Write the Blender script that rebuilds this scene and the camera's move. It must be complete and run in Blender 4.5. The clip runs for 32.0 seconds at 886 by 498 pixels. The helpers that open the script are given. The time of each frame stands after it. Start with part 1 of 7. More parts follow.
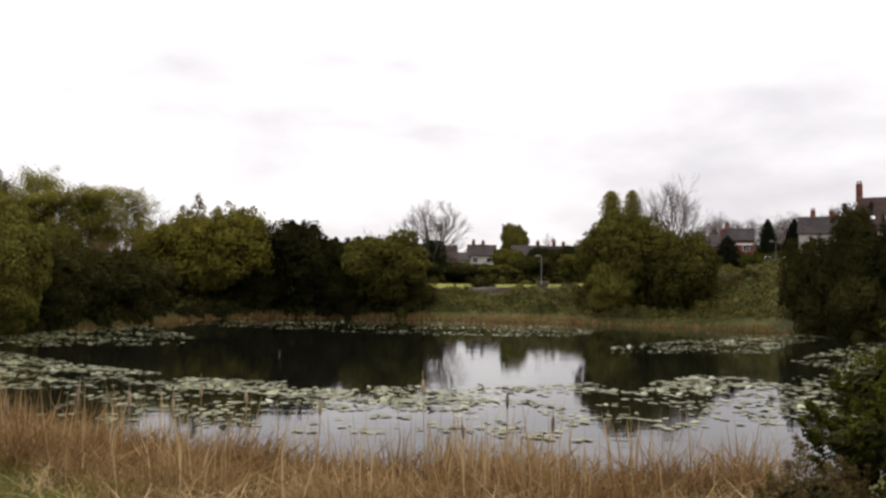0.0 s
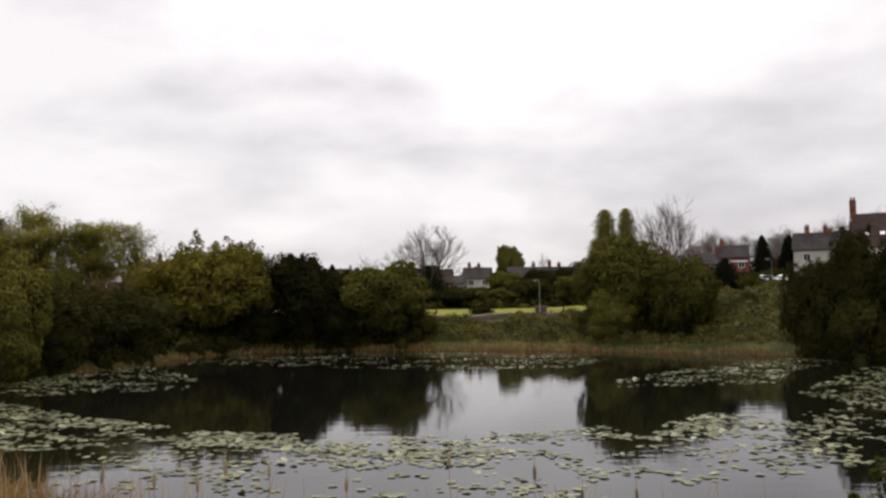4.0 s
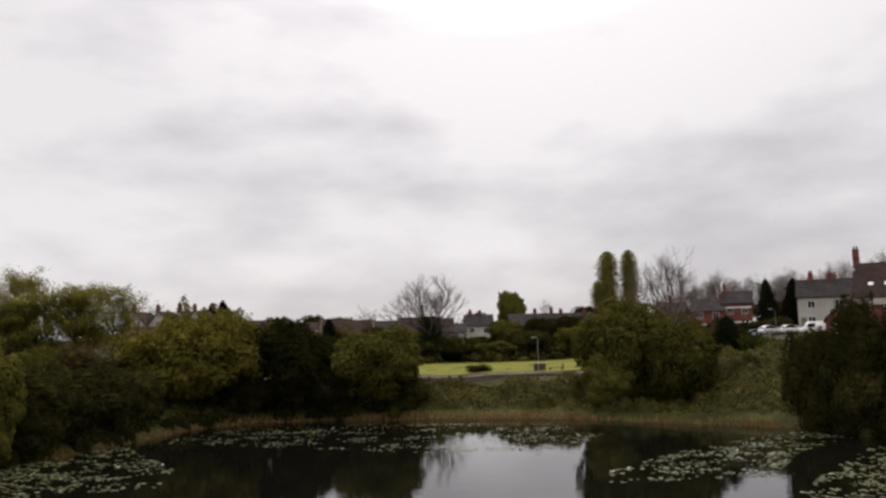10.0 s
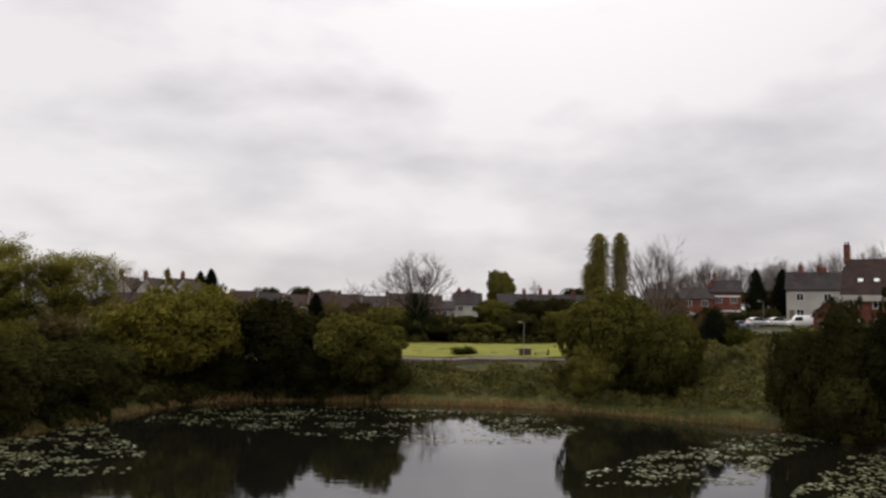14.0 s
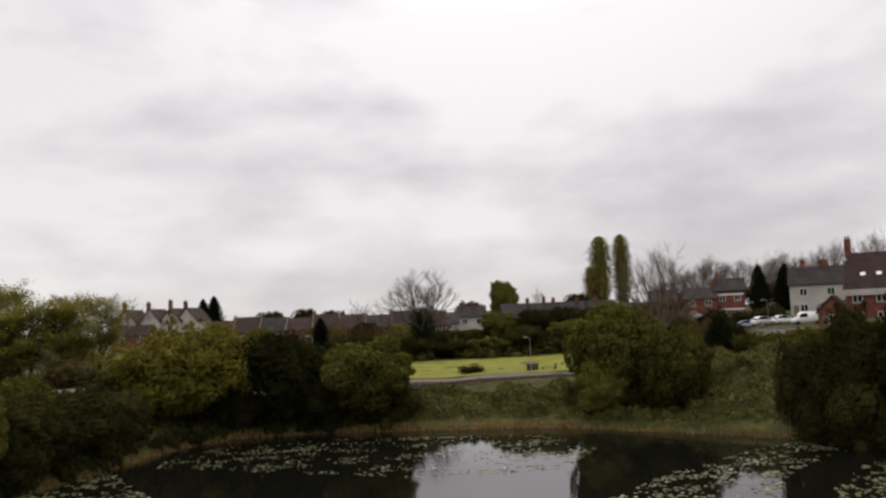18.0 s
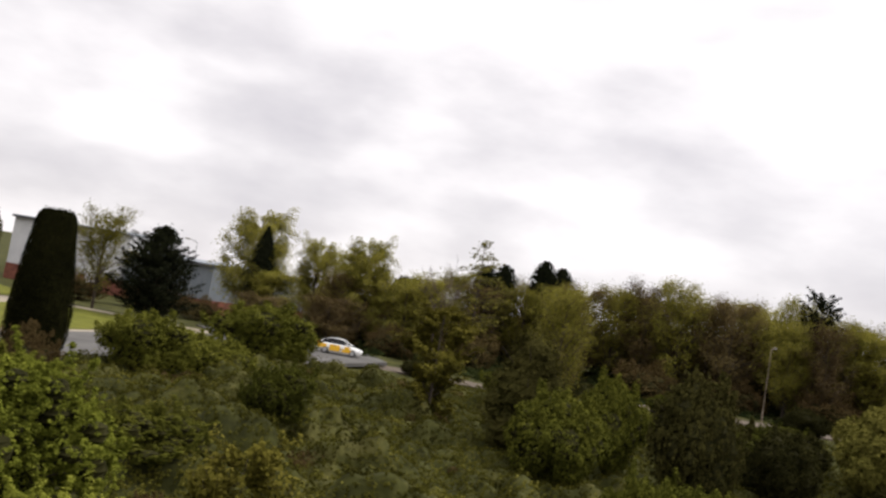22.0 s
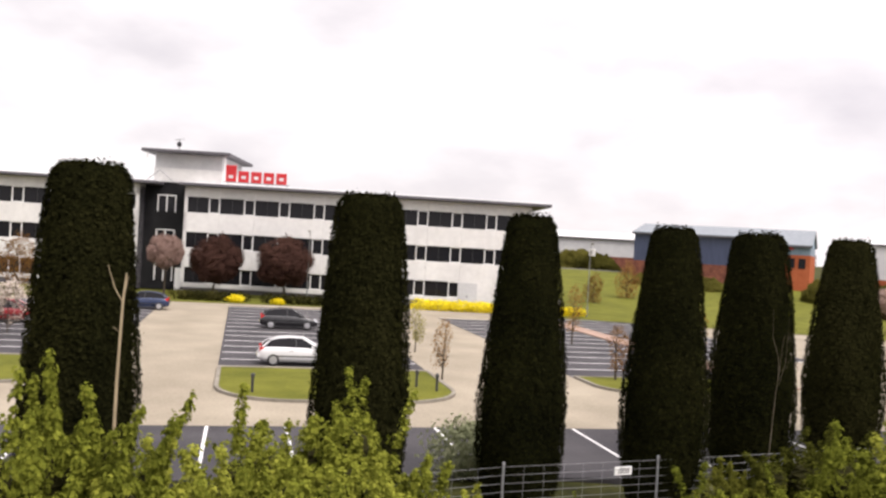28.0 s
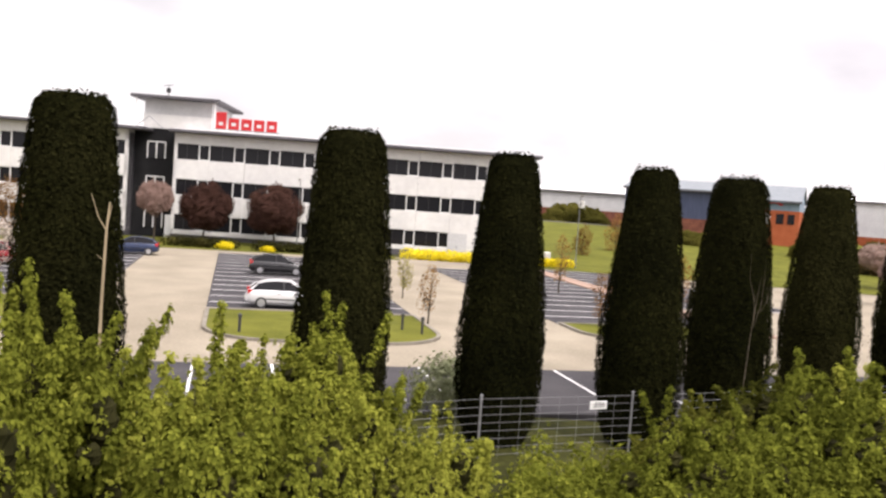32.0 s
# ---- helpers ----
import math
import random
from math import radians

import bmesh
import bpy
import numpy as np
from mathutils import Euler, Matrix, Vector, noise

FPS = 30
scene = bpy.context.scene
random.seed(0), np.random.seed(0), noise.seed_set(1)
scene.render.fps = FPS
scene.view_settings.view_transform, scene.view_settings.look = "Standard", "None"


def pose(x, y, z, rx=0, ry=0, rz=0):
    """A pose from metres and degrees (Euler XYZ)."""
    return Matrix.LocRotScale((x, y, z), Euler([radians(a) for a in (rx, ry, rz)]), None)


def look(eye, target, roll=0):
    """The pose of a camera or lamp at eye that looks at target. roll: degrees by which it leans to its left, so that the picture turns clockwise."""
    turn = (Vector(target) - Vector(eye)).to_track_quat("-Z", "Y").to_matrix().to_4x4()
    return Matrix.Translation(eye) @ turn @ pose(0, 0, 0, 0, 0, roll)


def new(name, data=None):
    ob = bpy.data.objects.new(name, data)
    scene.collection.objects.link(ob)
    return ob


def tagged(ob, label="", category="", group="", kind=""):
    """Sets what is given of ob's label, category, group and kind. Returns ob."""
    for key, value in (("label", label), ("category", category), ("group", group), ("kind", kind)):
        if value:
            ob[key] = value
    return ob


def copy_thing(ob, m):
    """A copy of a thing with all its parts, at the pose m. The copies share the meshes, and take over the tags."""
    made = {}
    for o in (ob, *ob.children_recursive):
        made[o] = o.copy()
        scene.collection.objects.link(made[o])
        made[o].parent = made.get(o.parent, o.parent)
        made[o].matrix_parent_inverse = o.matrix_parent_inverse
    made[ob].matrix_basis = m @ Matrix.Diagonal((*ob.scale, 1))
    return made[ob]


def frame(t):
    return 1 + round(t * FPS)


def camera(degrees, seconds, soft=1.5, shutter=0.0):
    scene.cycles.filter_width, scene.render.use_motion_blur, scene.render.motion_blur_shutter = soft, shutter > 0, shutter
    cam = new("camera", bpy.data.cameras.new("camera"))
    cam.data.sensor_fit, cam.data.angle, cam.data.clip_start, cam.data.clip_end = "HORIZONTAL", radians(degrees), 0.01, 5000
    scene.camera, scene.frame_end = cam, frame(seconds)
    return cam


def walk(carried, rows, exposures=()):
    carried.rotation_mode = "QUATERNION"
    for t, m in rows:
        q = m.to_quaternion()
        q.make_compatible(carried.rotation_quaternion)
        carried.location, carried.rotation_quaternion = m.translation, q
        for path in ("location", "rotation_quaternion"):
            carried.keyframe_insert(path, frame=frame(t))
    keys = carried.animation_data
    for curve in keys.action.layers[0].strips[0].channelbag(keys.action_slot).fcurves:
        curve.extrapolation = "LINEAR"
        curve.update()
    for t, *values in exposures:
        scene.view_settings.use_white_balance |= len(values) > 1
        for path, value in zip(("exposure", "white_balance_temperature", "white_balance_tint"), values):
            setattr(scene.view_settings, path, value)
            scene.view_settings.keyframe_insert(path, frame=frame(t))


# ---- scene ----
cam = camera(55.0, 32.0, 2.5, 0.15)
PATH = [
    (0, (-0.144, 0.488, 3.538), (-0.168, 2.486, 3.619), 0.8),
    (0.5, (-0.238, 0.553, 3.440), (-0.269, 2.553, 3.426), 4.3),
    (1, (-0.292, 0.503, 3.520), (-0.333, 2.502, 3.523), 3.4),
    (1.5, (-0.633, 0.413, 3.434), (-0.655, 2.403, 3.628), -4.2),
    (2, (-0.660, 0.495, 3.676), (-0.671, 2.490, 3.814), 0.0),
    (2.5, (-0.701, 0.546, 3.900), (-0.702, 2.544, 3.994), 0.3),
    (3, (-0.701, 0.524, 4.060), (-0.704, 2.521, 4.176), -0.0),
    (3.5, (-0.685, 0.478, 4.257), (-0.694, 2.474, 4.387), -0.7),
    (5.5, (-0.662, 0.210, 5.398), (-0.669, 2.206, 5.514), -0.1),
    (6, (-0.600, 0.119, 5.706), (-0.598, 2.115, 5.826), -1.3),
    (6.5, (-0.524, 0.009, 6.003), (-0.518, 2.006, 6.122), 0.0),
    (7, (-0.444, -0.040, 6.265), (-0.439, 1.957, 6.372), 0.5),
    (7.5, (-0.249, 0.046, 6.682), (-0.258, 2.041, 6.821), -0.0),
    (8, (-0.215, 0.232, 6.962), (-0.220, 2.230, 7.068), 0.5),
    (8.5, (0.188, 0.720, 7.103), (0.192, 2.712, 7.281), 1.9),
    (9, (0.368, 1.190, 7.085), (0.365, 3.185, 7.220), 1.2),
    (9.5, (0.490, 1.675, 7.084), (0.494, 3.668, 7.247), 0.0),
    (10, (0.539, 1.965, 7.249), (0.521, 3.953, 7.464), -1.2),
    (10.5, (0.470, 2.192, 7.379), (0.441, 4.182, 7.573), -1.9),
    (11, (0.480, 2.398, 7.556), (0.469, 4.389, 7.747), -2.3),
    (11.5, (0.514, 2.577, 7.675), (0.511, 4.569, 7.846), -4.2),
    (12, (0.592, 2.648, 8.056), (0.605, 4.641, 8.214), -2.9),
    (12.5, (0.736, 2.682, 8.219), (0.707, 4.675, 8.375), -2.4),
    (13, (0.853, 2.753, 8.234), (0.833, 4.747, 8.386), -0.5),
    (13.5, (1.000, 2.783, 8.210), (1.004, 4.776, 8.380), 0.4),
    (14, (1.052, 2.924, 8.368), (1.050, 4.918, 8.520), 1.0),
    (14.5, (1.200, 3.158, 8.497), (1.230, 5.154, 8.617), 3.6),
    (15, (1.369, 3.226, 8.768), (1.400, 5.221, 8.906), 2.0),
    (15.5, (1.546, 3.137, 9.004), (1.552, 5.129, 9.179), 4.7),
    (17.5, (1.241, 2.714, 9.916), (1.260, 4.705, 10.099), -1.6),
    (18, (0.988, 2.742, 9.925), (0.986, 4.735, 10.096), -2.4),
    (18.5, (0.836, 2.738, 9.698), (0.838, 4.735, 9.819), -3.4),
    (19, (0.600, 2.334, 9.366), (0.222, 4.294, 9.470), -1.4),
    (19.5, (1.074, 1.492, 9.345), (0.350, 3.353, 9.450), 3.9),
    (20, (1.253, 2.816, 9.552), (0.204, 4.514, 9.670), 5.5),
    (20.5, (0.554, 2.798, 9.621), (-0.770, 4.293, 9.736), 7.4),
    (21, (0.505, 3.149, 9.443), (-1.067, 4.383, 9.528), 9.2),
    (21.5, (1.049, 2.981, 9.130), (-0.701, 3.948, 9.161), 8.8),
    (22, (1.350, 2.238, 8.665), (-0.496, 2.994, 8.803), 9.6),
    (22.5, (1.442, 1.722, 8.366), (-0.403, 2.494, 8.389), 4.7),
    (23, (1.448, 1.412, 8.329), (-0.409, 2.147, 8.428), 3.9),
    (23.5, (1.468, 1.199, 8.338), (-0.377, 1.968, 8.389), 2.9),
    (24, (1.498, 1.195, 8.340), (-0.383, 1.876, 8.390), 3.8),
    (24.5, (0.917, 2.277, 8.313), (-1.035, 2.709, 8.272), 7.1),
    (25, (1.771, 2.734, 8.053), (-0.224, 2.860, 8.105), 7.2),
    (25.5, (2.067, 2.697, 7.880), (0.083, 2.447, 7.889), 8.0),
    (26, (0.417, 1.574, 8.212), (-1.498, 0.997, 8.173), 8.6),
    (26.5, (0.030, 0.895, 8.485), (-1.747, -0.021, 8.435), 9.3),
    (28.5, (0.355, -0.566, 9.281), (-1.169, -1.861, 9.249), 1.5),
    (29, (0.379, -0.731, 9.295), (-1.170, -1.993, 9.195), -2.4),
    (29.5, (0.400, -0.735, 9.195), (-1.151, -1.997, 9.144), -0.2),
    (30, (0.397, -0.655, 9.040), (-1.154, -1.915, 8.954), -0.3),
    (30.5, (0.528, -0.442, 8.932), (-1.016, -1.711, 8.859), 3.9),
    (31, (0.366, -0.323, 8.880), (-1.173, -1.599, 8.815), 3.4),
    (31.5, (0.215, -0.122, 8.832), (-1.341, -1.372, 8.700), 5.6),
    (32, (0.323, 0.124, 8.786), (-1.257, -1.097, 8.668), 4.1),
]
walk(cam, [(t, look(eye, target, roll)) for t, eye, target, roll in PATH],
     [(0, 0.04, 6620, 13), (1, 0.3, 6620, 13), (2, -0.14, 6620, 13), (3.5, -0.2, 6620, 13), (6, -0.34, 6620, 13), (10, -0.42, 6620, 13), (18.5, -0.4, 6620, 13), (20, -0.36, 6620, 13), (21, -0.12, 6620, 13), (22, 0.02, 6620, 13), (23, -0.12, 6640, 13), (24, 0.1, 6650, 13), (25, 0.25, 6680, 13), (26, 0.4, 6700, 14), (28.5, 0.28, 6750, 16), (29, 0.24, 6750, 16), (30, 0.22, 6750, 16), (31, 0.39, 6750, 16), (32, 0.46, 6750, 16)])

# ---- light ----
SUN_EL, SUN_AZ = radians(46), radians(4)
world = bpy.data.worlds.new("overcast_sky")
scene.world = world
world.use_nodes = True
wn, wl = world.node_tree.nodes, world.node_tree.links
wn.clear()
w_out = wn.new("ShaderNodeOutputWorld")
w_sky = wn.new("ShaderNodeTexSky")
w_sky.sky_type, w_sky.sun_disc = "NISHITA", False
w_sky.sun_elevation, w_sky.sun_rotation = SUN_EL, SUN_AZ
w_b1 = wn.new("ShaderNodeBackground")
w_b1.inputs[1].default_value = 0.1
wl.new(w_sky.outputs[0], w_b1.inputs[0])
w_co = wn.new("ShaderNodeTexCoord")
w_map = wn.new("ShaderNodeMapping")
w_map.inputs["Scale"].default_value = (1.0, 1.0, 2.4)
w_map.inputs["Location"].default_value = (0.35, 0.1, 0.55)
wl.new(w_co.outputs["Generated"], w_map.inputs[0])
w_n1 = wn.new("ShaderNodeTexNoise")
w_n1.inputs["Scale"].default_value, w_n1.inputs["Detail"].default_value = 2.2, 7.0
w_n1.inputs["Roughness"].default_value, w_n1.inputs["Distortion"].default_value = 0.5, 0.0
wl.new(w_map.outputs[0], w_n1.inputs["Vector"])
w_r = wn.new("ShaderNodeValToRGB")
w_r.color_ramp.elements[0].position, w_r.color_ramp.elements[0].color = 0.35, (0.73, 0.715, 0.765, 1)
w_r.color_ramp.elements[1].position, w_r.color_ramp.elements[1].color = 0.60, (1.26, 1.245, 1.255, 1)
w_mid = w_r.color_ramp.elements.new(0.47)
w_mid.color = (0.94, 0.925, 0.955, 1)
w_sep = wn.new("ShaderNodeSeparateXYZ")
wl.new(w_co.outputs["Generated"], w_sep.inputs[0])
w_up = wn.new("ShaderNodeMapRange")
w_up.inputs[1].default_value, w_up.inputs[2].default_value = 0.0, 0.42
w_up.inputs[3].default_value, w_up.inputs[4].default_value = 0.0, 0.115
wl.new(w_sep.outputs[2], w_up.inputs[0])
w_add = wn.new("ShaderNodeMath")
w_n2 = wn.new("ShaderNodeTexNoise")
w_n2.inputs["Scale"].default_value, w_n2.inputs["Detail"].default_value = 5.4, 6.0
w_n2.inputs["Roughness"].default_value = 0.45
wl.new(w_map.outputs[0], w_n2.inputs["Vector"])
w_puff = wn.new("ShaderNodeMix")
w_puff.inputs[0].default_value = 0.45
wl.new(w_n1.outputs[0], w_puff.inputs[2])
wl.new(w_n2.outputs[0], w_puff.inputs[3])
wl.new(w_puff.outputs[0], w_add.inputs[0])
wl.new(w_up.outputs[0], w_add.inputs[1])
wl.new(w_add.outputs[0], w_r.inputs[0])
w_b2 = wn.new("ShaderNodeBackground")
w_b2.inputs[1].default_value = 3.0
# the cloud is brightest round the hidden sun and dims away from it
w_dot = wn.new("ShaderNodeVectorMath")
w_dot.operation = "DOT_PRODUCT"
w_dot.inputs[1].default_value = (math.sin(SUN_AZ) * math.cos(SUN_EL), math.cos(SUN_AZ) * math.cos(SUN_EL), math.sin(SUN_EL))
wl.new(w_co.outputs["Generated"], w_dot.inputs[0])
w_half = wn.new("ShaderNodeMapRange")
w_half.inputs[1].default_value, w_half.inputs[2].default_value = -1.0, 1.0
wl.new(w_dot.outputs["Value"], w_half.inputs[0])
w_glow = wn.new("ShaderNodeValToRGB")
w_glow.color_ramp.elements[0].position, w_glow.color_ramp.elements[0].color = 0.25, (0.255, 0.255, 0.255, 1)
w_glow.color_ramp.elements[1].position, w_glow.color_ramp.elements[1].color = 1.0, (1, 1, 1, 1)
for pos_, val_ in ((0.5, 0.30), (0.75, 0.305), (0.90, 0.305), (0.95, 0.36)):
    w_glow.color_ramp.elements.new(pos_).color = (val_, val_, val_, 1)
wl.new(w_half.outputs[0], w_glow.inputs[0])
w_scale = wn.new("ShaderNodeVectorMath")
w_scale.operation = "MULTIPLY"
wl.new(w_r.outputs[0], w_scale.inputs[0])
wl.new(w_glow.outputs[0], w_scale.inputs[1])
w_zen = wn.new("ShaderNodeMapRange")
w_zen.interpolation_type = "SMOOTHSTEP"
w_zen.inputs[1].default_value, w_zen.inputs[2].default_value = 0.48, 0.85
w_zen.inputs[3].default_value, w_zen.inputs[4].default_value = 1.0, 2.2
wl.new(w_sep.outputs[2], w_zen.inputs[0])
w_top = wn.new("ShaderNodeVectorMath")
w_top.operation = "SCALE"
wl.new(w_scale.outputs[0], w_top.inputs[0])
wl.new(w_zen.outputs[0], w_top.inputs["Scale"])
wl.new(w_top.outputs[0], w_b2.inputs[0])
w_mix = wn.new("ShaderNodeMixShader")
w_mix.inputs[0].default_value = 0.92
wl.new(w_b1.outputs[0], w_mix.inputs[1])
wl.new(w_b2.outputs[0], w_mix.inputs[2])
wl.new(w_mix.outputs[0], w_out.inputs[0])

sun = new("sun", bpy.data.lights.new("sun", "SUN"))
sun.data.energy, sun.data.angle, sun.data.color = 1.4, radians(16), (1.0, 0.95, 0.87)
sun.matrix_world = look((0, 0, 0), (-math.sin(SUN_AZ) * math.cos(SUN_EL), -math.cos(SUN_AZ) * math.cos(SUN_EL), -math.sin(SUN_EL)))

# ---- materials ----


def shader(name):
    m = bpy.data.materials.new(name)
    m.use_nodes = True
    return m, m.node_tree.nodes, m.node_tree.links, m.node_tree.nodes["Principled BSDF"]


def surf(name, low, high, size=1.0, rough=0.8, bump=0.2, metal=0.0, fine=12.0, third=None, relief=0.02, stretch=(1, 1, 1)):
    """Two scales of colour variation and fine relief, at a size in metres."""
    m, n, l, b = shader(name)
    co = n.new("ShaderNodeTexCoord")
    mp = n.new("ShaderNodeMapping")
    mp.inputs["Scale"].default_value = stretch
    l.new(co.outputs["Object"], mp.inputs[0])
    big = n.new("ShaderNodeTexNoise")
    big.inputs["Scale"].default_value, big.inputs["Detail"].default_value = 1 / size, 5
    small = n.new("ShaderNodeTexNoise")
    small.inputs["Scale"].default_value, small.inputs["Detail"].default_value = fine / size, 4
    l.new(mp.outputs[0], big.inputs["Vector"])
    l.new(mp.outputs[0], small.inputs["Vector"])
    mix = n.new("ShaderNodeMix")
    mix.inputs[0].default_value = 0.4
    l.new(big.outputs[0], mix.inputs[2])
    l.new(small.outputs[0], mix.inputs[3])
    ramp = n.new("ShaderNodeValToRGB")
    ramp.color_ramp.elements[0].position, ramp.color_ramp.elements[0].color = 0.36, (*low, 1)
    ramp.color_ramp.elements[1].position, ramp.color_ramp.elements[1].color = 0.64, (*high, 1)
    if third:
        ramp.color_ramp.elements.new(0.5).color = (*third, 1)
    l.new(mix.outputs[0], ramp.inputs[0])
    l.new(ramp.outputs[0], b.inputs["Base Color"])
    b.inputs["Roughness"].default_value, b.inputs["Metallic"].default_value = rough, metal
    b.inputs["Specular IOR Level"].default_value = 0.5 if rough < 0.75 else 0.06
    bp = n.new("ShaderNodeBump")
    bp.inputs["Strength"].default_value, bp.inputs["Distance"].default_value = bump, relief
    l.new(small.outputs[0], bp.inputs["Height"])
    l.new(bp.outputs[0], b.inputs["Normal"])
    return m


def leaf(name, dark, mid, light, trans=0.3, rough=0.55, drift=0.76, span=0.22):
    """Leaves that differ one from another, with slow drift of tone over the plant."""
    m, n, l, b = shader(name)
    geo = n.new("ShaderNodeNewGeometry")
    co = n.new("ShaderNodeTexCoord")
    big = n.new("ShaderNodeTexNoise")
    big.inputs["Scale"].default_value, big.inputs["Detail"].default_value = 0.55, 3
    l.new(co.outputs["Object"], big.inputs["Vector"])
    inf = n.new("ShaderNodeObjectInfo")
    add = n.new("ShaderNodeMix")
    add.inputs[0].default_value = drift
    l.new(geo.outputs["Random Per Island"], add.inputs[2])
    l.new(big.outputs[0], add.inputs[3])
    add2 = n.new("ShaderNodeMix")
    add2.inputs[0].default_value = 0.22
    l.new(add.outputs[0], add2.inputs[2])
    l.new(inf.outputs["Random"], add2.inputs[3])
    ramp = n.new("ShaderNodeValToRGB")
    ramp.color_ramp.elements[0].position, ramp.color_ramp.elements[0].color = 0.5 - span, (*dark, 1)
    ramp.color_ramp.elements[1].position, ramp.color_ramp.elements[1].color = 0.5 + span, (*light, 1)
    ramp.color_ramp.elements.new(0.5).color = (*mid, 1)
    l.new(add2.outputs[0], ramp.inputs[0])
    l.new(ramp.outputs[0], b.inputs["Base Color"])
    b.inputs["Roughness"].default_value = rough
    b.inputs["Specular IOR Level"].default_value = 0.0
    tr = n.new("ShaderNodeBsdfTranslucent")
    l.new(ramp.outputs[0], tr.inputs[0])
    mx = n.new("ShaderNodeMixShader")
    mx.inputs[0].default_value = trans
    l.new(b.outputs[0], mx.inputs[1])
    l.new(tr.outputs[0], mx.inputs[2])
    l.new(mx.outputs[0], n["Material Output"].inputs[0])
    return m


def plain(name, colour, rough=0.5, metal=0.0, coat=0.0):
    m, n, l, b = shader(name)
    b.inputs["Base Color"].default_value = (*colour, 1)
    b.inputs["Roughness"].default_value, b.inputs["Metallic"].default_value = rough, metal
    b.inputs["Coat Weight"].default_value = coat
    ns = n.new("ShaderNodeTexNoise")
    ns.inputs["Scale"].default_value, ns.inputs["Detail"].default_value = 3.0, 6
    rr = n.new("ShaderNodeMapRange")
    rr.inputs[3].default_value, rr.inputs[4].default_value = max(0.02, rough - 0.12), min(1, rough + 0.15)
    l.new(ns.outputs[0], rr.inputs[0])
    l.new(rr.outputs[0], b.inputs["Roughness"])
    return m


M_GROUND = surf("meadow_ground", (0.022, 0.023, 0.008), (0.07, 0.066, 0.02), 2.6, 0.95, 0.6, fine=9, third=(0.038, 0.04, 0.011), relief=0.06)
M_FIELD = surf("mown_field", (0.090, 0.0935, 0.0125), (0.165, 0.163, 0.020), 4.0, 0.9, 0.3, fine=14, third=(0.125, 0.126, 0.016), relief=0.03)
M_LAWN = surf("car_park_lawn", (0.068, 0.074, 0.011), (0.122, 0.122, 0.02), 2.0, 0.9, 0.4, fine=20, relief=0.03)
M_ASPHALT = surf("asphalt", (0.039, 0.03744, 0.04056), (0.0663, 0.0624, 0.0663), 2.5, 0.9, 0.35, fine=40, relief=0.006)
M_ROAD = surf("grey_road", (0.0702, 0.06809, 0.06458), (0.1158, 0.1123, 0.1053), 3.0, 0.9, 0.3, fine=30, relief=0.006)
M_PAVING = surf("buff_block_paving", (0.195, 0.1677, 0.1287), (0.2808, 0.2457, 0.1911), 3.5, 0.9, 0.3, fine=30, relief=0.006)
M_PINK = surf("pink_block_paving", (0.2387, 0.1591, 0.126), (0.305, 0.2188, 0.1724), 2.5, 0.9, 0.3, fine=30, relief=0.006)
M_KERB = surf("kerb_concrete", (0.15, 0.135, 0.112), (0.225, 0.205, 0.172), 0.8, 0.9, 0.3)
M_LINE = surf("road_paint", (0.558, 0.549, 0.54), (0.738, 0.729, 0.72), 0.7, 0.7, 0.1)
M_BARK = surf("bark", (0.035, 0.028, 0.022), (0.10, 0.082, 0.062), 0.4, 0.95, 0.8, fine=8, stretch=(1, 1, 0.25))
# inner twigs, coloured near black so the bush's inner shade is painted in
M_INNER_SHADE = surf("shaded_inner_twigs", (0.014, 0.014, 0.005), (0.040, 0.038, 0.012), 1.2, 0.95, 0.5, fine=20)
M_DEADWOOD = surf("pale_dead_wood", (0.22, 0.17, 0.11), (0.42, 0.34, 0.22), 0.4, 0.9, 0.5, stretch=(1, 1, 0.2))
M_TWIG = surf("winter_twigs", (0.08, 0.06, 0.05), (0.16, 0.125, 0.105), 0.5, 0.95, 0.3)
M_CLAD = surf("white_cladding", (0.522, 0.5133, 0.5046), (0.6438, 0.6351, 0.6177), 3.0, 0.55, 0.06, fine=6, relief=0.004)
M_ROOFEDGE = surf("dark_roof_edge", (0.045, 0.042, 0.05), (0.085, 0.08, 0.09), 2.0, 0.6, 0.1)
M_GREYWALL = surf("grey_render", (0.40, 0.40, 0.41), (0.52, 0.52, 0.52), 2.0, 0.7, 0.1)
M_RENDER = surf("cream_render", (0.27, 0.245, 0.215), (0.42, 0.39, 0.35), 2.0, 0.85, 0.2)
M_BRICK = surf("red_brickwork", (0.105, 0.042, 0.031), (0.225, 0.090, 0.060), 0.9, 0.9, 0.35, fine=9, third=(0.155, 0.062, 0.044))
M_ORANGE = surf("orange_brickwork", (0.27, 0.07, 0.03), (0.37, 0.11, 0.05), 1.5, 0.85, 0.2)
M_SLATE = surf("slate_roofing", (0.018, 0.015, 0.015), (0.042, 0.035, 0.033), 1.2, 0.8, 0.3, fine=10)
M_TILE = surf("clay_roof_tiles", (0.026, 0.018, 0.016), (0.052, 0.034, 0.029), 1.2, 0.85, 0.3, fine=10)
M_NAVY = surf("navy_sheet_cladding", (0.025, 0.035, 0.075), (0.045, 0.058, 0.11), 3.0, 0.5, 0.1, stretch=(6, 6, 1))
M_SKYBLUE = surf("pale_blue_sheet", (0.112, 0.172, 0.230), (0.168, 0.231, 0.288), 3.0, 0.5, 0.1, stretch=(6, 6, 1))
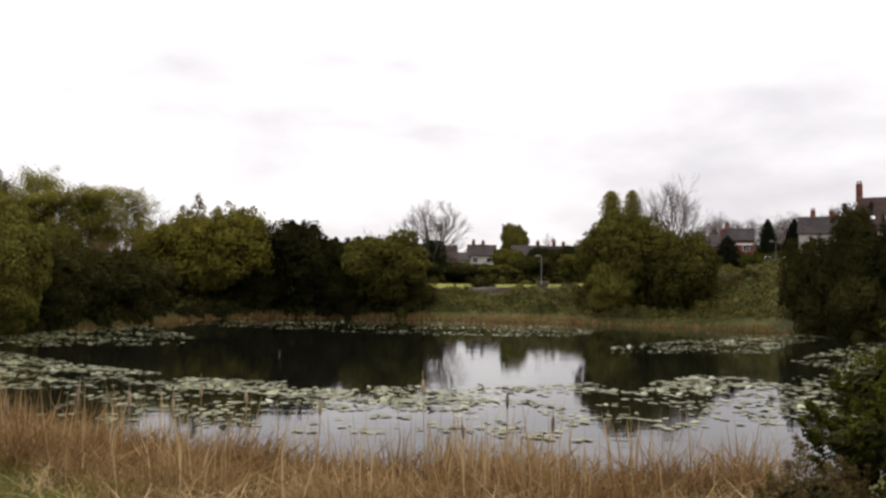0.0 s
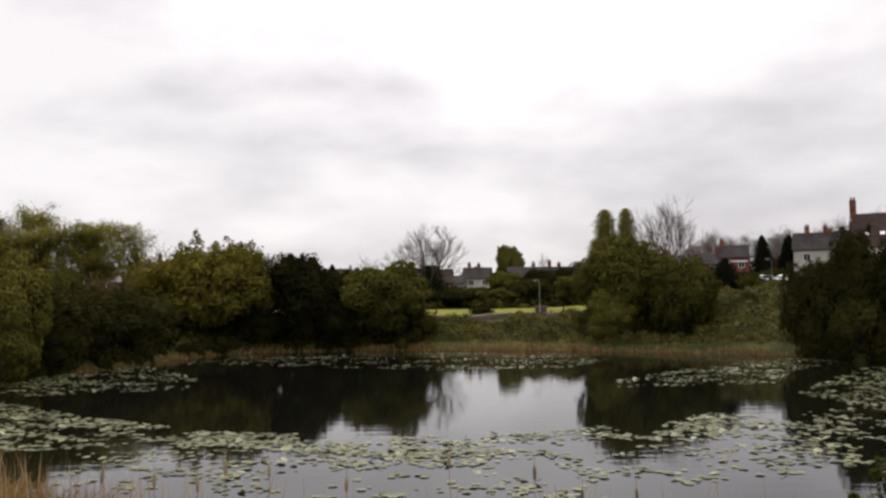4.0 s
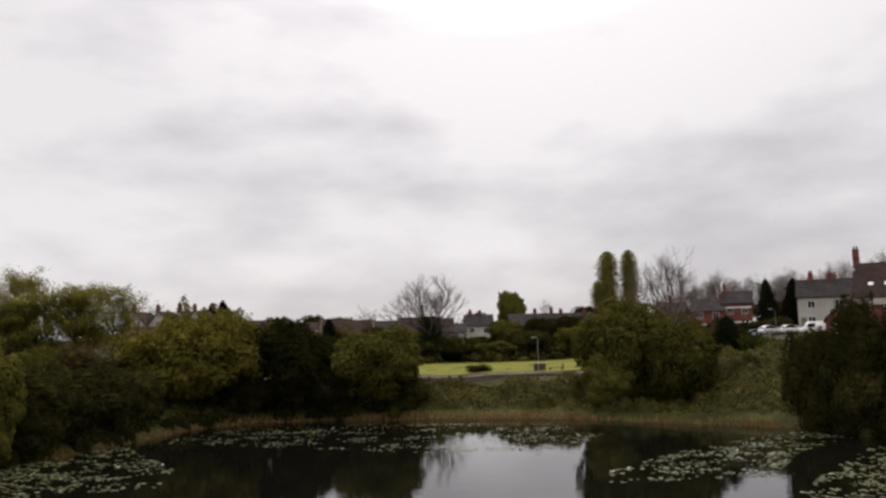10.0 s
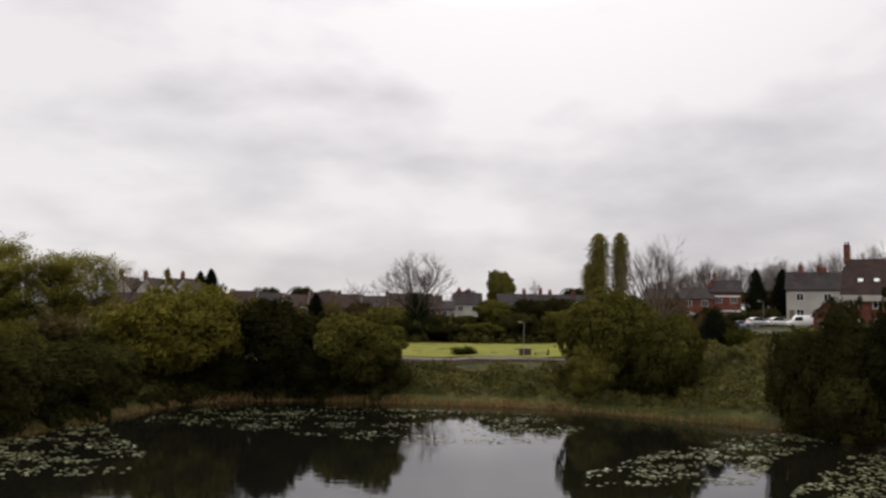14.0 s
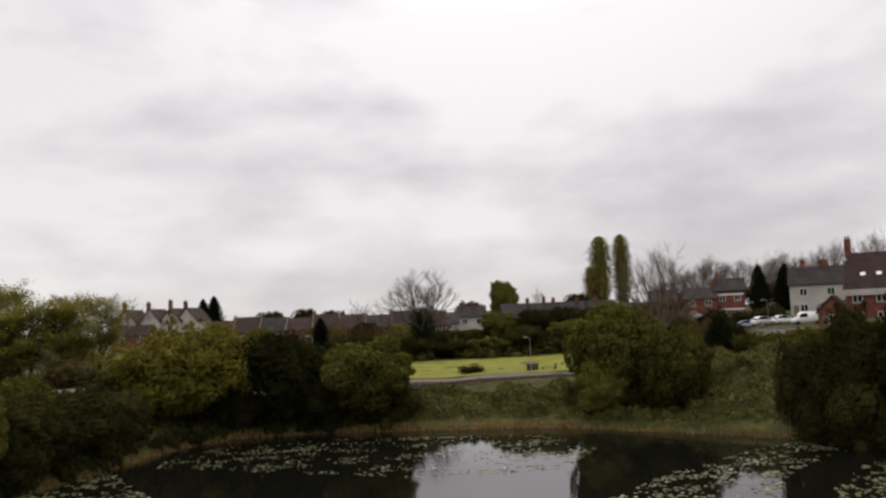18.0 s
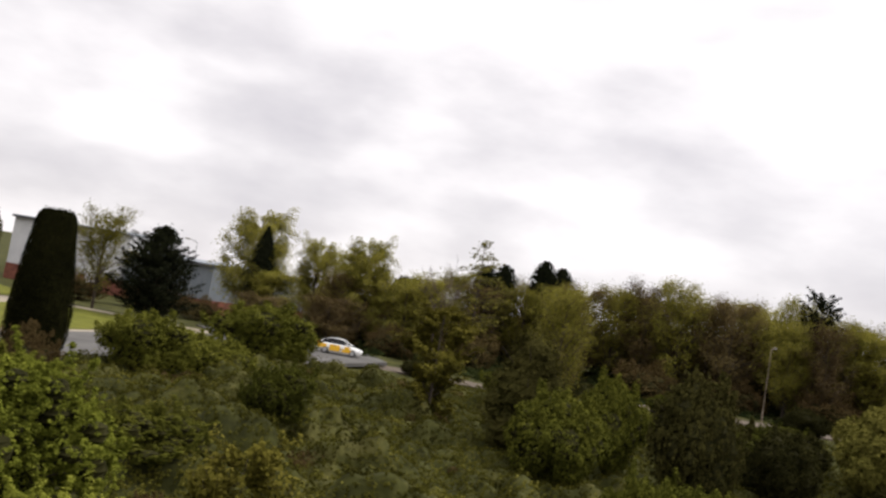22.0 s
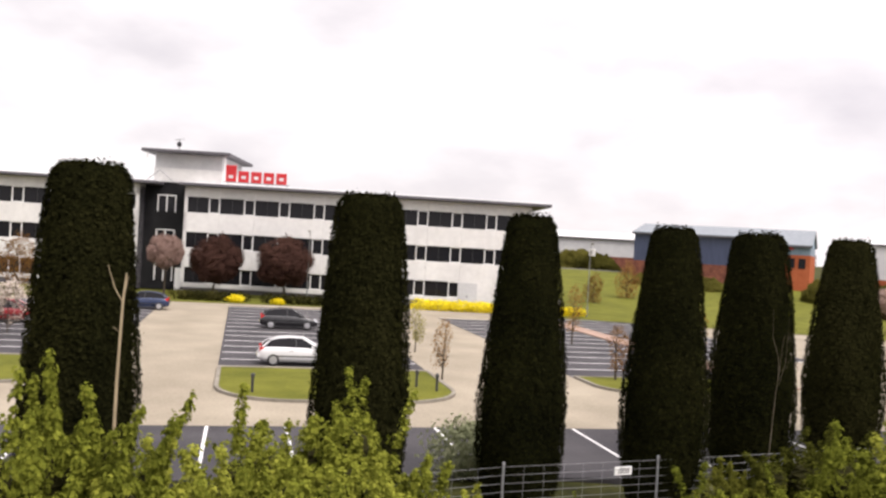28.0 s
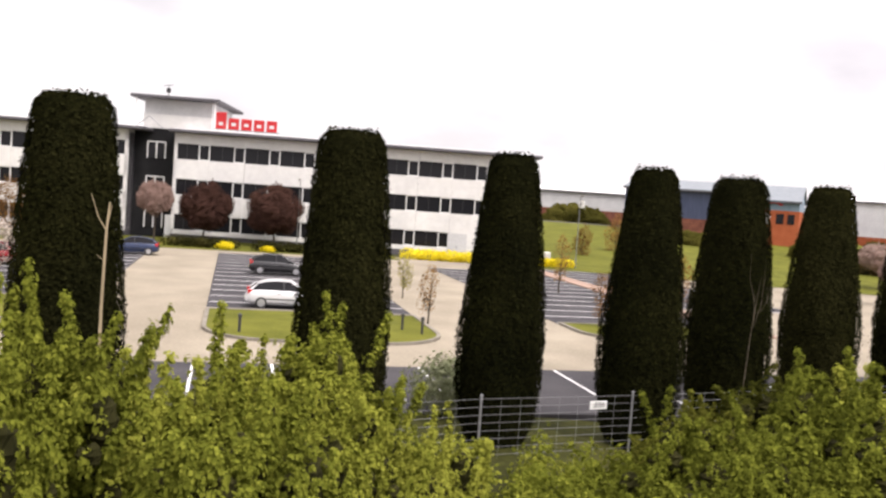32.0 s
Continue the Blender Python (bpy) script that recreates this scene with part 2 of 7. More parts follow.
M_SHEET = surf("grey_sheet_cladding", (0.11, 0.13, 0.15), (0.17, 0.19, 0.21), 3.0, 0.5, 0.1, stretch=(6, 6, 1))
M_WHITESHEET = surf("white_sheet_roofing", (0.55, 0.55, 0.56), (0.72, 0.72, 0.72), 3.0, 0.5, 0.1)
M_WHITEWALL = surf("white_house_render", (0.36, 0.34, 0.30), (0.50, 0.475, 0.43), 2.0, 0.85, 0.2)
M_FRAME = plain("white_window_frame", (0.75, 0.75, 0.74), 0.45)
M_RED = plain("red_sign_paint", (0.40, 0.012, 0.016), 0.4)
M_WHITE = plain("white_paint", (0.78, 0.78, 0.76), 0.5)
M_GALV = plain("galvanised_steel", (0.28, 0.28, 0.29), 0.5, 0.6)
M_GREYPOLE = plain("grey_lamp_column", (0.15, 0.155, 0.15), 0.6, 0.0)
M_TIMBER = surf("weathered_timber", (0.12, 0.095, 0.07), (0.24, 0.20, 0.15), 0.4, 0.9, 0.4, stretch=(1, 1, 0.2))
M_DARKPOST = plain("black_bollard_paint", (0.03, 0.03, 0.03), 0.5)
M_GLASS = plain("dark_window_glass", (0.010, 0.010, 0.012), 0.08)
M_GLASS.node_tree.nodes["Principled BSDF"].inputs["Specular IOR Level"].default_value = 0.22
M_TYRE = plain("tyre_rubber", (0.018, 0.018, 0.018), 0.85)
M_RIM = plain("alloy_rim", (0.50, 0.50, 0.52), 0.35, 0.8)
M_LAMPGLASS = plain("headlamp_glass", (0.62, 0.64, 0.66), 0.12)
M_TAIL = plain("red_lamp_glass", (0.40, 0.012, 0.012), 0.2)
M_PLATE = plain("plain_plate", (0.62, 0.58, 0.30), 0.5)
M_DARKCLAD = surf("dark_bay_cladding", (0.010, 0.010, 0.011), (0.02, 0.02, 0.021), 1.5, 0.8, 0.1)
M_TRIM = plain("black_plastic_trim", (0.022, 0.022, 0.024), 0.6)

L_WILLOW = leaf("willow_leaves", (0.04899, 0.04626, 0.009297), (0.1127, 0.09967, 0.01728), (0.2154, 0.1823, 0.03984), 0.2)
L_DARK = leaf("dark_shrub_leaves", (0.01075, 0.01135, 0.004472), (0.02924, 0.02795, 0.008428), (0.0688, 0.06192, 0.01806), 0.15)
L_BUSH = leaf("shrub_leaves", (0.030, 0.0298, 0.0088), (0.086, 0.081, 0.0175), (0.178, 0.160, 0.038), 0.18)
L_SPRING = leaf("spring_leaves", (0.07912, 0.07224, 0.01376), (0.1789, 0.1625, 0.02924), (0.3311, 0.3079, 0.0688), 0.45)
L_BROWN = leaf("budding_brown_leaves", (0.0473, 0.03096, 0.01376), (0.0903, 0.06364, 0.0258), (0.1591, 0.1247, 0.0473))
L_BRIGHT = leaf("fresh_hawthorn_leaves", (0.04945, 0.05886, 0.008901), (0.1559, 0.1725, 0.02374), (0.3225, 0.3298, 0.05439), 0.3)
L_HEDGE = leaf("hedgerow_leaves", (0.02396, 0.02696, 0.005991), (0.07492, 0.07891, 0.01298), (0.1598, 0.1577, 0.02596), 0.25)
L_YEW = leaf("clipped_yew_leaves", (0.00468, 0.0052, 0.00234), (0.0104, 0.01079, 0.0039), (0.02145, 0.0208, 0.00754), 0.05)
L_FIR = leaf("fir_needles", (0.003308, 0.0045, 0.0027), (0.007088, 0.00855, 0.0045), (0.01512, 0.0171, 0.00855), 0.05)
L_POPLAR = leaf("poplar_leaves", (0.0826, 0.0726, 0.02), (0.1947, 0.1705, 0.048), (0.354, 0.3025, 0.09))
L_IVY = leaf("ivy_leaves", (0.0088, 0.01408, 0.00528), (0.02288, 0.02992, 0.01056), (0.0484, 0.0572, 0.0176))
L_BRAMBLE = leaf("bramble_leaves", (0.02057, 0.02012, 0.004747), (0.07279, 0.06966, 0.01266), (0.1978, 0.1819, 0.03956), drift=0.84, span=0.17)
L_SLOPE = leaf("rough_slope_leaves", (0.02236, 0.01978, 0.00602), (0.07396, 0.06364, 0.01548), (0.172, 0.1419, 0.0387), drift=0.84, span=0.17)
L_PINK = leaf("pink_blossom", (0.2028, 0.1287, 0.1092), (0.3354, 0.234, 0.1989), (0.468, 0.3744, 0.3276), 0.3)
L_CREAM = leaf("cream_blossom", (0.30, 0.235, 0.19), (0.45, 0.38, 0.32), (0.62, 0.56, 0.50), 0.3)
L_PURPLE = leaf("purple_plum_leaves", (0.036, 0.019, 0.016), (0.072, 0.037, 0.029), (0.125, 0.07, 0.05))
L_RUST = leaf("rusty_leaves", (0.12, 0.055, 0.018), (0.20, 0.105, 0.032), (0.30, 0.18, 0.06))
L_YELLOW = leaf("yellow_blossom", (0.45, 0.36, 0.012), (0.68, 0.56, 0.02), (0.85, 0.74, 0.05), 0.3)
L_REED = leaf("dry_reeds", (0.09572, 0.05222, 0.02263), (0.235, 0.1479, 0.06527), (0.4525, 0.3394, 0.1827), 0.3, 0.8)
L_STRAW = leaf("pale_straw", (0.1376, 0.086, 0.0387), (0.2494, 0.1763, 0.086), (0.4128, 0.3182, 0.172), 0.3, 0.8)
L_FRINGE = leaf("dull_brown_reeds", (0.1299, 0.07152, 0.02657), (0.2382, 0.143, 0.0613), (0.3899, 0.2554, 0.1226), 0.2, 0.8)
L_GRASS = leaf("grass_blades", (0.04796, 0.04527, 0.008875), (0.107, 0.09426, 0.01775), (0.1992, 0.1667, 0.04438), 0.4)
L_PAD = leaf("lily_pads", (0.05573, 0.06192, 0.02786), (0.13, 0.1331, 0.06192), (0.2477, 0.2415, 0.1362), 0.05, 0.35)
L_GREYBUSH = leaf("grey_green_leaves", (0.10, 0.12, 0.06), (0.20, 0.22, 0.12), (0.34, 0.35, 0.22), 0.3)

L_PAD.node_tree.nodes["Principled BSDF"].inputs["Specular IOR Level"].default_value = 0.08
M_WATER, n_, l_, b_ = shader("pond_water")
b_.inputs["Base Color"].default_value = (0.004, 0.004, 0.003, 1)
b_.inputs["Roughness"].default_value, b_.inputs["IOR"].default_value = 0.03, 1.33
b_.inputs["Specular IOR Level"].default_value = 0.40
co_ = n_.new("ShaderNodeTexCoord")
mp_ = n_.new("ShaderNodeMapping")
mp_.inputs["Scale"].default_value = (0.5, 1.6, 1)
l_.new(co_.outputs["Object"], mp_.inputs[0])
r1_ = n_.new("ShaderNodeTexNoise")
r1_.inputs["Scale"].default_value, r1_.inputs["Detail"].default_value = 1.1, 3
l_.new(mp_.outputs[0], r1_.inputs["Vector"])
bp_ = n_.new("ShaderNodeBump")
bp_.inputs["Strength"].default_value, bp_.inputs["Distance"].default_value = 0.07, 0.06
l_.new(r1_.outputs[0], bp_.inputs["Height"])
l_.new(bp_.outputs[0], b_.inputs["Normal"])

# ---- mesh building ----


class Shape:
    """Collects vertices and faces for one mesh."""

    def __init__(self):
        self.v, self.f = [], []

    def add(self, verts, faces):
        k = len(self.v)
        self.v += [tuple(p) for p in verts]
        self.f += [tuple(i + k for i in q) for q in faces]
        return self

    def box(self, x0, y0, z0, x1, y1, z1, bev=0.0):
        if bev <= 0:
            return self.add([(x0, y0, z0), (x1, y0, z0), (x1, y1, z0), (x0, y1, z0), (x0, y0, z1), (x1, y0, z1), (x1, y1, z1), (x0, y1, z1)],
                            [(0, 3, 2, 1), (4, 5, 6, 7), (0, 1, 5, 4), (1, 2, 6, 5), (2, 3, 7, 6), (3, 0, 4, 7)])
        rings = []
        for z, i in ((z0, bev), (z0 + bev, 0), (z1 - bev, 0), (z1, bev)):
            rings.append([(x0 + i, y0 + i, z), (x1 - i, y0 + i, z), (x1 - i, y1 - i, z), (x0 + i, y1 - i, z)])
        return self.loft(rings)

    def loft(self, rings, caps=True):
        m = len(rings[0])
        faces = []
        for k in range(len(rings) - 1):
            for i in range(m):
                j = (i + 1) % m
                faces.append((k * m + i, k * m + j, (k + 1) * m + j, (k + 1) * m + i))
        if caps:
            faces.append(tuple(range(m - 1, -1, -1)))
            faces.append(tuple((len(rings) - 1) * m + i for i in range(m)))
        return self.add([p for r in rings for p in r], faces)

    def tube(self, p0, p1, r0, r1, m=8, caps=True):
        p0, p1 = Vector(p0), Vector(p1)
        q = (p1 - p0).to_track_quat("Z", "Y").to_matrix()
        rings = [[p + q @ Vector((r * math.cos(2 * math.pi * i / m), r * math.sin(2 * math.pi * i / m), 0)) for i in range(m)] for p, r in ((p0, r0), (p1, r1))]
        return self.loft(rings, caps)

    def turned(self, profile, m=16, cx=0.0, cy=0.0):
        return self.loft([[(cx + r * math.cos(2 * math.pi * i / m), cy + r * math.sin(2 * math.pi * i / m), z) for i in range(m)] for r, z in profile])

    def prism(self, poly, z0, z1):
        return self.loft([[(x, y, z0) for x, y in poly], [(x, y, z1) for x, y in poly]])

    def mesh(self, name):
        me = bpy.data.meshes.new(name)
        me.from_pydata(self.v, [], self.f)
        me.update()
        return me


def part(name, shape, material, parent=None, label="", at=None, smooth=False):
    me = shape.mesh(name) if isinstance(shape, Shape) else shape
    if not me.materials:
        me.materials.append(material)
    if smooth:
        me.polygons.foreach_set("use_smooth", [True] * len(me.polygons))
    ob = new(name, me)
    ob.parent = parent
    if at is not None:
        ob.matrix_basis = at
    if label:
        tagged(ob, label)
    return ob


def thing(name, at, label, category, group="", kind=""):
    return tagged(at_pose(new(name), at), label, category, group, kind)


def at_pose(ob, m):
    ob.matrix_basis = m
    return ob


def card_mesh(name, P, N, size, long=1.5, droop=0.0, rng=None, extra=None):
    """A mesh of many small folded leaves at points P with normals N."""
    k = len(P)
    R = rng.normal(size=(k, 3))
    if droop:
        R = R * (1 - droop) + np.array([0, 0, -1.6]) * droop
    T = R - (R * N).sum(1, keepdims=True) * N
    T /= np.linalg.norm(T, axis=1, keepdims=True) + 1e-9
    B = np.cross(N, T)
    s = (size * rng.uniform(0.6, 1.4, k))[:, None]
    V = np.stack([P - T * s * long * 0.5, P + B * s * 0.5 + N * s * 0.12, P + T * s * long * 0.5, P - B * s * 0.5 + N * s * 0.12], 1).reshape(-1, 3)
    F = np.arange(4 * k).reshape(-1, 4)
    ev, ef = ([], []) if extra is None else (extra.v, extra.f)
    me = bpy.data.meshes.new(name)
    if ev:
        me.from_pydata(V.tolist() + list(ev), [], F.tolist() + [tuple(i + 4 * k for i in q) for q in ef])
    else:
        me.vertices.add(4 * k)
        me.vertices.foreach_set("co", V.astype(np.float32).ravel())
        me.loops.add(4 * k)
        me.loops.foreach_set("vertex_index", F.astype(np.int32).ravel())
        me.polygons.add(k)
        me.polygons.foreach_set("loop_start", np.arange(0, 4 * k, 4, dtype=np.int32))
        me.update(calc_edges=True)
    me.update()
    return me


def clumped(rng, P, N, k, r):
    """Each point becomes a tuft of k leaves that face away from the tuft's middle."""
    if k < 2:
        return P, N
    d = unit(rng, len(P) * k)
    N2 = np.repeat(N, k, 0)
    d = d * np.where((d * N2).sum(1) < -0.3, -1.0, 1.0)[:, None]
    P2 = np.repeat(P, k, 0) + d * (r * rng.uniform(0.35, 1.0, len(d)) * np.repeat(rng.uniform(0.6, 1.3, len(P)), k))[:, None]
    N2 = N2 * 0.55 + d * 0.85
    return P2, N2 / (np.linalg.norm(N2, axis=1, keepdims=True) + 1e-9)


def unit(rng, k):
    d = rng.normal(size=(k, 3))
    return d / np.linalg.norm(d, axis=1, keepdims=True)


def lobe_points(rng, lobes, n, fuzz=0.12, inner=0.15, shoots=0.3, reach=None, soft=0.25, tight=0.10):
    """Points and normals over the outside of a heap of ellipsoids, with shoots that break the outline."""
    L = np.array(lobes, float)
    area = (L[:, 3] * L[:, 4] + L[:, 3] * L[:, 5] + L[:, 4] * L[:, 5])
    pick = rng.choice(len(L), int(n * 1.8), p=area / area.sum())
    d = unit(rng, len(pick))
    P = L[pick, :3] + d * L[pick, 3:] * rng.normal(1.0, fuzz, len(pick)).clip(0.75, 1.35)[:, None]
    keep = np.ones(len(P), bool)
    for c in L:
        q = (((P - c[:3]) / c[3:]) ** 2).sum(1) < 0.7
        keep &= ~(q & (rng.random(len(P)) > inner))
    keep &= P[:, 2] > 0.02
    P, d = P[keep][:n], d[keep][:n]
    k = int(len(P) * shoots)
    reach = reach or float(np.median(L[:, 3])) * 0.5
    high = np.flatnonzero(d[:, 2] > -0.35)
    root = high[rng.integers(0, len(high), max(8, k // 42))]
    way = d[root] * 0.6 + np.array([0, 0, 0.75]) + unit(rng, len(root)) * 0.35
    far = reach * rng.uniform(0.25, 1.0, len(root)) ** 1.5 * 1.5
    which = rng.integers(0, len(root), k)
    along = rng.uniform(0.0, 1.0, k)
    P[:k] = P[root[which]] + way[which] * (along * far[which])[:, None] + unit(rng, k) * (reach * tight * (1.3 - along))[:, None]
    d[:k] = way[which]
    N = d * (1.1 - soft) + unit(rng, len(d)) * (0.2 + soft) + np.array([0, 0, 0.5])
    return P, N / np.linalg.norm(N, axis=1, keepdims=True)


def lobe_core(rng, lobes, shrink=0.84):
    """The dense inside of a crown: uneven rounded masses, one to a lobe."""
    s = Shape()
    for x, y, z, a, b, c in lobes:
        rings = []
        for e in (-1.25, -0.6, 0.1, 0.75, 1.3):
            rings.append([(x + a * shrink * math.cos(e) * math.cos(u) * w, y + b * shrink * math.cos(e) * math.sin(u) * w, max(0.0, z + c * shrink * math.sin(e) * w))
                          for u, w in ((2 * math.pi * i / 8 + e, rng.uniform(0.88, 1.06)) for i in range(8))])
        s.loft(rings)
    return s


def bush_lobes(rng, W, H, k, low=-0.35, top=1.0, small=(0.15, 0.27), body=0.40):
    lobes = [(0, 0, H * 0.42, W * body * 0.8, W * body * 0.8, H * 0.38)]
    for i in range(k):
        a, e = rng.uniform(0, 2 * math.pi), rng.uniform(low, top) * 1.1
        r = W * rng.uniform(*small) * rng.choice((0.7, 1.0, 1.35))
        out = W * rng.uniform(0.24, 0.42)
        x, y = out * math.cos(a) * math.cos(e), out * math.sin(a) * math.cos(e)
        z = H * 0.44 + H * rng.uniform(0.24, 0.44) * math.sin(e)
        lobes.append((x, y, max(z, r * 0.5), r, r, r * rng.uniform(0.8, 1.15)))
    return lobes


def limbs(rng, H, r, W, k=6, start=0.25):
    """A plain tapered trunk with a few rising limbs, for inside a crown."""
    s = Shape()
    pts = [Vector((0, 0, -0.3))]
    for i in range(1, 6):
        pts.append(Vector((rng.normal(0, 0.02 * H), rng.normal(0, 0.02 * H), H * 0.85 * i / 5)))
    for i in range(5):
        s.tube(pts[i], pts[i + 1], r * (1 - i / 6), r * (1 - (i + 1) / 6), 7, False)
    for i in range(k):
        z = rng.uniform(start, 0.7) * H
        a = rng.uniform(0, 2 * math.pi)
        b = Vector((0, 0, z))
        e = b + Vector((math.cos(a) * W * 0.36, math.sin(a) * W * 0.36, H * rng.uniform(0.1, 0.25)))
        mid = (b + e) / 2 + Vector((0, 0, -0.02 * H))
        s.tube(b, mid, r * 0.4, r * 0.28, 5, False)
        s.tube(mid, e, r * 0.28, r * 0.1, 5, False)
    return s


TEMPLATES = {}


def template(key, name, label, category, parts):
    """Keeps a plant's parts, as (name, mesh, material), to be set out many times."""
    TEMPLATES[key] = (name, label, category, parts)


PLANTED = {}


def plant(key, x, y, z, height, width, turn=0.0, group="", label=""):
    """Sets out a plant whose template is one metre high and one metre wide."""
    name, lab, cat, parts = TEMPLATES[key]
    m = pose(x, y, z, 0, 0, turn) @ Matrix.Diagonal((width, width, height, 1))
    if key in PLANTED:
        ob = copy_thing(PLANTED[key], m)
        ob.matrix_basis = m
    else:
        ob = at_pose(new(name), m)
        for pn, me, mt in parts:
            part(pn, me, mt, ob)
        PLANTED[key] = ob
    return tagged(ob, label or lab, cat, group)


def true_size(me):
    """The size to which a crown is scaled: its outline without the last stray leaves."""
    co = np.empty(len(me.vertices) * 3, np.float32)
    me.vertices.foreach_get("co", co)
    co = co.reshape(-1, 3)
    return 2 * float(np.percentile(np.hypot(co[:, 0], co[:, 1]), 96.5)), float(np.percentile(co[:, 2], 99.2))


def unitised(me, W, H):
    me.transform(Matrix.Diagonal((1 / W, 1 / W, 1 / H, 1)))
    return me


# ---- ground ----
POND = [(-14, 22), (-11, 20), (-7, 17.7), (-4.4, 16.8), (-1, 15.5), (2, 15.2), (4.5, 15.3), (7, 16.6), (10, 17.5), (15, 19), (22, 24), (30, 33), (35, 45), (36, 56), (32, 64),
        (27, 68.5), (24, 71), (16, 77), (10, 81), (-2.6, 83), (-12, 83.5), (-18, 83), (-22.5, 77.5), (-24, 70), (-25.5, 62), (-28.6, 53), (-30.6, 43), (-31, 35), (-29, 29), (-23, 25)]
V2, W2, O2 = np.array([0.62, 0.785]) / 1.00032, np.array([-0.785, 0.62]) / 1.00032, np.array([-21.0, -28.0])
CAR_PARK_Z = 2.78


def park(a, b):
    """A place of the car park: a along its rows, b away from the fence."""
    p = O2 + a * W2 - b * V2
    return float(p[0]), float(p[1])


HILLS = [(0, 0, 1.9), (0, 8, 1.25), (-6, 10, 1.0), (8, 8, 1.5), (-3, 13, 0.6), (3, 13, 0.6), (-10, 5, 2.1), (-20, 9, 2.3), (-12, 14, 1.6), (-22, 18, 1.4), (-8, -8, 2.5), (12, -6, 2.2), (20, 8, 1.8),
         (-16, -10, 2.7), (-30, -4, 2.7), (-41, 2, 2.8), (-45, 8, 2.5), (-58, 16, 2.2), (-75, 24, 2.1), (-70, 39, 2.0), (-58, 61, 2.9), (-47, 78, 4.0), (-36, 91, 4.6), (-45, 100, 4.6), (-44, 40, 1.9), (-38, 55, 1.9), (-33, 72, 2.4),
         (-40, 24, 2.0), (-90, 60, 3.0), (-100, 30, 2.6), (-90, 5, 2.9), (-18, 107, 3.2), (0, 113, 2.9), (12, 119, 2.9), (25, 115, 3.2), (0, 98, 1.9), (14, 95, 1.8), (0, 135, 3.1), (14, 135, 3.2), (0, 165, 4.0), (-10, 190, 4.8), (12, 192, 5.6),
         (20, 242, 9.5), (-25, 200, 6.0), (-70, 222, 8.0), (-84, 217, 5.0), (32, 75, 2.2), (20, 83, 1.4), (17.5, 88, 1.7), (27, 89, 4.4), (31, 88, 4.8), (36, 87, 4.8), (41, 88, 5.0), (33, 98, 3.8), (46, 146, 5.0), (52, 129, 4.9), (54, 143, 7.2), (66, 199, 9.0), (73, 168, 8.4), (64, 128, 8.0), (90, 100, 8.0), (50, 60, 2.2),
         (60, 296, 14.0), (120, 220, 12.0), (0, 400, 14.0), (-150, 300, 10.0), (-200, 100, 5.0), (40, -20, 2.5), (60, 20, 3.0), (0, -80, 2.7), (-60, -60, 2.7), (-30, -40, 2.7), (-100, -60, 2.8), (-130, -20, 3.0), (-120, -90, 3.0), (-60, -20, 2.7), (-80, -5, 2.7), (-20, -100, 2.7), (400, 0, 8.0), (0, -400, 4.0), (-400, -100, 6.0), (0, 900, 20.0), (900, 0, 12.0), (-900, 0, 12.0), (0, -900, 8.0)]
HA = np.array(HILLS, float)


def pond_distance(X, Y, edge=POND):
    """Metres outside the pond's edge, or that of another ring of points; negative within."""
    best = np.full(X.shape, 1e9)
    inside = np.zeros(X.shape, bool)
    for i in range(len(edge)):
        (ax, ay), (bx, by) = edge[i], edge[(i + 1) % len(edge)]
        t = (((X - ax) * (bx - ax) + (Y - ay) * (by - ay)) / ((bx - ax) ** 2 + (by - ay) ** 2)).clip(0, 1)
        best = np.minimum(best, np.hypot(X - ax - t * (bx - ax), Y - ay - t * (by - ay)))
        cross = (ay > Y) != (by > Y)
        with np.errstate(divide="ignore", invalid="ignore"):
            inside ^= cross & (X < (bx - ax) * (Y - ay) / (by - ay + 1e-12) + ax)
    return np.where(inside, -best, best)


def wave(X, Y, s, ph):
    """Smooth random ups and downs about nought, some s * 3 metres from crest to crest."""
    U, V = np.asarray(X, float) / (s * 1.6) + 37.7 * ph, np.asarray(Y, float) / (s * 1.6) - 11.3 * ph
    iu, iv = np.floor(U), np.floor(V)
    fu, fv = U - iu, V - iv
    fu, fv = fu * fu * (3 - 2 * fu), fv * fv * (3 - 2 * fv)

    def h(a, b):
        q = np.sin(a * 127.1 + b * 311.7 + ph * 17.0) * 43758.5453
        return (q - np.floor(q)) * 2 - 1

    return (h(iu, iv) * (1 - fu) + h(iu + 1, iv) * fu) * (1 - fv) + (h(iu, iv + 1) * (1 - fu) + h(iu + 1, iv + 1) * fu) * fv


def in_park(X, Y):
    a = (X - O2[0]) * W2[0] + (Y - O2[1]) * W2[1]
    b = -(X - O2[0]) * V2[0] - (Y - O2[1]) * V2[1]
    return ((b + 11.5) / 2.5).clip(0, 1) * ((a + 60) / 4).clip(0, 1)


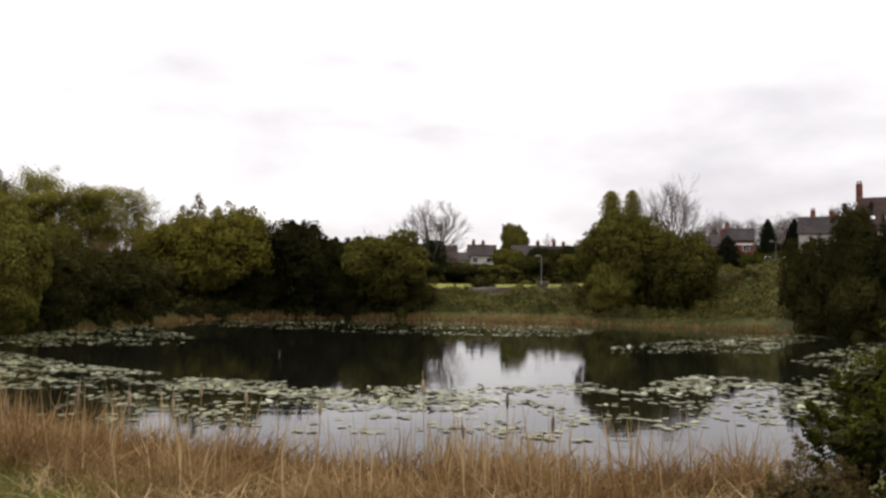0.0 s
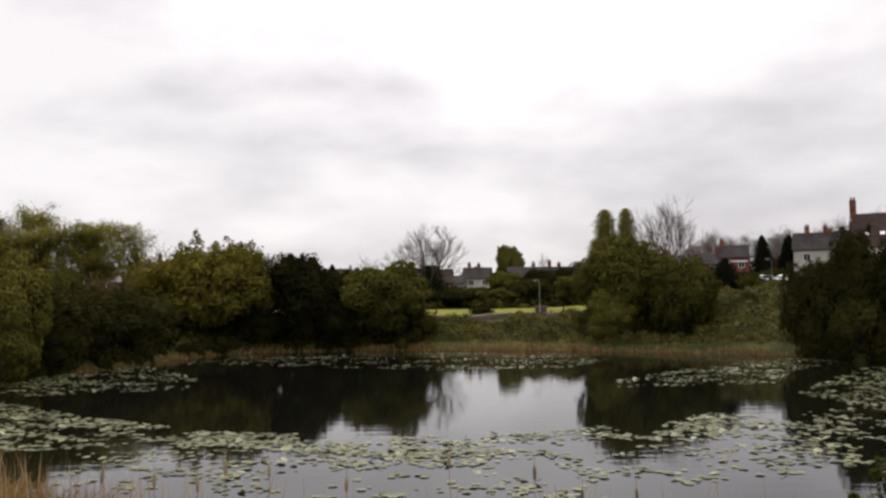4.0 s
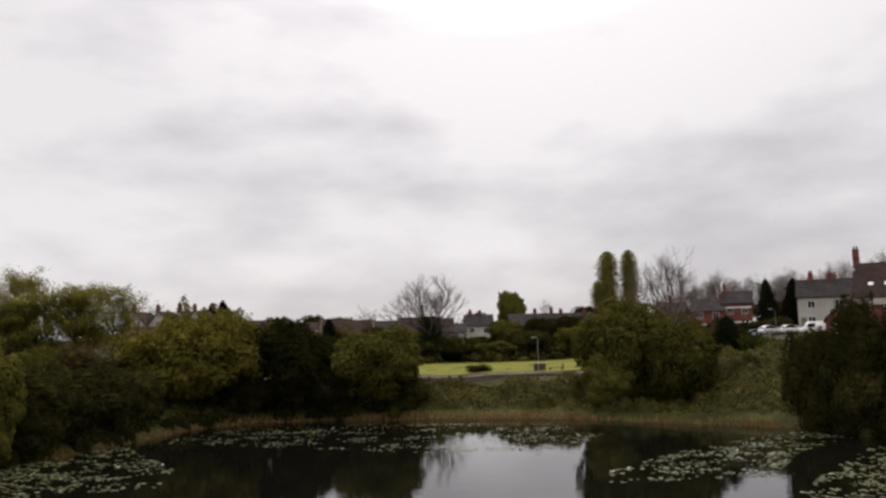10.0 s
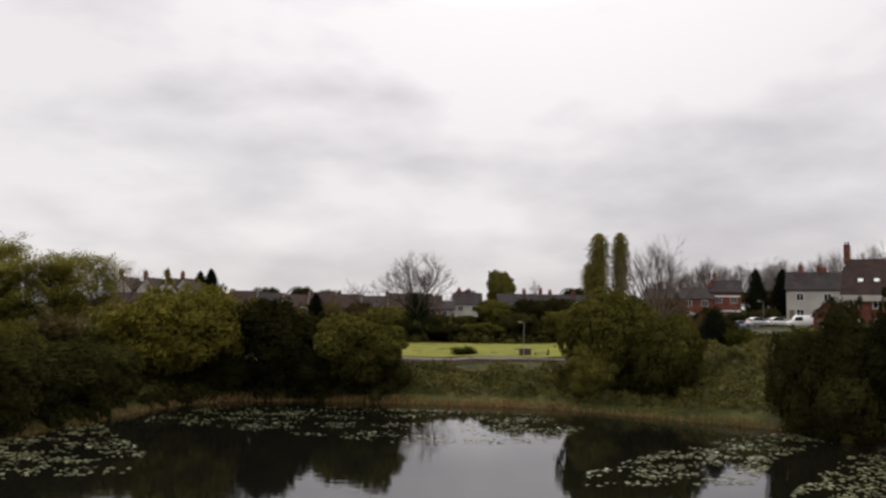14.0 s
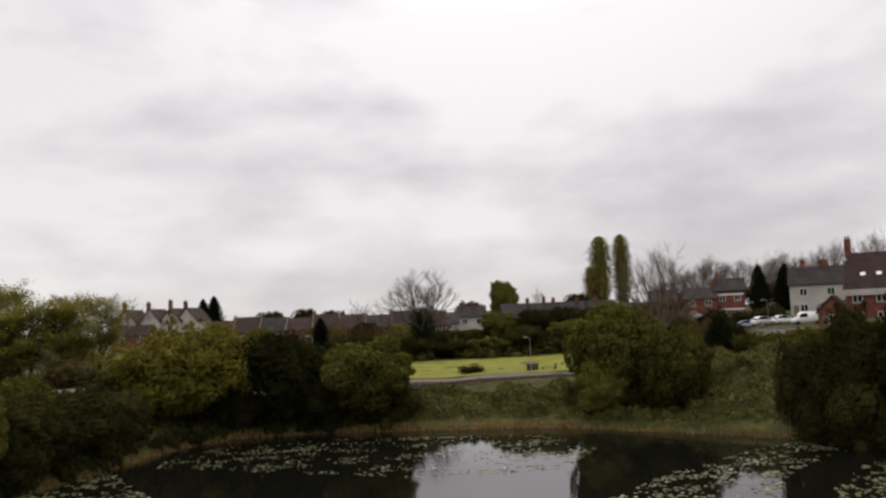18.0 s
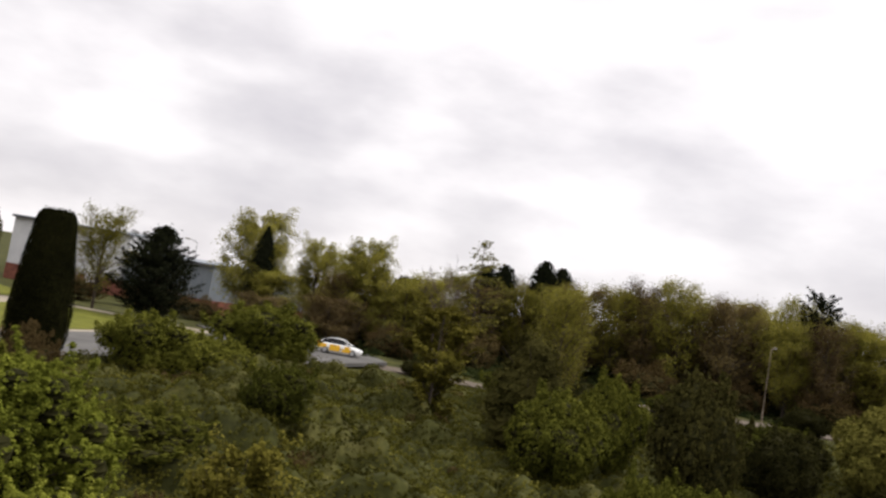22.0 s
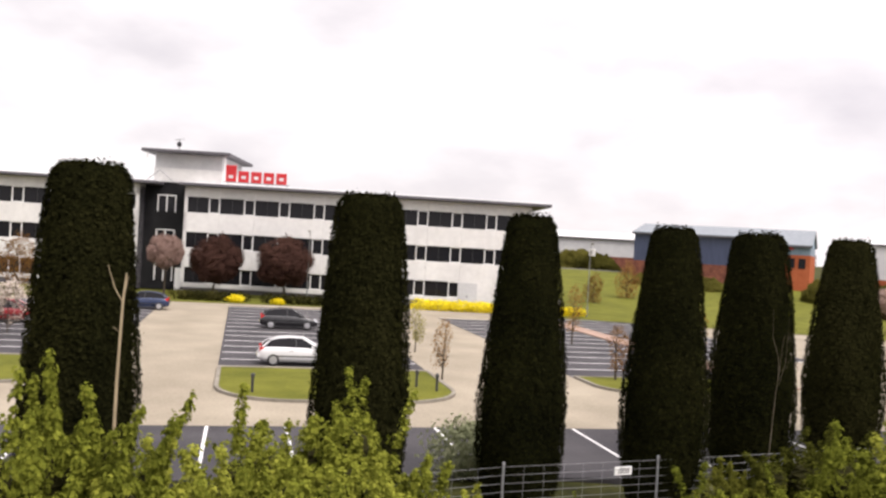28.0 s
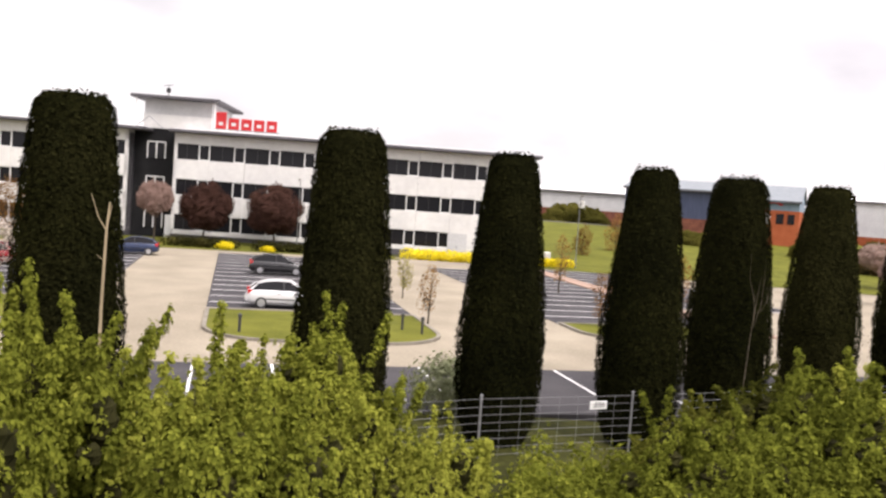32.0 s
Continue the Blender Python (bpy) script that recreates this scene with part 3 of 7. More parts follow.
def height(X, Y):
    X, Y = np.asarray(X, float), np.asarray(Y, float)
    num, den = np.zeros(X.shape), np.zeros(X.shape)
    for x, y, z in HA:
        w = 1 / ((X - x) ** 2 + (Y - y) ** 2 + 9.0) ** 1.7
        num, den = num + w * z, den + w
    Z = num / den
    d = pond_distance(X, Y)
    flat = in_park(X, Y) * (np.hypot(X + 50, Y + 40) < 130)
    rough = 0.16 * wave(X, Y, 2.3, 0.7) + 0.10 * wave(X, Y, 1.1, 2.0)
    bank = np.where(d > 0, 1 - np.exp(-d / 4.5), 0)
    Z = Z * bank + rough * bank * (d < 60) + np.where(d > 0, 0.10 * (1 - np.exp(-d * 3)), 0)
    Z = np.where(d <= 0, np.maximum(-0.9, d * 0.5) - 0.03, Z)
    return Z * (1 - flat) + (CAR_PARK_Z - 0.10) * flat


def z_at(x, y):
    return float(height(np.array([x]), np.array([y]))[0])


def spaced(lo, hi, near_lo, near_hi, fine):
    mid = np.arange(near_lo, near_hi + fine, fine)
    left = near_lo - np.geomspace(fine * 1.5, near_lo - lo, 22)
    right = near_hi + fine + np.geomspace(fine * 1.5, hi - near_hi, 22)
    return np.concatenate([left[::-1], mid, right])


GX, GY = spaced(-2500, 2500, -70, 60, 1.0), spaced(-2500, 3500, -16, 125, 1.0)
gx, gy = np.meshgrid(GX, GY)
gz = height(gx, gy)
nx, ny = len(GX), len(GY)
ground_mesh = bpy.data.meshes.new("ground")
idx = np.arange(nx * ny).reshape(ny, nx)
quads = np.stack([idx[:-1, :-1], idx[:-1, 1:], idx[1:, 1:], idx[1:, :-1]], -1).reshape(-1, 4)
ground_mesh.from_pydata(np.stack([gx, gy, gz], -1).reshape(-1, 3).tolist(), [], quads.tolist())
ground = part("ground", ground_mesh, M_GROUND, smooth=True)
tagged(ground, "rough grassy ground sloping down to the pond", "ground", kind="structure")

water = part("water", Shape().add([(-45, 8, 0), (50, 8, 0), (50, 95, 0), (-45, 95, 0)], [(0, 1, 2, 3)]), M_WATER)
tagged(water, "still dark pond water mirroring the trees and sky", "water", kind="structure")


def ribbon(name, pts, width, lift, material, label, category="road", kind="structure", step=2.0):
    """A strip laid along the ground."""
    P = [Vector((x, y, 0)) for x, y in pts]
    fine = []
    for a, b in zip(P, P[1:]):
        k = max(1, int((b - a).length / step))
        fine += [a.lerp(b, i / k) for i in range(k)]
    fine.append(P[-1])
    for _ in range(3):
        fine = [fine[0]] + [(fine[i - 1] + fine[i] * 2 + fine[i + 1]) / 4 for i in range(1, len(fine) - 1)] + [fine[-1]]
    s = Shape()
    rows = []
    for i, p in enumerate(fine):
        t = (fine[min(i + 1, len(fine) - 1)] - fine[max(i - 1, 0)]).normalized()
        n = Vector((-t.y, t.x, 0))
        base = max(z_at(p.x + n.x * o, p.y + n.y * o) for o in (-width / 2, 0, width / 2)) + lift
        rows.append([(p.x - n.x * width / 2, p.y - n.y * width / 2, base), (p.x + n.x * width / 2, p.y + n.y * width / 2, base)])
    verts = [q for r in rows for q in r] + [(x, y, z - 0.5) for r in rows for x, y, z in r]
    k = 2 * len(rows)
    faces = []
    for i in range(len(rows) - 1):
        a = 2 * i
        faces += [(a, a + 1, a + 3, a + 2), (a, a + 2, k + a + 2, k + a), (a + 1, k + a + 1, k + a + 3, a + 3)]
    s.add(verts, faces)
    ob = part(name, s, material)
    return tagged(ob, label, category, kind=kind)


ROAD = [(-92, -2), (-82, 12), (-76, 25.5), (-70, 38.6), (-58.4, 61.5), (-47, 78), (-35, 90.5), (-18, 101.5), (0, 107), (26, 110.5)]
M_TRACK = surf("buff_path_gravel", (0.078, 0.064, 0.050), (0.125, 0.104, 0.083), 2.0, 0.95, 0.3, fine=30, relief=0.01)
ribbon("road", ROAD, 5.5, 0.05, M_TRACK, "pale worn road running round behind the pond")

# ---- plant templates, one metre by one metre ----


def make_bush(key, seed, mat, W, H, k, n, size, droop=0.0, name="shrub", label="", low=-0.35, small=(0.15, 0.27), fuzz=0.08, category="bush", long=1.5, body=0.40, shoots=0.2, reach=None, soft=0.2, core=0.70, tight=0.5, tuft=4, spread=None):
    rng = np.random.default_rng(seed)
    lobes = bush_lobes(rng, W, H, int(k * 1.5), low, small=(small[0] * 0.75, small[1] * 0.85), body=body * 0.93)
    P, N = lobe_points(rng, lobes, int(n * 2.3 / tuft), fuzz, shoots=shoots, reach=reach, soft=soft, tight=tight)
    P, N = clumped(rng, P, N, tuft, spread or size * 1.7)
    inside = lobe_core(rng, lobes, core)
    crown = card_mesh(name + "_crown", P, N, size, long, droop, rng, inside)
    W, H = true_size(crown)
    crown = unitised(crown, W, H)
    crown.materials.append(mat)
    # fine-leaved bushes: the solid core takes the colour with shade painted in
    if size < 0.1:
        crown.materials.append(M_INNER_SHADE)
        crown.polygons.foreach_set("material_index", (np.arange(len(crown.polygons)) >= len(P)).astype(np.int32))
    stems = limbs(rng, H * 0.85, 0.03 * H, W, 7, 0.08)
    template(key, name, label, category, [("crown", crown, mat), ("stem", unitised(stems.mesh(name + "_stem"), W, H), M_BARK)])


def make_tree(key, seed, mat, W, H, k, n, size, base=0.3, droop=0.0, name="tree", label="", fuzz=0.12, small=(0.14, 0.24), body=0.26, core=0.75, shoots=0.3):
    rng = np.random.default_rng(seed)
    lobes = [(0, 0, H * (base + 1) / 2, W * body, W * body, H * (1 - base) * 0.46)]
    for i in range(k):
        a, z = rng.uniform(0, 2 * math.pi), rng.uniform(base, 0.96)
        q = (z - base) / (1 - base)
        reach = W * 0.40 * (math.sin(math.pi * min(1, q * 0.85 + 0.18))) * rng.uniform(0.6, 1.1)
        r = W * rng.uniform(*small)
        lobes.append((reach * math.cos(a), reach * math.sin(a), min(z * H, H - r * 0.7), r, r, r * rng.uniform(0.9, 1.6)))
    P, N = lobe_points(rng, lobes, int(n * 1.4), fuzz, 0.3, shoots, W * 0.09, 0.25, 0.4)
    crown = card_mesh(name + "_crown", P, N, size, 1.5, droop, rng, lobe_core(rng, lobes, core) if core else None)
    W, H = true_size(crown)
    crown = unitised(crown, W, H)
    trunk = unitised(limbs(rng, H, 0.022 * H, W, 9, base * 0.6).mesh(name + "_trunk"), W, H)
    template(key, name, label, "tree", [("trunk", trunk, M_BARK), ("crown", crown, mat)])


def make_ball(key, seed, mat, W, H, n, size, name, label, squash=1.0, core=0.86):
    """A neat round crown on a clear stem."""
    rng = np.random.default_rng(seed)
    R = W * 0.46
    zc = H - R * squash
    lobes = [(0, 0, zc, R * 0.93, R * 0.93, R * 0.93 * squash)]
    for i in range(40):
        d, r = unit(rng, 1)[0], R * rng.uniform(0.16, 0.3)
        lobes.append((d[0] * R * 0.84, d[1] * R * 0.84, zc + d[2] * R * 0.84 * squash, r, r, r))
    P, N = lobe_points(rng, lobes, n, 0.08, 0.2, 0.06, R * 0.2)
    crown = card_mesh(name + "_crown", P, N, size, 1.5, 0, rng, lobe_core(rng, lobes, core))
    tw, th = true_size(crown)
    trunk = limbs(rng, H * 0.9, 0.02 * H, W * 0.8, 7, 0.4).mesh(name + "_trunk")
    template(key, name, label, "tree", [("trunk", unitised(trunk, tw, th), M_BARK), ("crown", unitised(crown, tw, th), mat)])


def make_airy(key, seed, mat, W, H, name, label, boughs=26, sprays=9, leaves=14, size=0.14, base=0.12, hang=0.0, rise=0.9, thick=0.10, fine=0.0):
    """A thin-leaved tree: steep boughs that fork into sprays, with leaves strung along each spray."""
    rng = np.random.default_rng(seed)
    s = Shape()
    r0 = 0.011 * H
    s.tube((0, 0, -0.4), (0.01 * W, 0, H * 0.45), r0, r0 * 0.7, 6, False)
    s.tube((0.01 * W, 0, H * 0.45), (-0.02 * W, 0.01 * W, H * 0.9), r0 * 0.7, r0 * 0.2, 5, False)
    P, D = [], []
    for i in range(boughs):
        f = base + (0.86 - base) * (i + rng.uniform(0, 1)) / boughs
        a = rng.uniform(0, 2 * math.pi)
        out = W * 0.5 * rng.uniform(0.5, 1.0) * (0.55 + 0.45 * math.sin(math.pi * min(1.0, f * 0.9 + 0.25)))
        root = np.array([0, 0, f * H])
        tip = np.array([out * math.cos(a), out * math.sin(a), min(H * 0.99, f * H + out * rise * rng.uniform(0.7, 1.6))])
        mid = (root + tip) / 2 + np.array([0, 0, -0.06 * out])
        rb = r0 * 0.42 * (1.1 - f)
        s.tube(root, mid, rb, rb * 0.6, 4, False)
        s.tube(mid, tip, rb * 0.6, rb * 0.2, 3, False)
        for j in range(sprays):
            g = rng.uniform(0.3, 1.0)
            p = root * (1 - g) ** 2 + 2 * mid * g * (1 - g) + tip * g * g
            d = unit(rng, 1)[0] * 0.8 + np.array([math.cos(a), math.sin(a), 0]) * 0.4 + np.array([0, 0, 0.75 - 2.2 * hang])
            q = p + d * W * rng.uniform(0.06, 0.17)
            s.tube(p, q, rb * 0.25 + 0.006, 0.006, 3, False)
            t = rng.uniform(0.1, 1.15, leaves)[:, None]
            P.append(p + (q - p) * t + unit(rng, leaves) * W * thick * 0.35)
            D.append(np.repeat(d[None], leaves, 0))
    P, D = np.concatenate(P), np.concatenate(D)
    P[:, 2] = P[:, 2].clip(0.1, None)
    N = unit(rng, len(P)) * 0.5 + np.array([0, 0, 0.55]) + P * np.array([1, 1, 0]) / (W * 0.5) * 0.6
    N /= np.linalg.norm(N, axis=1, keepdims=True)
    crown = card_mesh(name + "_crown", P, N, size, 1.5 + hang, hang, rng)
    tw, th = true_size(crown)
    template(key, name, label, "tree", [("trunk", unitised(s.mesh(name + "_trunk"), tw, th), M_BARK), ("crown", unitised(crown, tw, th), mat)])


def make_whorled(key, seed, mat, W, H, profile, name, label, tiers=14, per=7, leaves=40, size=0.16, lift=0.25, thick=0.06, base=0.1):
    """A conifer: rings of boughs up a straight stem, each bough a ragged spray."""
    rng = np.random.default_rng(seed)
    hs, rs = [p[0] for p in profile], [p[1] for p in profile]
    s = Shape()
    r0 = 0.012 * H
    s.tube((0, 0, -0.4), (0, 0, H), r0, r0 * 0.12, 7, False)
    P, D = [np.stack([rng.normal(0, 0.03 * W, 60), rng.normal(0, 0.03 * W, 60), H * rng.uniform(0.93, 1.0, 60)], -1)], [np.tile([0, 0, 1.0], (60, 1))]
    for i in range(tiers):
        f = base + (0.97 - base) * (i + 0.5) / tiers
        for j in range(per):
            a = 2 * math.pi * (j + rng.uniform(-0.35, 0.35)) / per + i * 0.9
            R = np.interp(f, hs, rs) * W / 2 * rng.uniform(0.68, 1.1)
            p = np.array([0, 0, (f + rng.uniform(-0.5, 0.5) / tiers) * H])
            q = p + np.array([R * math.cos(a), R * math.sin(a), R * lift * rng.uniform(0.5, 1.5)])
            s.tube(p, q, r0 * 0.3 * (1.1 - f), 0.008, 3, False)
            k = max(6, int(leaves * (0.3 + R / (W / 2))))
            t = rng.uniform(0.15, 1.06, k) ** 0.8
            P.append(p + (q - p) * t[:, None] + rng.normal(size=(k, 3)) * np.array([1, 1, 0.6]) * W * thick * (1.25 - t)[:, None])
            D.append(np.repeat(((q - p) / (R + 1e-6))[None], k, 0))
    P, D = np.concatenate(P), np.concatenate(D)
    N = D * 0.5 + unit(rng, len(P)) * 0.7 + np.array([0, 0, 0.45])
    N /= np.linalg.norm(N, axis=1, keepdims=True)
    crown = unitised(card_mesh(name + "_crown", P, N, size, 1.9, 0, rng), W, H)
    template(key, name, label, "tree", [("trunk", unitised(s.mesh(name + "_trunk"), W, H), M_BARK), ("crown", crown, mat)])


def make_bare(key, seed, W, H, r0, name, label, ivy=0.0, mains=13, subs=9, twigs=7, low=0.16, mat=None, round_=0.30, forks=0):
    """A leafless tree: limbs curve out to a rounded crown, and fork into branches and twigs."""
    rng = np.random.default_rng(seed)
    s = Shape()
    mid = np.array([0, 0, H * (1 - round_ - 0.06)])
    rad = np.array([W / 2, W / 2, H * (round_ + 0.06)])

    def curve(p, q, ra, rb, sides, sag):
        p, q = Vector(p), Vector(q)
        k1 = p.lerp(q, 0.4) + Vector((0, 0, sag)) + Vector(unit(rng, 1)[0]) * (q - p).length * 0.06
        k2 = p.lerp(q, 0.72) + Vector((0, 0, sag * 0.8)) + Vector(unit(rng, 1)[0]) * (q - p).length * 0.05
        pts = [p, k1, k2, q]
        rr = [ra, ra * 0.72 + rb * 0.28, ra * 0.4 + rb * 0.6, rb]
        for i in range(3):
            s.tube(pts[i], pts[i + 1], rr[i], rr[i + 1], sides, False)
        return pts

    stem = curve((0, 0, -0.4), (rng.normal(0, 0.02 * W), rng.normal(0, 0.02 * W), H * 0.72), r0, r0 * 0.25, 7, 0)
    for m in range(mains):
        f = rng.uniform(low, 0.62)
        root = Vector((0, 0, f * H))
        d = unit(rng, 1)[0]
        d[2] = d[2] * 0.9 + 0.25
        end = mid + d / np.linalg.norm(d) * rad * rng.uniform(0.62, 0.84)
        limb = curve(root, end, r0 * rng.uniform(0.28, 0.42), r0 * 0.05, 5, -0.03 * H)
        for b in range(subs):
            g = rng.uniform(0.25, 1.0)
            i = min(2, int(g * 3))
            start = limb[i].lerp(limb[i + 1], g * 3 - i)
            goal = start + (Vector(unit(rng, 1)[0]) * 0.8 + Vector((0, 0, 0.55)) + (limb[3] - limb[0]).normalized() * 0.7) * (W * rng.uniform(0.09, 0.2))
            arm = curve(start, goal, r0 * 0.16, r0 * 0.08, 4, 0.0)
            for w in range(twigs):
                i = rng.integers(1, 4)
                q = arm[i] + (Vector(unit(rng, 1)[0]) + Vector((0, 0, 0.35)) + (goal - start).normalized() * 0.5) * (W * rng.uniform(0.03, 0.085))
                s.tube(arm[i], q, r0 * 0.10, r0 * 0.06, 3, False)
    me = s.mesh(name + "_trunk")
    tw, th = true_size(me)
    parts = [("trunk", unitised(me, tw, th), mat or M_TWIG)]
    if ivy:
        k = 2600
        z = rng.uniform(0.0, ivy, k)
        r = (0.10 - 0.05 * z / ivy) * rng.normal(1, 0.25, k)
        a = rng.uniform(0, 2 * math.pi, k)
        P = np.stack([r * np.cos(a) + 0.05 * np.sin(z * 9), r * np.sin(a), z], -1)
        N = np.stack([np.cos(a), np.sin(a), 0.3 + 0 * a], -1) + 0.5 * unit(rng, k)
        N /= np.linalg.norm(N, axis=1, keepdims=True)
        parts.append(("ivy", card_mesh("ivy", P, N, 0.02, 1.3, 0, rng), L_IVY))
    template(key, name, label, "tree", parts)


def make_fan(key, seed, H, r0, name, label, ivy=0.0, stems=10, wide=0.85, fork=0.26):
    """A leafless tree whose limbs fork again and again into a dome of twigs."""
    rng = np.random.default_rng(seed)
    s = Shape()

    def grow(p, d, length, r, level):
        q = p + (d + Vector(unit(rng, 1)[0]) * 0.10).normalized() * length
        s.tube(p, q, r, r * 0.72, 5 if level > 3 else 3, False)
        if level == 0:
            return
        for _ in range(2 if rng.random() < 0.55 else 3):
            nd = (d + Vector(unit(rng, 1)[0]) * 0.52 + Vector((0, 0, 0.10))).normalized()
            grow(p + (q - p) * rng.uniform(0.6, 1.0), nd, length * rng.uniform(0.68, 0.86), r * 0.62, level - 1)

    s.tube((0, 0, -0.4), (0, 0, H * fork), r0, r0 * 0.8, 8, False)
    for k in range(stems):
        a = 2.4 * k + rng.uniform(-0.3, 0.3)
        o = wide * math.sqrt((k + 0.5) / stems)
        d = Vector((math.cos(a) * o, math.sin(a) * o, 1)).normalized()
        grow(Vector((0, 0, H * fork * rng.uniform(0.6, 1.0))), d, H * 0.20, r0 * 0.42, 6)
    me = s.mesh(name + "_trunk")
    tw, th = true_size(me)
    parts = [("trunk", unitised(me, tw, th), M_TWIG)]
    if ivy:
        k = 5200
        z = rng.uniform(0.0, ivy, k)
        r = (0.14 - 0.07 * z / ivy) * rng.normal(1, 0.4, k)
        a = rng.uniform(0, 2 * math.pi, k)
        P = np.stack([r * np.cos(a) + 0.03 * np.sin(z * 9), r * np.sin(a), z], -1)
        N = np.stack([np.cos(a), np.sin(a), 0.3 + 0 * a], -1) + 0.5 * unit(rng, k)
        N /= np.linalg.norm(N, axis=1, keepdims=True)
        parts.append(("ivy", card_mesh("ivy", P, N, 0.016, 1.3, 0, rng), L_IVY))
    template(key, name, label, "tree", parts)


def make_column(key, seed, mat, W, H, n, size, profile, name, label, trunk=True, tiers=0, droop=0.0, ragged=0.0):
    """A crown turned round its trunk by a profile of (height, radius), both from 0 to 1; tiers give ragged boughs."""
    rng = np.random.default_rng(seed)
    hs, rs = np.array([p[0] for p in profile]), np.array([p[1] for p in profile])
    z = rng.uniform(hs[0], hs[-1], n * 3)
    R = np.interp(z, hs, rs)
    keep = rng.random(n * 3) < R / rs.max() + 0.08
    z, R = z[keep][:n], R[keep][:n]
    a = rng.uniform(0, 2 * math.pi, len(z))
    if tiers:
        R = R * (0.55 + 0.55 * np.abs(np.sin(z * tiers * math.pi + 1.6 * np.sin(3 * a) + 2 * a)))
    R = R * (1 + 0.12 * np.sin(4 * a + 9 * z) + 0.10 * np.sin(7 * a - 31 * z) + 0.08 * np.sin(3 * a + 57 * z)) * rng.normal(0.93, 0.16, len(z))
    R = R * (1 + ragged * (wave(a * 0.9, z * 14, 0.25, 1.3) + 0.8 * wave(a * 1.7, z * 30, 0.25, 4.1)))
    P = np.stack([R * np.cos(a) * W / 2, R * np.sin(a) * W / 2, z * H], -1)
    N = np.stack([np.cos(a), np.sin(a), 0.3 + 0 * a], -1) + 0.6 * unit(rng, len(a))
    N /= np.linalg.norm(N, axis=1, keepdims=True)
    core = Shape().turned([(r * 0.58 * W / 2, h * H * 0.98) for h, r in profile], 14)
    crown = unitised(card_mesh(name + "_crown", P, N, size, 1.5, droop, rng, core), W, H)
    parts = [("crown", crown, mat)]
    if trunk:
        parts.append(("trunk", unitised(Shape().turned([(0.03 * H, -0.3), (0.022 * H, H * 0.4), (0.006 * H, H * 0.9)], 8).mesh("trunk"), W, H), M_BARK))
    template(key, name, label, "tree", parts)


make_bush("willow", 1, L_WILLOW, 16, 10.5, 90, 30000, 0.12, 0.6, "willow", "wide rounded willow in yellow-green leaf at the water's edge", small=(0.06, 0.13), long=3.4, reach=1.3, low=-0.95, shoots=0.35, fuzz=0.12)
make_bush("willow_b", 2, L_BUSH, 10, 9, 80, 22000, 0.11, 0.55, "willow", "rounded willow in olive-green leaf at the water's edge", small=(0.07, 0.14), long=3.0, reach=0.9, low=-0.95, shoots=0.3, fuzz=0.12)
make_bush("dark_bush", 3, L_DARK, 9, 9, 36, 13000, 0.14, 0.1, "tall_shrub", "dense dark green shrub beside the pond", small=(0.11, 0.2), body=0.43, low=-0.95)
make_bush("dark_bush_b", 4, L_DARK, 9, 9, 32, 13000, 0.14, 0.2, "tall_shrub", "dense dark green shrub overhanging the pond", small=(0.12, 0.22), body=0.43, low=-0.95)
make_bush("round_bush", 5, L_BUSH, 9, 8.4, 70, 27000, 0.13, 0.4, "tall_shrub", "domed olive-green shrub at the pond's edge", small=(0.06, 0.12), core=0.6, body=0.46, long=2.2, low=-0.95)
make_bush("round_bush_b", 6, L_BUSH, 9, 8.4, 64, 27000, 0.13, 0.3, "tall_shrub", "domed green shrub on the pond bank", small=(0.06, 0.13), core=0.6, body=0.45, long=2.0, low=-0.95)
make_bush("shrub", 7, L_HEDGE, 5, 4, 34, 11000, 0.095, 0, "shrub", "leafy green shrub on the bramble slope", small=(0.10, 0.18), shoots=0.35, reach=0.5, tight=0.3)
make_bush("shrub_b", 8, L_DARK, 5, 4, 32, 11000, 0.095, 0, "shrub", "dark leafy shrub on the bramble slope", small=(0.10, 0.19), shoots=0.35, reach=0.5, tight=0.3)
make_bush("brown_shrub", 9, L_BROWN, 5, 4, 28, 12000, 0.085, 0, "shrub", "twiggy brown shrub just coming into leaf", fuzz=0.16, shoots=0.5, reach=0.8, core=0.55)
make_bush("low_shrub", 10, L_DARK, 4, 1.6, 22, 3500, 0.10, 0, "low_shrub", "low clump of green shrubs in the mown field")
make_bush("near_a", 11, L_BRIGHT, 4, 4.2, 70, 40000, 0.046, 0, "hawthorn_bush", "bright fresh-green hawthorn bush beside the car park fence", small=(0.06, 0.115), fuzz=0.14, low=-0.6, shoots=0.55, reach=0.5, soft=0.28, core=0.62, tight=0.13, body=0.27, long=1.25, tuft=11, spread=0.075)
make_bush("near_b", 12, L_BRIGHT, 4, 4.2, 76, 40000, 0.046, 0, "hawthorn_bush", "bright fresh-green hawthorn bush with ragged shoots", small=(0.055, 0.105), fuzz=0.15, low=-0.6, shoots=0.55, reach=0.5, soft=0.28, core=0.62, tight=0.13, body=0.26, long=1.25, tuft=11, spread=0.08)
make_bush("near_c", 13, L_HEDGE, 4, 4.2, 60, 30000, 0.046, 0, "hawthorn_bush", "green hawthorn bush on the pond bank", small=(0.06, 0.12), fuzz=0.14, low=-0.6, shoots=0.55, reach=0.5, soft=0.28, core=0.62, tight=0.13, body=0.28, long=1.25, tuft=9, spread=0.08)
make_airy("belt_a", 21, L_SPRING, 8, 14, "birch_tree", "tall slim tree in thin yellow-green spring leaf", 62, 14, 17, 0.12, 0.10, 0.25, 1.1, 0.17)
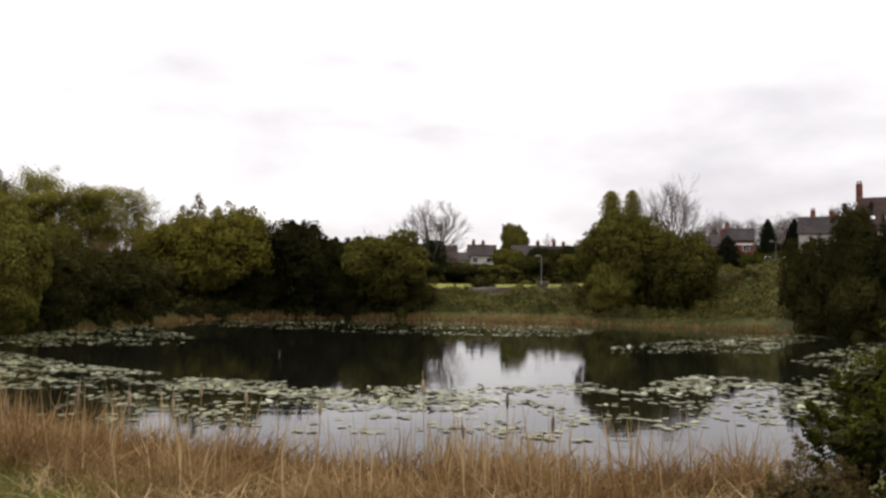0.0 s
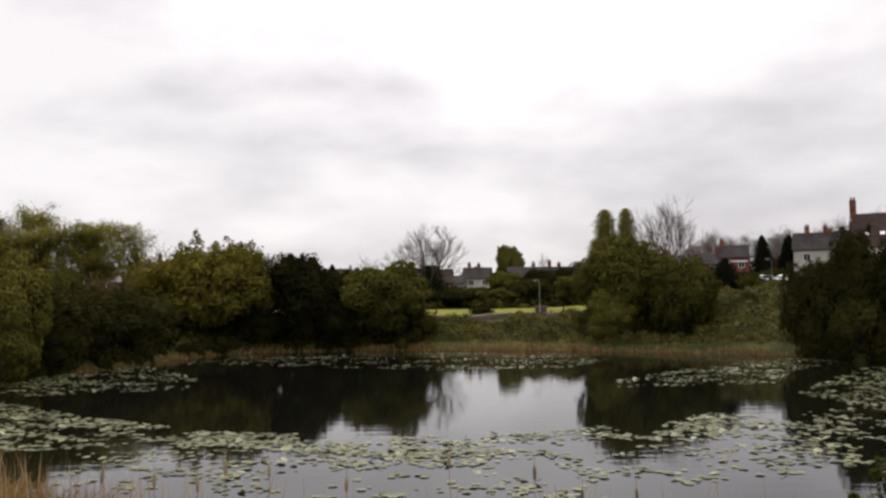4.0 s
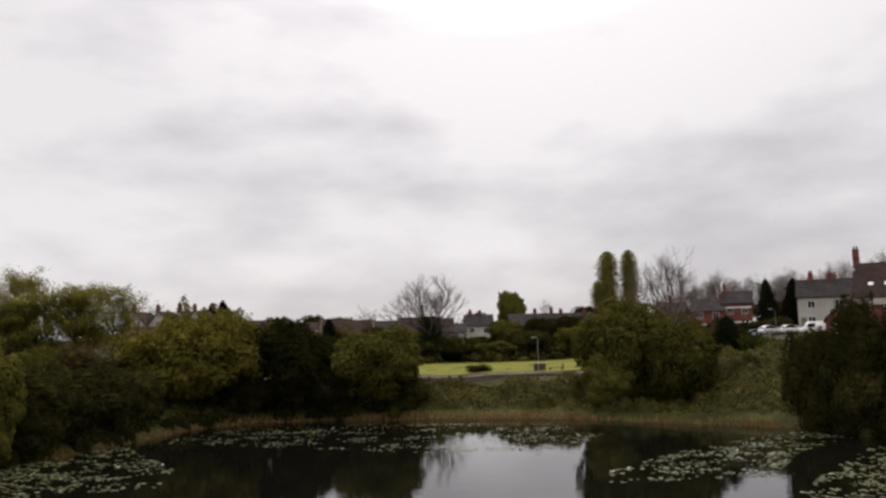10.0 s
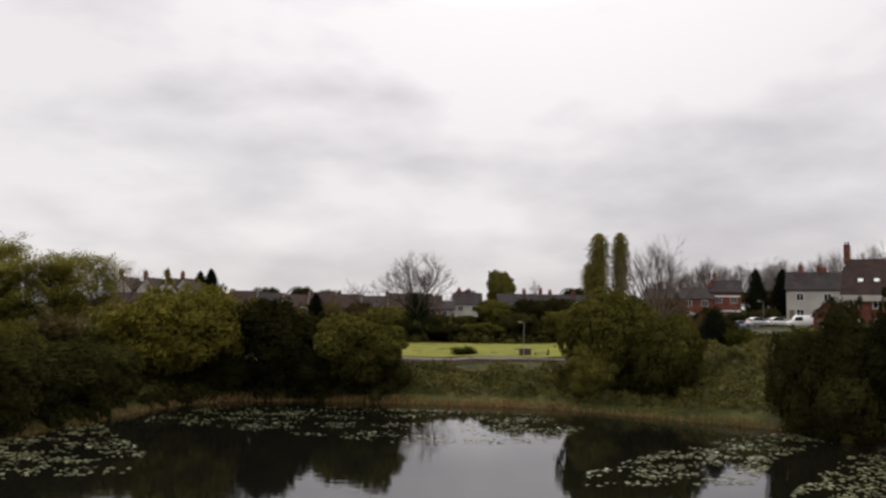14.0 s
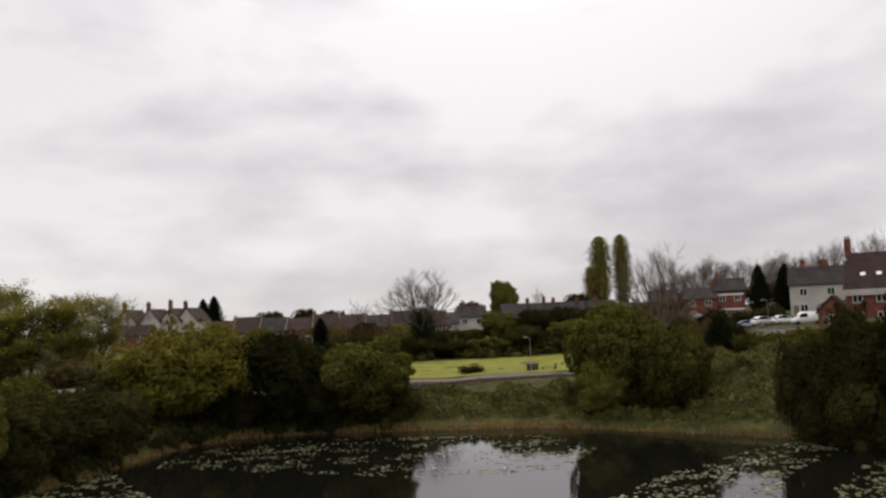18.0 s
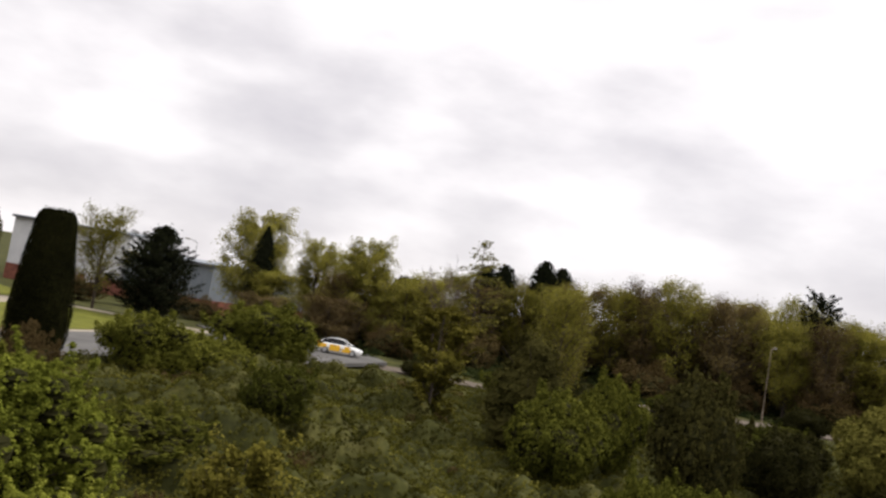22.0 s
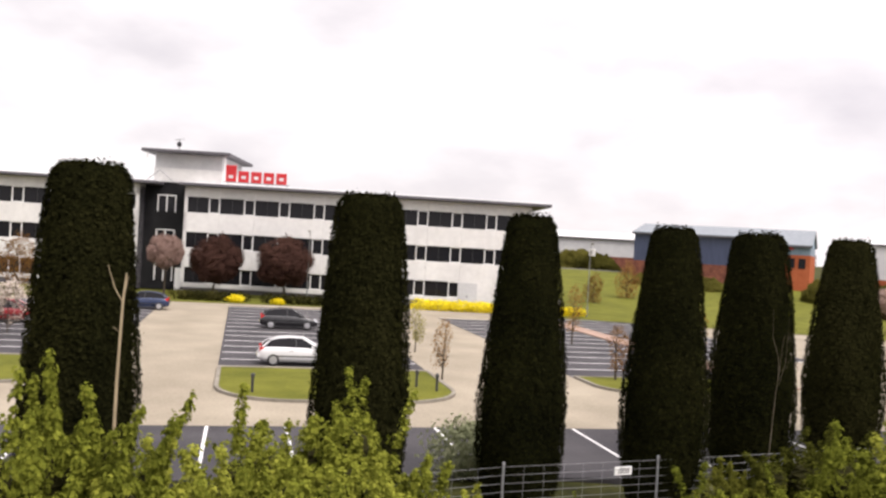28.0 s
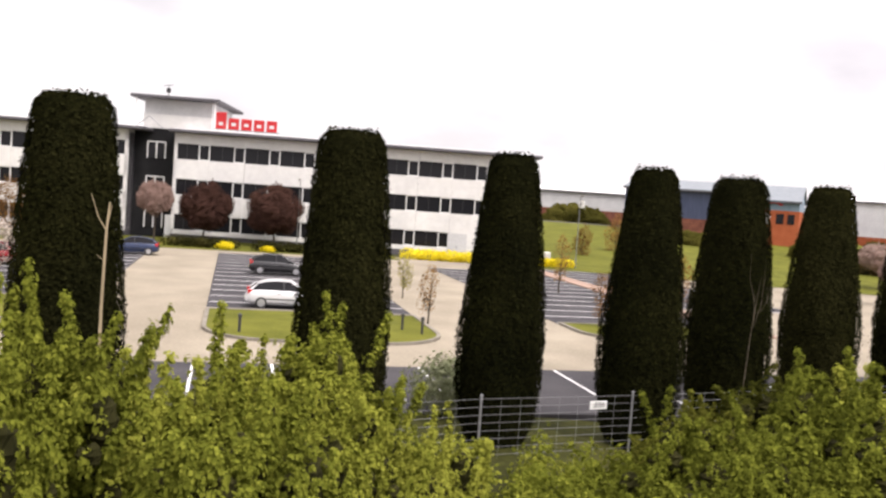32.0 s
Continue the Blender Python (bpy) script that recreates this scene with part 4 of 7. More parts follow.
make_airy("belt_b", 22, L_SPRING, 7, 14, "birch_tree", "tall slim tree in sparse yellow-green spring leaf", 54, 13, 13, 0.12, 0.16, 0.3, 1.2, 0.16)
make_airy("belt_c", 23, L_SPRING, 8, 14, "belt_tree", "tall olive-green tree in the belt behind the road", 62, 14, 19, 0.125, 0.04, 0.3, 1.0, 0.18)
make_airy("belt_d", 24, L_BROWN, 8, 14, "belt_tree", "tall brownish tree just coming into leaf", 60, 15, 14, 0.11, 0.06, 0.15, 1.1, 0.16)
make_airy("weeping", 25, L_SPRING, 9, 15, "weeping_willow", "tall weeping willow in pale yellow-green leaf", 60, 15, 34, 0.115, 0.14, 0.6, 0.7, 0.13)
make_tree("square", 26, L_WILLOW, 7, 9, 24, 7000, 0.2, 0.1, 0, "pollarded_tree", "squarish clipped tree among the house roofs", 0.1, (0.2, 0.28), 0.36)
make_airy("young", 27, L_WILLOW, 3.4, 6, "young_tree", "slim young tree with thin fresh leaves", 36, 12, 36, 0.085, 0.03, 0.1, 0.7)
make_tree("ivy_tree", 28, L_DARK, 4.5, 7, 34, 11000, 0.10, 0.06, 0.2, "ivy_clad_tree", "leaning tree thick with dark ivy on the bramble slope", 0.16, (0.14, 0.24), 0.32)
make_airy("cream_blossom", 63, L_CREAM, 2.6, 3.2, "blossom_shrub", "airy cream blossom shrub in front of parked cars", 26, 8, 10, 0.075, 0.08, 0.0, 1.3, 0.10)
make_ball("blossom", 29, L_PINK, 3, 4.4, 8000, 0.075, "cherry_tree", "small cherry tree covered in pale pink blossom", 0.85, 0.6)
make_ball("plum", 30, L_PURPLE, 5, 5.4, 15000, 0.085, "plum_tree", "round purple-leaved plum tree in front of the offices", 0.9)
make_tree("rust", 31, L_RUST, 3, 4.2, 26, 3500, 0.085, 0.3, 0, "small_tree", "small tree with rusty spring leaves", 0.22, core=0)
make_tree("sapling", 32, L_RUST, 1.4, 3, 16, 900, 0.06, 0.3, 0, "sapling", "thin staked sapling with sparse leaves in the car park", 0.3, core=0)
make_tree("sapling_g", 33, L_SPRING, 1.4, 3, 16, 1100, 0.06, 0.3, 0, "sapling", "thin sapling with sparse green leaves in the car park", 0.3, core=0)
make_whorled("larch", 34, L_BUSH, 7, 13, [(0.0, 0.9), (0.4, 1.0), (0.7, 0.75), (0.9, 0.35), (1, 0.05)], "larch_tree", "open green larch with level boughs above the tree belt", 13, 6, 34, 0.13, 0.15, 0.05, 0.25)
make_whorled("scots_pine", 35, L_FIR, 5, 12, [(0.0, 0.5), (0.5, 0.8), (0.8, 1.0), (0.93, 0.75), (1, 0.3)], "pine_tree", "dark pine with a ragged crown above the tree belt", 11, 7, 40, 0.16, 0.6, 0.07, 0.45)
make_column("poplar", 41, L_POPLAR, 5, 23, 12000, 0.24, [(0.02, 0.4), (0.12, 0.75), (0.35, 1), (0.65, 0.98), (0.85, 0.84), (0.94, 0.62), (0.985, 0.36), (1, 0.12)], "lombardy_poplar", "tall narrow poplar coming into leaf", ragged=0.32)
make_column("cypress", 42, L_FIR, 3, 12, 8000, 0.16, [(0.02, 0.7), (0.2, 1), (0.5, 0.9), (0.8, 0.55), (0.95, 0.22), (1, 0.05)], "cypress_tree", "dark pointed cypress tree")
make_column("blunt_cypress", 44, L_FIR, 3, 12, 8000, 0.16, [(0.02, 0.7), (0.3, 1), (0.68, 0.92), (0.86, 0.7), (0.96, 0.4), (1, 0.12)], "cypress_tree", "dark blunt-topped cypress above the tree belt")
make_whorled("fir", 43, L_FIR, 7.2, 9, [(0.0, 0.9), (0.15, 1), (0.45, 0.85), (0.7, 0.55), (0.88, 0.25), (1, 0.04)], "fir_tree", "broad dark fir tree with ragged upturned boughs", 14, 18, 110, 0.12, 0.6, 0.055, 0.02)
make_fan("bare", 51, 16, 0.42, "bare_tree", "large leafless tree with an ivy-clad trunk", 0.5, 9, 1.35, 0.2)
make_fan("bare_b", 52, 18, 0.36, "bare_tree", "leafless tree with a fan of fine branches", 0, 13, 1.25, 0.12)
make_bare("bare_c", 53, 6, 9, 0.13, "bare_tree", "slight leafless tree among the houses", 0, 10, 8, 6, 0.3)
dead_parts = []
for name_, runs_ in (("trunk", (((0, 0, -0.1), (-0.01, 0, 0.3), 0.085, 0.075), ((-0.01, 0, 0.3), (-0.015, 0.01, 0.62), 0.075, 0.065), ((-0.015, 0.01, 0.62), (0.02, 0, 0.89), 0.065, 0.05), ((0.02, 0, 0.89), (0.06, 0, 0.975), 0.04, 0.03))),
                     ("branch", (((0.02, 0, 0.88), (-0.15, 0.02, 0.925), 0.032, 0.026), ((-0.15, 0.02, 0.925), (-0.30, 0.02, 1.0), 0.026, 0.014))),
                     ("branch", (((0.03, 0, 0.90), (0.10, 0.02, 0.965), 0.026, 0.014),)), ("branch", (((0.0, 0, 0.78), (-0.14, 0.04, 0.80), 0.02, 0.01),))):
    s_ = Shape()
    q0 = runs_[0]
    s_.loft([[Vector(p_) + Vector((r_ * 0.48 * math.cos(k_), r_ * 0.48 * math.sin(k_), 0)) for k_ in (0, 1.05, 2.09, 3.14, 4.19, 5.24)] for p_, r_ in [(q0[0], q0[2])] + [(q_[1], q_[3]) for q_ in runs_]])
    dead_parts.append((name_, s_.mesh("dead_" + name_), M_DEADWOOD))
template("dead", "dead_sapling", "pale bare dead sapling in front of the clipped yews", "tree", dead_parts)
make_bare("thin", 55, 1.2, 5, 0.009, "leafless_sapling", "slim leafless sapling in front of the clipped yews", 0, 3, 1, 1, 0.5, M_TIMBER, 0.3)

# ---- plants: the pond's banks and beyond ----
rnd = random.Random(4)


def set_plant(key, x, y, top, width, group="", label="", base=None, sink=0.15):
    z = (z_at(x, y) if base is None else base) - sink
    return plant(key, x, y, z, top - z, width, rnd.uniform(0, 360), group, label)


set_plant("willow", -24, 84, 10.8, 14.5)
set_plant("dark_bush", -15.5, 86, 9.4, 10)
set_plant("round_bush", -7, 86.4, 8.4, 9.4)
set_plant("dark_bush_b", -12, 93, 8.2, 9)
set_plant("willow_b", 17.2, 85.6, 10.8, 9.4)
set_plant("willow_b", 21.4, 80.6, 8.4, 7.0)
set_plant("round_bush", 15.0, 82.5, 5.4, 5.0)
for x, y, top, w, k in ((28.0, 67.2, 7.4, 5.0, "dark_bush"), (30.6, 65.8, 9.9, 5.8, "dark_bush_b"), (33.6, 63.2, 10.5, 6.2, "dark_bush_b"), (36.8, 60.5, 9.7, 6.4, "dark_bush"), (40, 57, 10.0, 7.4, "dark_bush_b"), (29.6, 63.4, 4.4, 4.6, "dark_bush"), (33.5, 59, 4.4, 5, "dark_bush")):
    set_plant(k, x, y, top, w)
set_plant("dark_bush_b", 46, 146, 10.3, 6)
set_plant("cypress", 31.2, 98, 9.4, 3.4, label="dark upright evergreen shrub on the crest of the slope")
set_plant("dark_bush_b", 33.6, 98.6, 6.9, 4.4)
set_plant("brown_shrub", 28.4, 99, 7.8, 4.0)
set_plant("shrub", 33.8, 94.4, 7.3, 4.4)
set_plant("shrub", 36.0, 91.4, 6.6, 4.0)
for x, y, top, w in ((53, 152, 9.6, 6), (60, 160, 10.4, 7), (40, 138, 8.2, 5), (68, 150, 10.8, 7), (37, 125, 6.8, 6), (47, 121, 6.4, 6), (57, 117, 7.6, 7)):
    set_plant("shrub_b", x, y, top, w)
for x, y, top, w in ((28, 104, 6.6, 5), (44, 105, 7.4, 6)):
    set_plant("shrub", x, y, top, w)
set_plant("bare", -3.8, 172, 20.2, 19.5)
for x, y, top, w in ((-16, 186, 10.4, 9), (-8, 188, 9.6, 8), (1, 191, 8.2, 7), (6, 192, 8.0, 7), (13, 193, 11.4, 9), (20, 191, 11.8, 9), (26, 186, 12.0, 9), (32, 178, 11.6, 9), (-24, 182, 10.0, 9), (37, 170, 11.0, 8), (-6, 150, 7.2, 8), (1, 152, 6.4, 8), (8, 153, 6.8, 9), (15, 154, 8.6, 9), (22, 153, 9.2, 9), (29, 150, 9.4, 9), (36, 144, 9.0, 8)):
    set_plant("dark_bush" if rnd.random() < 0.6 else "round_bush_b", x, y, top, w, "hedge behind the field")
set_plant("round_bush_b", 17.5, 242, 20.4, 8.4, label="squarish clipped tree among the house roofs")
set_plant("poplar", 61.3, 332.4, 40.6, 7.4, "poplars")
set_plant("poplar", 69.9, 334.2, 41.2, 6.2, "poplars")
set_plant("poplar", 57.6, 334, 29.0, 5.2, "poplars")
set_plant("bare_b", 33, 131.5, 19.6, 13.5)
set_plant("bare_b", 92, 290, 28, 18)
set_plant("bare_b", 104, 270, 26, 20)
set_plant("bare_c", 27.6, 251, 19, 4)
set_plant("bare_c", -19, 196, 15.5, 7)
set_plant("bare_c", -48, 134, 15.5, 8)
set_plant("cypress", 80.2, 218.6, 21.2, 5)
set_plant("cypress", 86.2, 216.5, 21.2, 5.4)
set_plant("cypress", -62, 234, 19.6, 5)
set_plant("cypress", -65.5, 236, 19.0, 4.4)
set_plant("low_shrub", 4.0, 117, 4.2, 3.6)
for x, y, top in ((-46, 232, 14.5), (-38, 240, 15.0), (-30, 236, 14.2), (40, 255, 16.5), (8, 262, 15.5), (-6, 258, 14.5), (100, 200, 18)):
    set_plant("dark_bush", x, y, top, 9)

for x, y, top, w, k in ((-21, 151, 11.6, 3.4, "cypress"), (-18, 151.6, 11.0, 5, "brown_shrub"), (-14, 152, 10.2, 5.5, "brown_shrub"), (-10, 152.4, 10.0, 6, "brown_shrub"), (-25, 150, 10.2, 6, "brown_shrub"), (-31, 150, 10, 6, "round_bush_b"),
                        (36, 122.7, 9.2, 5, "brown_shrub"), (40.6, 147.4, 11.0, 6, "brown_shrub"), (44, 147, 9.2, 4, "cypress"), (47.8, 150, 9.2, 5, "brown_shrub"), (36.5, 147, 10.4, 6, "brown_shrub"), (41.5, 124, 8.4, 4, "shrub_b")):
    set_plant(k, x, y, top, w)

# ---- plants: the belt behind the road ----
BELT = [(-42, 98, 14.8, "belt_c"), (-40.5, 105, 15.5, "belt_a"), (-49.5, 101, 17.2, "belt_c"), (-45, 97, 15.0, "belt_b"), (-43.5, 104, 15.8, "belt_a"), (-56, 103, 17.8, "square"), (-54.5, 86.5, 16.6, "belt_a"),
        (-60, 83, 15.8, "belt_c"), (-55.5, 92.5, 17.0, "belt_a"), (-69.6, 75, 16.3, "belt_a"), (-75, 69, 15.0, "belt_d"), (-80.5, 62, 16.0, "belt_d"), (-76, 63.5, 16.2, "belt_a"), (-72, 67.5, 15.2, "belt_c"), (-65, 78, 14.2, "belt_b"),
        (-50, 93, 14.0, "belt_b"), (-84, 56, 14.4, "belt_d"), (-87, 50, 13.0, "belt_c"), (-63, 88, 15.0, "belt_a"), (-70, 84, 15.0, "belt_c"), (-79, 76, 15.6, "belt_a"), (-88, 68, 15.0, "belt_d"), (-92, 60, 13.4, "belt_c"), (-58, 96, 14.5, "belt_b"),
        (-66, 100, 15.5, "belt_c"), (-98, 42, 12.5, "belt_c"), (-94, 30, 11.0, "belt_d"), (-92, 37, 11.5, "belt_b"), (-88, 27, 8.2, "round_bush_b"), (-97, 22, 10, "belt_c"), (-104, 32, 14.0, "belt_a"), (-90, 20, 7.2, "round_bush_b"),
        (-67, 71, 13.5, "belt_b"), (-62, 79, 13.8, "belt_c"), (-77, 66, 14, "belt_b"), (-82, 59, 14.5, "belt_a"), (-85, 53, 13.5, "belt_b"), (-57, 86, 14, "belt_c"), (-47, 95, 14, "belt_c"), (-52, 90, 14.5, "belt_a"), (-90, 46, 12.5, "belt_d"), (-94, 40, 12, "belt_a"),
        (-73, 73, 14.5, "belt_b"), (-84, 66, 14.5, "belt_a"), (-96, 33, 12.5, "belt_a")]
for i, (x, y, top, key) in enumerate(BELT):
    if y < 84 and x > -92 and i % 3 == 1:
        key = "belt_d"
    if y < 82 and i % 2 == 0:
        set_plant("brown_shrub", x - 5, y + 1.5, top - 3.6, 8, "undergrowth behind the road")
    set_plant(key, x, y, top - (0.9 if y > 84 else 0.2), 7.5 if key != "square" else 6, "trees behind the road")
for x, y, top, w in ((-52, 80, 7, 6), (-62, 72, 7, 7), (-68, 66, 6.5, 6), (-73, 58, 7, 7), (-79, 50, 7, 7), (-84, 42, 7, 7), (-46, 88, 8, 7), (-40, 94, 8, 6), (-86, 34, 6, 6), (-57, 88, 8, 7), (-66, 80, 8, 8), (-76, 72, 8, 8), (-50, 97, 8.5, 7)):
    set_plant("dark_bush_b" if rnd.random() < 0.25 else "brown_shrub", x, y, top, w, "undergrowth behind the road")
for i, (x, y, top) in enumerate(((-72, 95, 15.5), (-80, 88, 15.5), (-66, 101, 16), (-89, 79, 15.5), (-58, 106, 16), (-97, 70, 15), (-103, 60, 14.5), (-108, 50, 14), (-76, 91, 15), (-85, 83, 15.5), (-93, 74, 15))):
    set_plant(("belt_d", "belt_c")[i % 2], x, y, top, 9, "trees behind the road")
    set_plant("brown_shrub", x + 3, y - 2, top - 4.5, 9, "undergrowth behind the road")
set_plant("scots_pine", -65.5, 73, 16.3, 4.6)
set_plant("belt_d", -62.6, 71.4, 13.4, 5.0, "trees behind the road")
set_plant("belt_c", -65.4, 69.4, 13.0, 5.0, "trees behind the road")
set_plant("larch", -85, 42.6, 17.0, 8)
set_plant("bare_c", -91, 41, 14, 6)
for x, y, top in ((-96.2, 51.3, 14.8), (-97.2, 49.2, 14.3), (-93.9, 55.7, 16.1), (-92.7, 57.6, 15.5)):
    set_plant("blunt_cypress", x, y, top + 0.7, 4.2, "blunt cypresses")
set_plant("weeping", -105.5, 21.5, 16.9, 9.5)
set_plant("weeping", -93.6, 32.2, 15.1, 7)
set_plant("weeping", -100, 28, 14.2, 6)
set_plant("cypress", -99.5, 21.2, 14.8, 3.4)
set_plant("bare_c", -110, 47, 13.2, 6)
set_plant("fir", -86, 8.7, 12.0, 8.6)
set_plant("belt_b", -92, 3.6, 13.2, 7.0)

for x, y, top, w in ((-118, -30, 7.4, 6), (-120, -22, 7.0, 6), (-122, -14, 7.2, 6), (-112, -38, 7.0, 5), (-118, -46, 6.6, 6), (-116, -54, 6.6, 6), (-140, -75, 9, 8), (-148, -85, 9.5, 9), (-120, -2, 6.4, 5)):
    set_plant("round_bush_b", x, y, top, w, "shrubs before the industrial units")
for x, y, top, w in ((-150, 30, 12, 10), (-160, 10, 13, 10), (-190, -20, 15, 12), (-200, -60, 16, 14), (-140, 55, 13, 10), (-125, 75, 13, 10)):
    set_plant("dark_bush", x, y, top, w, "far trees")

for x, y, top in ((-91.5, -16.8, 7.4), (-92.6, -9.2, 7.2), (-93.2, -0.6, 6.4), (-96, -13, 6.8)):
    set_plant("blossom", x, y, top, 4.4, "blossom trees beside the road")
for x, y, top, w in ((-108, -20, 6.6, 7), (-107, -11, 6.4, 7), (-106, 2, 6.2, 7), (-106, 10, 6.0, 7), (-100, 15, 5.6, 6)):
    set_plant("brown_shrub", x, y, top, w, "shrubs before the industrial units")

# ---- plants: the bramble slope and the left bank ----
for x, y, top, w, k in ((-53, 60, 5.4, 4.5, "shrub_b"), (-49, 67, 6.0, 5, "shrub"), (-44, 74, 6.4, 5, "shrub_b"), (-64, 44, 4.2, 4.5, "shrub_b"), (-67, 38, 3.8, 4, "shrub"), (-60, 51, 4.6, 4.5, "shrub"), (-40, 66, 5.8, 6, "shrub_b"), (-36, 78, 6.0, 6, "shrub"), (-30, 88, 6.6, 5, "shrub_b"), (-41, 46, 4.6, 5, "shrub_b"), (-47, 50, 4.4, 5, "shrub"), (-50, 40, 4.0, 4, "shrub"), (-38, 39, 4.6, 4.5, "shrub"), (-71, 31, 3.6, 3, "shrub_b")):
    set_plant(k, x, y, top, w)
set_plant("round_bush_b", -33.7, 47.9, 7.6, 8.0)
set_plant("round_bush", -29, 54.7, 7.8, 5.6)
set_plant("round_bush_b", -29.9, 63.3, 7.2, 4.6)
set_plant("dark_bush_b", -36, 57.3, 8.3, 5)
set_plant("shrub", -35.5, 28.1, 6.7, 4.0)
set_plant("shrub_b", -27, 63.5, 4.4, 5)
for x, y, top, w, k in ((-31, 50.6, 4.2, 5.4, "dark_bush"), (-28.4, 58.2, 4.0, 5.2, "dark_bush_b"), (-31.6, 45.4, 3.6, 5.0, "dark_bush_b"), (-28.2, 52.6, 3.4, 4.4, "round_bush_b"), (-33.4, 52.8, 6.2, 5.4, "round_bush_b"), (-31.4, 59.6, 6.0, 5.0, "dark_bush")):
    set_plant(k, x, y, top, w, "shrubs on the left bank")
set_plant("dark_bush", -27, 70, 4.4, 6)
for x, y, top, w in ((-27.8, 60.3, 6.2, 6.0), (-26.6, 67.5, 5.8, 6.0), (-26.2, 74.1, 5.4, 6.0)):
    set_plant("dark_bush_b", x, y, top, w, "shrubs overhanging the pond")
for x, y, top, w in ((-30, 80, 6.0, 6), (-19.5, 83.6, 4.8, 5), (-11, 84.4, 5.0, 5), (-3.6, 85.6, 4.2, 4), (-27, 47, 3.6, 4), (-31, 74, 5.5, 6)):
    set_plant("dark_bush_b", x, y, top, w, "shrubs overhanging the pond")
set_plant("shrub", -59.1, 14.5, 7.0, 8.2)
set_plant("shrub", -46, 6, 6.0, 5.6)
set_plant("shrub", -50, 10, 5.0, 5)
set_plant("brown_shrub", -35.5, 0.8, 5.5, 2.6)
set_plant("young", -44.1, 21.6, 8.7, 4.2)
set_plant("ivy_tree", -36.6, 23.7, 8.4, 4.8)
set_plant("belt_a", -51.2, 33.9, 11.7, 4.2)
set_plant("shrub", -32, 23, 5.9, 5.0)
set_plant("shrub_b", -31.6, 30.1, 7.6, 4.8)
set_plant("shrub_b", -33.5, 38, 5.2, 4.4)
set_plant("shrub", -16.2, 15.4, 5.4, 3.0)
set_plant("shrub", -35.3, 10.7, 5.2, 3.2)
set_plant("young", -13.2, 5.3, 5.9, 1.9)
set_plant("shrub", -25, 26, 3.4, 3.8)
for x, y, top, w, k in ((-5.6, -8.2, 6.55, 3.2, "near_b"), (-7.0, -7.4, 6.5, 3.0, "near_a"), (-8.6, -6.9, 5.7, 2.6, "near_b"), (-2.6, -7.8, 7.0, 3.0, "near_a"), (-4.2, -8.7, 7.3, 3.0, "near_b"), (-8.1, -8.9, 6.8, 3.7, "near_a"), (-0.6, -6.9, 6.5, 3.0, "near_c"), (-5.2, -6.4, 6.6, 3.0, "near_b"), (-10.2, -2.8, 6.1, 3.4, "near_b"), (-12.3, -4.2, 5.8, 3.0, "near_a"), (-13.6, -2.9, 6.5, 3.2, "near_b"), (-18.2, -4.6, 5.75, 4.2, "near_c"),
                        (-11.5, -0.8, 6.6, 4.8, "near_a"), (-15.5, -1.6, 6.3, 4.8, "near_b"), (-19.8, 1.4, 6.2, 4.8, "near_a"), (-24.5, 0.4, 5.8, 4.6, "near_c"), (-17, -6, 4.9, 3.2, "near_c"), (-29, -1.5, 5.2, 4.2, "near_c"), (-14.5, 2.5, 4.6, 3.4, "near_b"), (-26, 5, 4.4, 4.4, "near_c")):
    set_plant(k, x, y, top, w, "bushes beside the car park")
set_plant("near_c", 5.5, 10.4, 3.2, 2.7)
set_plant("near_c", 6.6, 9.2, 3.4, 3.0)
set_plant("near_c", 5.2, 8.4, 2.3, 2.2)
set_plant("brown_shrub", 3.9, 10.2, 1.75, 1.3)

# ---- clipped yew columns ----


def make_yew(key, seed, top=0.66):
    """A clipped column, widest below the middle; top: its radius at the crown against the widest."""
    rng = np.random.default_rng(seed)
    prof = [(0.0, 0.58), (0.08, 0.80), (0.22, 0.94), (0.38, 0.96), (0.58, 0.96 + (top - 0.96) * 0.30), (0.78, 0.96 + (top - 0.96) * 0.66), (0.95, top), (0.982, top * 0.93), (0.998, top * 0.8)]
    hs, rs = np.array([p[0] for p in prof]), np.array([p[1] for p in prof])
    k = 34000
    z = rng.uniform(0, 1, k)
    a = rng.uniform(0, 2 * math.pi, k)
    lump = 1 + 0.03 * np.sin(5 * a + 9 * z + seed) + 0.018 * np.sin(11 * a - 23 * z) + 0.012 * np.sin(17 * a + 41 * z) + 0.010 * np.sin(29 * a - 67 * z)
    R = np.interp(z, hs, rs) * lump * rng.normal(0.995, 0.026, k) * 1.08
    P = np.stack([R * np.cos(a), R * np.sin(a), z * 7.6], -1)
    N = np.stack([np.cos(a), np.sin(a), 0.25 + 0 * a], -1) + 0.4 * unit(rng, k)
    m = 2600
    rr, aa = top * 0.86 * np.sqrt(rng.uniform(0, 1, m)), rng.uniform(0, 2 * math.pi, m)
    P = np.concatenate([P, np.stack([rr * np.cos(aa), rr * np.sin(aa), 7.55 + 0.07 * rng.normal(size=m)], -1)])
    N = np.concatenate([N, np.array([0, 0, 1]) + 0.8 * unit(rng, m)])
    N /= np.linalg.norm(N, axis=1, keepdims=True)
    core = Shape().turned([(r * 0.98, h * 7.5) for h, r in prof], 24)
    me = card_mesh("yew_crown", P, N, 0.052, 1.7, 0, rng, core)
    template(key, "clipped_yew", "tall dark yew clipped to a barrel column beside the fence", "tree", [("crown", me, L_YEW), ("trunk", Shape().turned([(0.16, -0.6), (0.13, 0.3)], 8).mesh("trunk"), M_BARK)])


